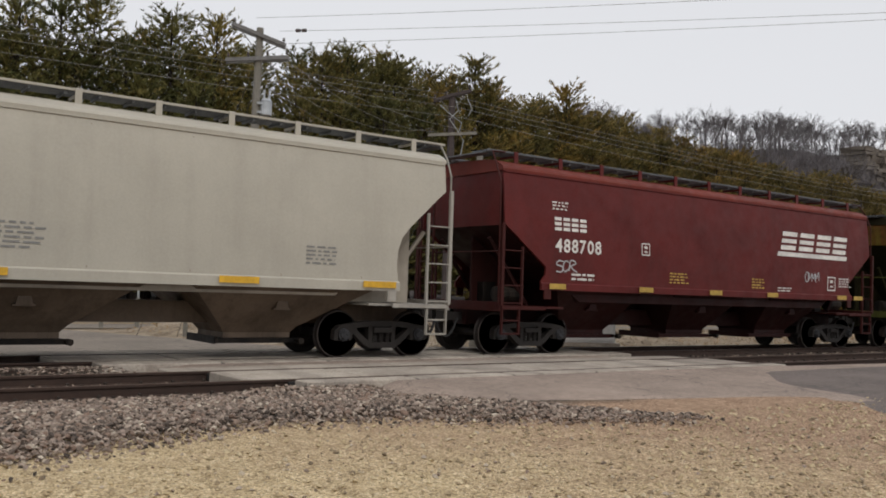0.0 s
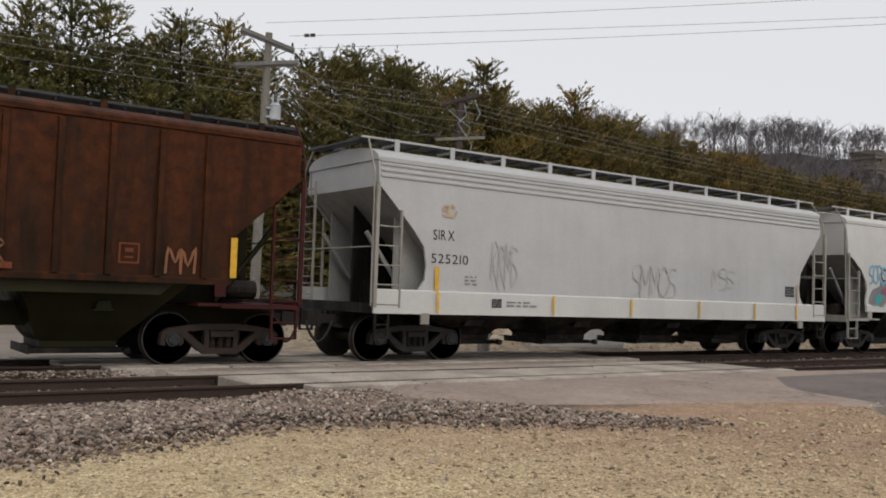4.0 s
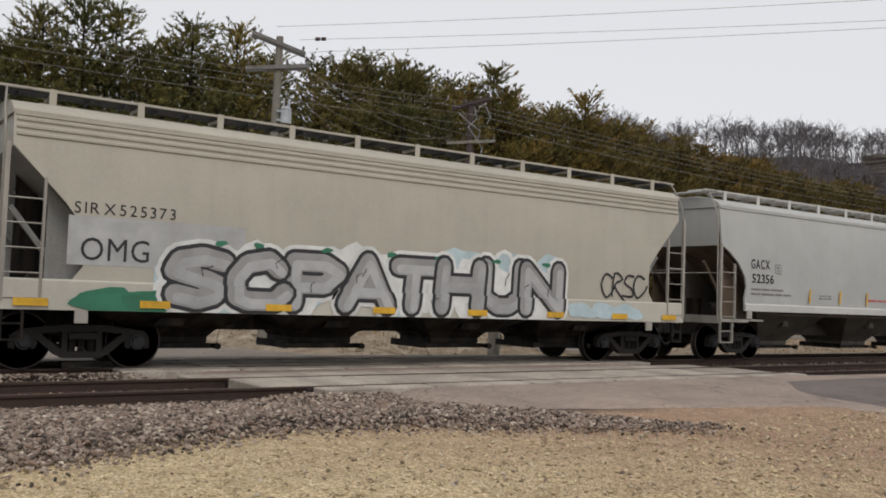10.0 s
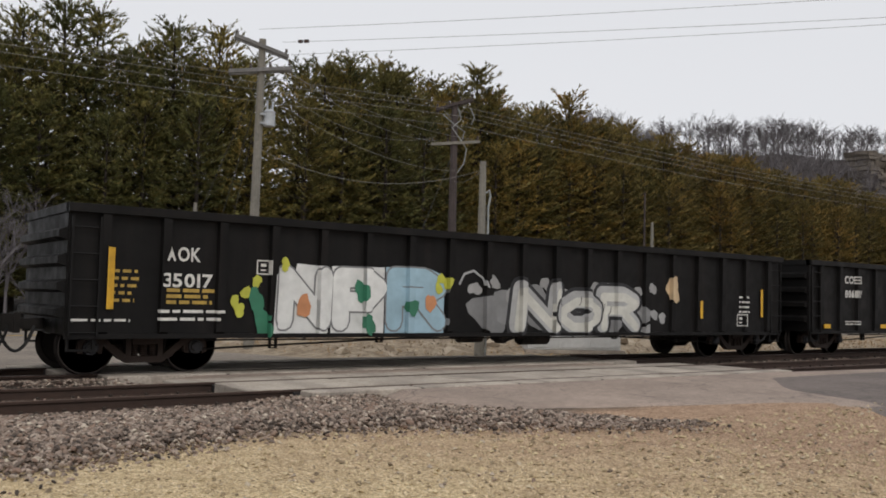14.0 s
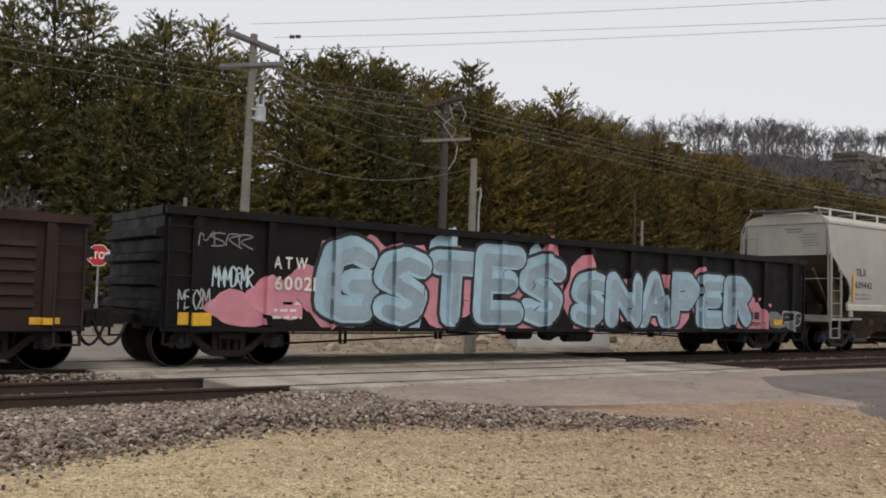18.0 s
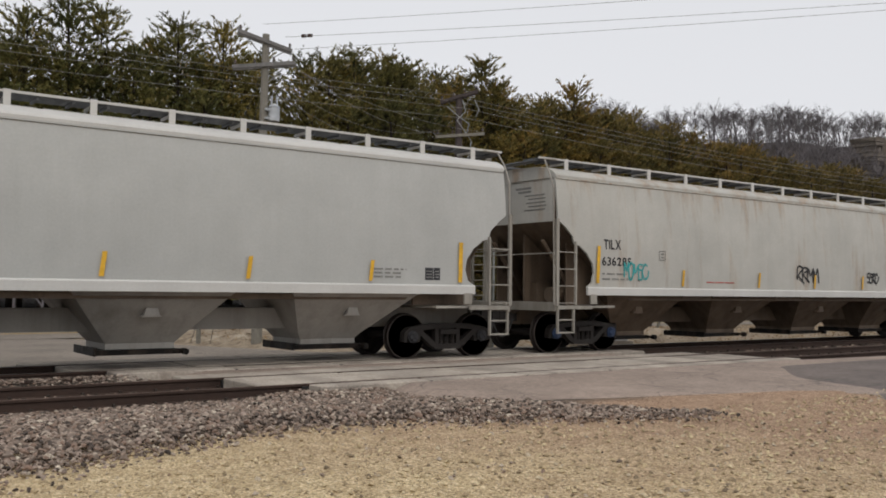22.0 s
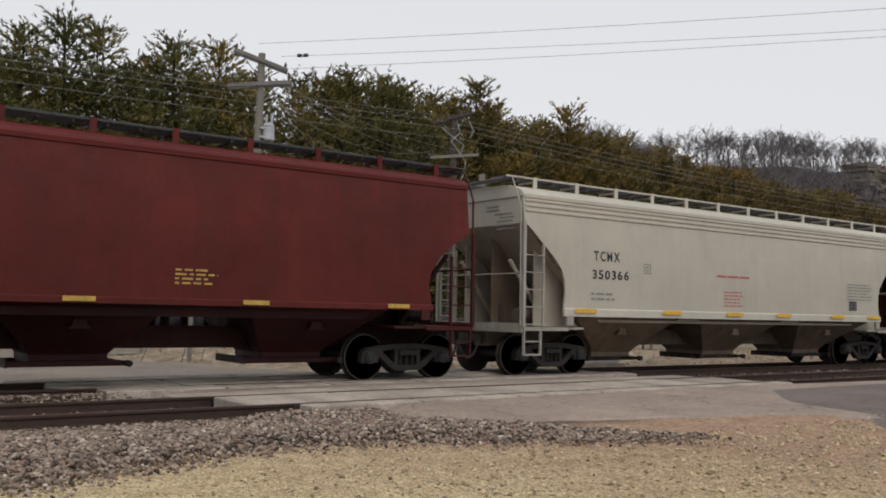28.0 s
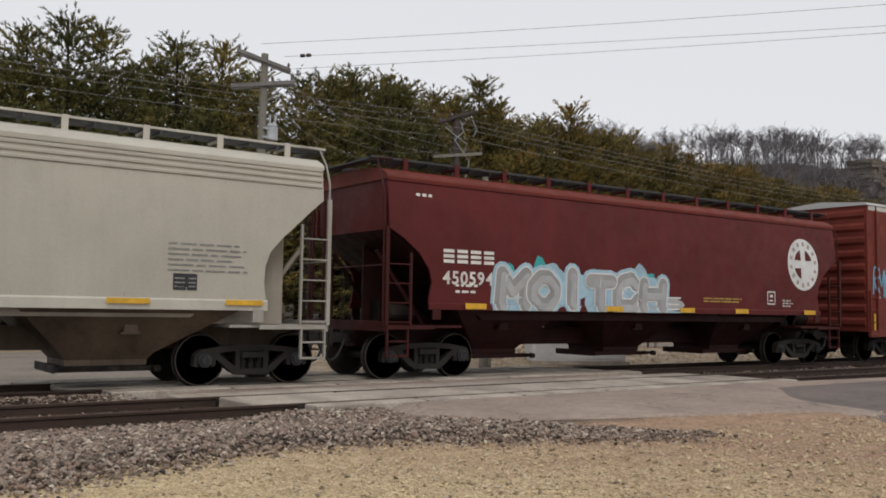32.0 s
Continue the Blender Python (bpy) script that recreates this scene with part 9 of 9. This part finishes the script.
for row, (y, step) in enumerate(((28.4, 2.6), (31.0, 1.8), (34.0, 1.9))):
    x = 4.5 + 0.7 * row
    while x < 99:
        s = (y + 16.6) / 47.6
        h = pine_top(x / s) * s * (0.86, 1.0, 1.03)[row] * rng.uniform(0.97, 1.05)
        pine(x + rng.uniform(-0.5, 0.5), y + rng.uniform(-0.7, 0.7), h - height(x, y), rng.randrange(8), rng.uniform(0, math.tau))
        x += step * rng.uniform(0.75, 1.25) * (1.0 if x < 75 else 1.35)
# the taller pines that stand out of the row
for x, z in ((8.8, 15.4), (10.8, 16.2), (12.4, 16.0), (16.4, 16.0), (18.9, 16.5), (27.2, 16.3), (30.1, 16.0), (37.0, 17.3), (38.3, 15.9), (45.4, 16.7)):
    pine(x, 31.0, z - height(x, 31.0), rng.randrange(8), rng.uniform(0, math.tau))


# ---------------------------------------------------------------- the bluff: bare woods and rock
def bare_tree(bm_v, bm_f, h, rng, levels):
    """A leafless tree that opens like a fan: limbs fork upward into ever finer twigs."""
    def limb(p, d, ln, r, depth):
        q = p + d * ln
        n = len(bm_v)
        u = d.orthogonal().normalized() * r
        w = d.cross(u).normalized() * r
        if depth:
            for s, e in ((p, 1.0), (q, 0.6)):
                for a in (0, 2.1, 4.2):
                    bm_v.append(tuple(s + u * math.cos(a) * e + w * math.sin(a) * e))
            for i in range(3):
                j = (i + 1) % 3
                bm_f.append((n + i, n + j, n + 3 + j))
                bm_f.append((n + i, n + 3 + j, n + 3 + i))
            for _ in range(3 if depth > 2 else 4):
                dd = (d + Vector((rng.uniform(-0.72, 0.72), rng.uniform(-0.72, 0.72), rng.uniform(-0.12, 0.42)))).normalized()
                limb(p + d * ln * rng.uniform(0.45, 1.0), dd, ln * rng.uniform(0.58, 0.80), r * 0.60, depth - 1)
        else:
            bm_v.extend([tuple(p + u * 1.2), tuple(p - u * 1.2), tuple(q)])
            bm_f.append((n, n + 1, n + 2))
    limb(Vector((0, 0, 0)), Vector((rng.uniform(-0.06, 0.06), rng.uniform(-0.06, 0.06), 1)).normalized(), h * 0.34, h * 0.0125, levels)


BARE = {}
for k in range(24):
    V, Fc = [], []
    bare_tree(V, Fc, 1.0, random.Random(900 + k), 5 if k < 12 else 4)
    BARE[k] = (np.array(V), np.array(Fc))
rng = random.Random(9)
for n, y0, y1, hh, first in ((150, 174, 192, 16.0, 0), (420, 120, 174, 13, 12)):
    V, Fc, at = [], [], 0
    for _ in range(n):
        y = rng.uniform(y0, y1)
        x = rng.uniform(0.95, 2.15) * (y + 16)
        if 280 < x < 390 and 130 < y < 146:
            continue
        vs, fs = BARE[first + rng.randrange(12)]
        a, s = rng.uniform(0, math.tau), hh * rng.uniform(0.8, 1.2)
        ca, sa = math.cos(a), math.sin(a)
        V.append(np.stack([(vs[:, 0] * ca - vs[:, 1] * sa) * s * 1.15 + x, (vs[:, 0] * sa + vs[:, 1] * ca) * s * 1.15 + y, vs[:, 2] * s + height(x, y) - 0.3], 1))
        Fc.append(fs + at)
        at += len(vs)
    me = bpy.data.meshes.new("bare_woods")
    me.from_pydata(np.concatenate(V).tolist(), [], np.concatenate(Fc).tolist())
    me.materials.append(TWIG)
    tagged(new("bare_woods", me), "leafless grey-brown woods on the slope and crest of the bluff", "woods", kind="stuff")
# leafless brush at the near end of the pines
for k, (x, y, h) in enumerate(((6.6, 24.6, 6.8), (7.6, 25.2, 7.6), (8.5, 24.4, 6.0), (9.3, 25.6, 7.0), (5.6, 25.0, 7.2))):
    vs, fs = BARE[k]
    me = bpy.data.meshes.new("brush_branches")
    me.from_pydata((vs * h).tolist(), [], fs.tolist())
    me.materials.append(TWIG)
    p = thing("bare_bush", x, y, height(x, y) - 0.1, "leafless grey bush at the edge of the pines", "bush", "bare bushes")
    part("limbwork", me, TWIG, p)


def cliff(x0, x1, y, z0, z1, seed):
    """Layered limestone: stepped, broken courses of blocks."""
    c = thing("rock_cliff", (x0 + x1) / 2, y, z0, "pale weathered layered limestone cliff below the ridge", "cliff", kind="structure")
    rng = random.Random(seed)
    ROCK = STORE.setdefault("rock", plain("limestone_face", (0.115, 0.097, 0.080), 0.95, 0, 0.5, 1.2))
    z = 0.0
    while z < z1 - z0:
        hh = rng.uniform(1.0, 2.4)
        x = x0
        while x < x1:
            w = rng.uniform(2.5, 7.0)
            bm = bmesh.new()
            dy = rng.uniform(-1.6, 0.6) - 0.05 * z
            quad_box(bm, x - (x0 + x1) / 2, x + w - (x0 + x1) / 2 - 0.15, dy, dy + 9, z, z + hh - 0.12)
            for v in bm.verts:
                v.co += Vector((rng.uniform(-0.35, 0.35), rng.uniform(-0.5, 0.5), rng.uniform(-0.15, 0.15)))
            part("rock_course", bm, ROCK, c)
            x += w
        z += hh
    return c


cliff(286, 392, 142, 41, 53, 4)

# ---------------------------------------------------------------- movement
def train_at(t):
    """Metres that the train has run at t seconds."""
    knots = ((0, 0.0), (4, 70.96), (8, 142.65), (12, 214.89), (16, 286.56), (20, 357.66), (24, 428.82), (28, 500.13), (32, 571.85))
    ts, ss = [k[0] for k in knots], [k[1] for k in knots]
    i = min(len(ts) - 2, max(0, int(t // 4)))
    slope = [(ss[min(k + 1, len(ss) - 1)] - ss[max(k - 1, 0)]) / (ts[min(k + 1, len(ss) - 1)] - ts[max(k - 1, 0)]) for k in range(len(ss))]
    u, hgt = (t - ts[i]) / 4.0, 4.0
    return ((2 * u ** 3 - 3 * u ** 2 + 1) * ss[i] + (u ** 3 - 2 * u ** 2 + u) * hgt * slope[i] + (-2 * u ** 3 + 3 * u ** 2) * ss[i + 1] + (u ** 3 - u ** 2) * hgt * slope[i + 1])


def motions():
    for car, x in CARS:
        walk(car, [(t, pose(x - train_at(t), 0, 0)) for t in range(33)])
    starts = dict((c.name, x) for c, x in CARS)
    for w, dx, car in WHEELSETS:
        x = starts[car.name] + w.parent.location.x
        seen = [k for k in range(961) if -9 < x - train_at(k / 30) < 46]
        if not seen:
            continue
        turn = lambda k: pose(dx, 0, WHEEL_R, 0, -math.degrees(train_at(k / 30) / WHEEL_R) % 360, 0)
        rows = [(k / 30, turn(k)) for k in seen]
        if seen[0] > 0:
            rows.insert(0, (0.0, turn(seen[0])))
        if seen[-1] < 960:
            rows.append((32.0, turn(seen[-1])))
        walk(w, rows)


motions()
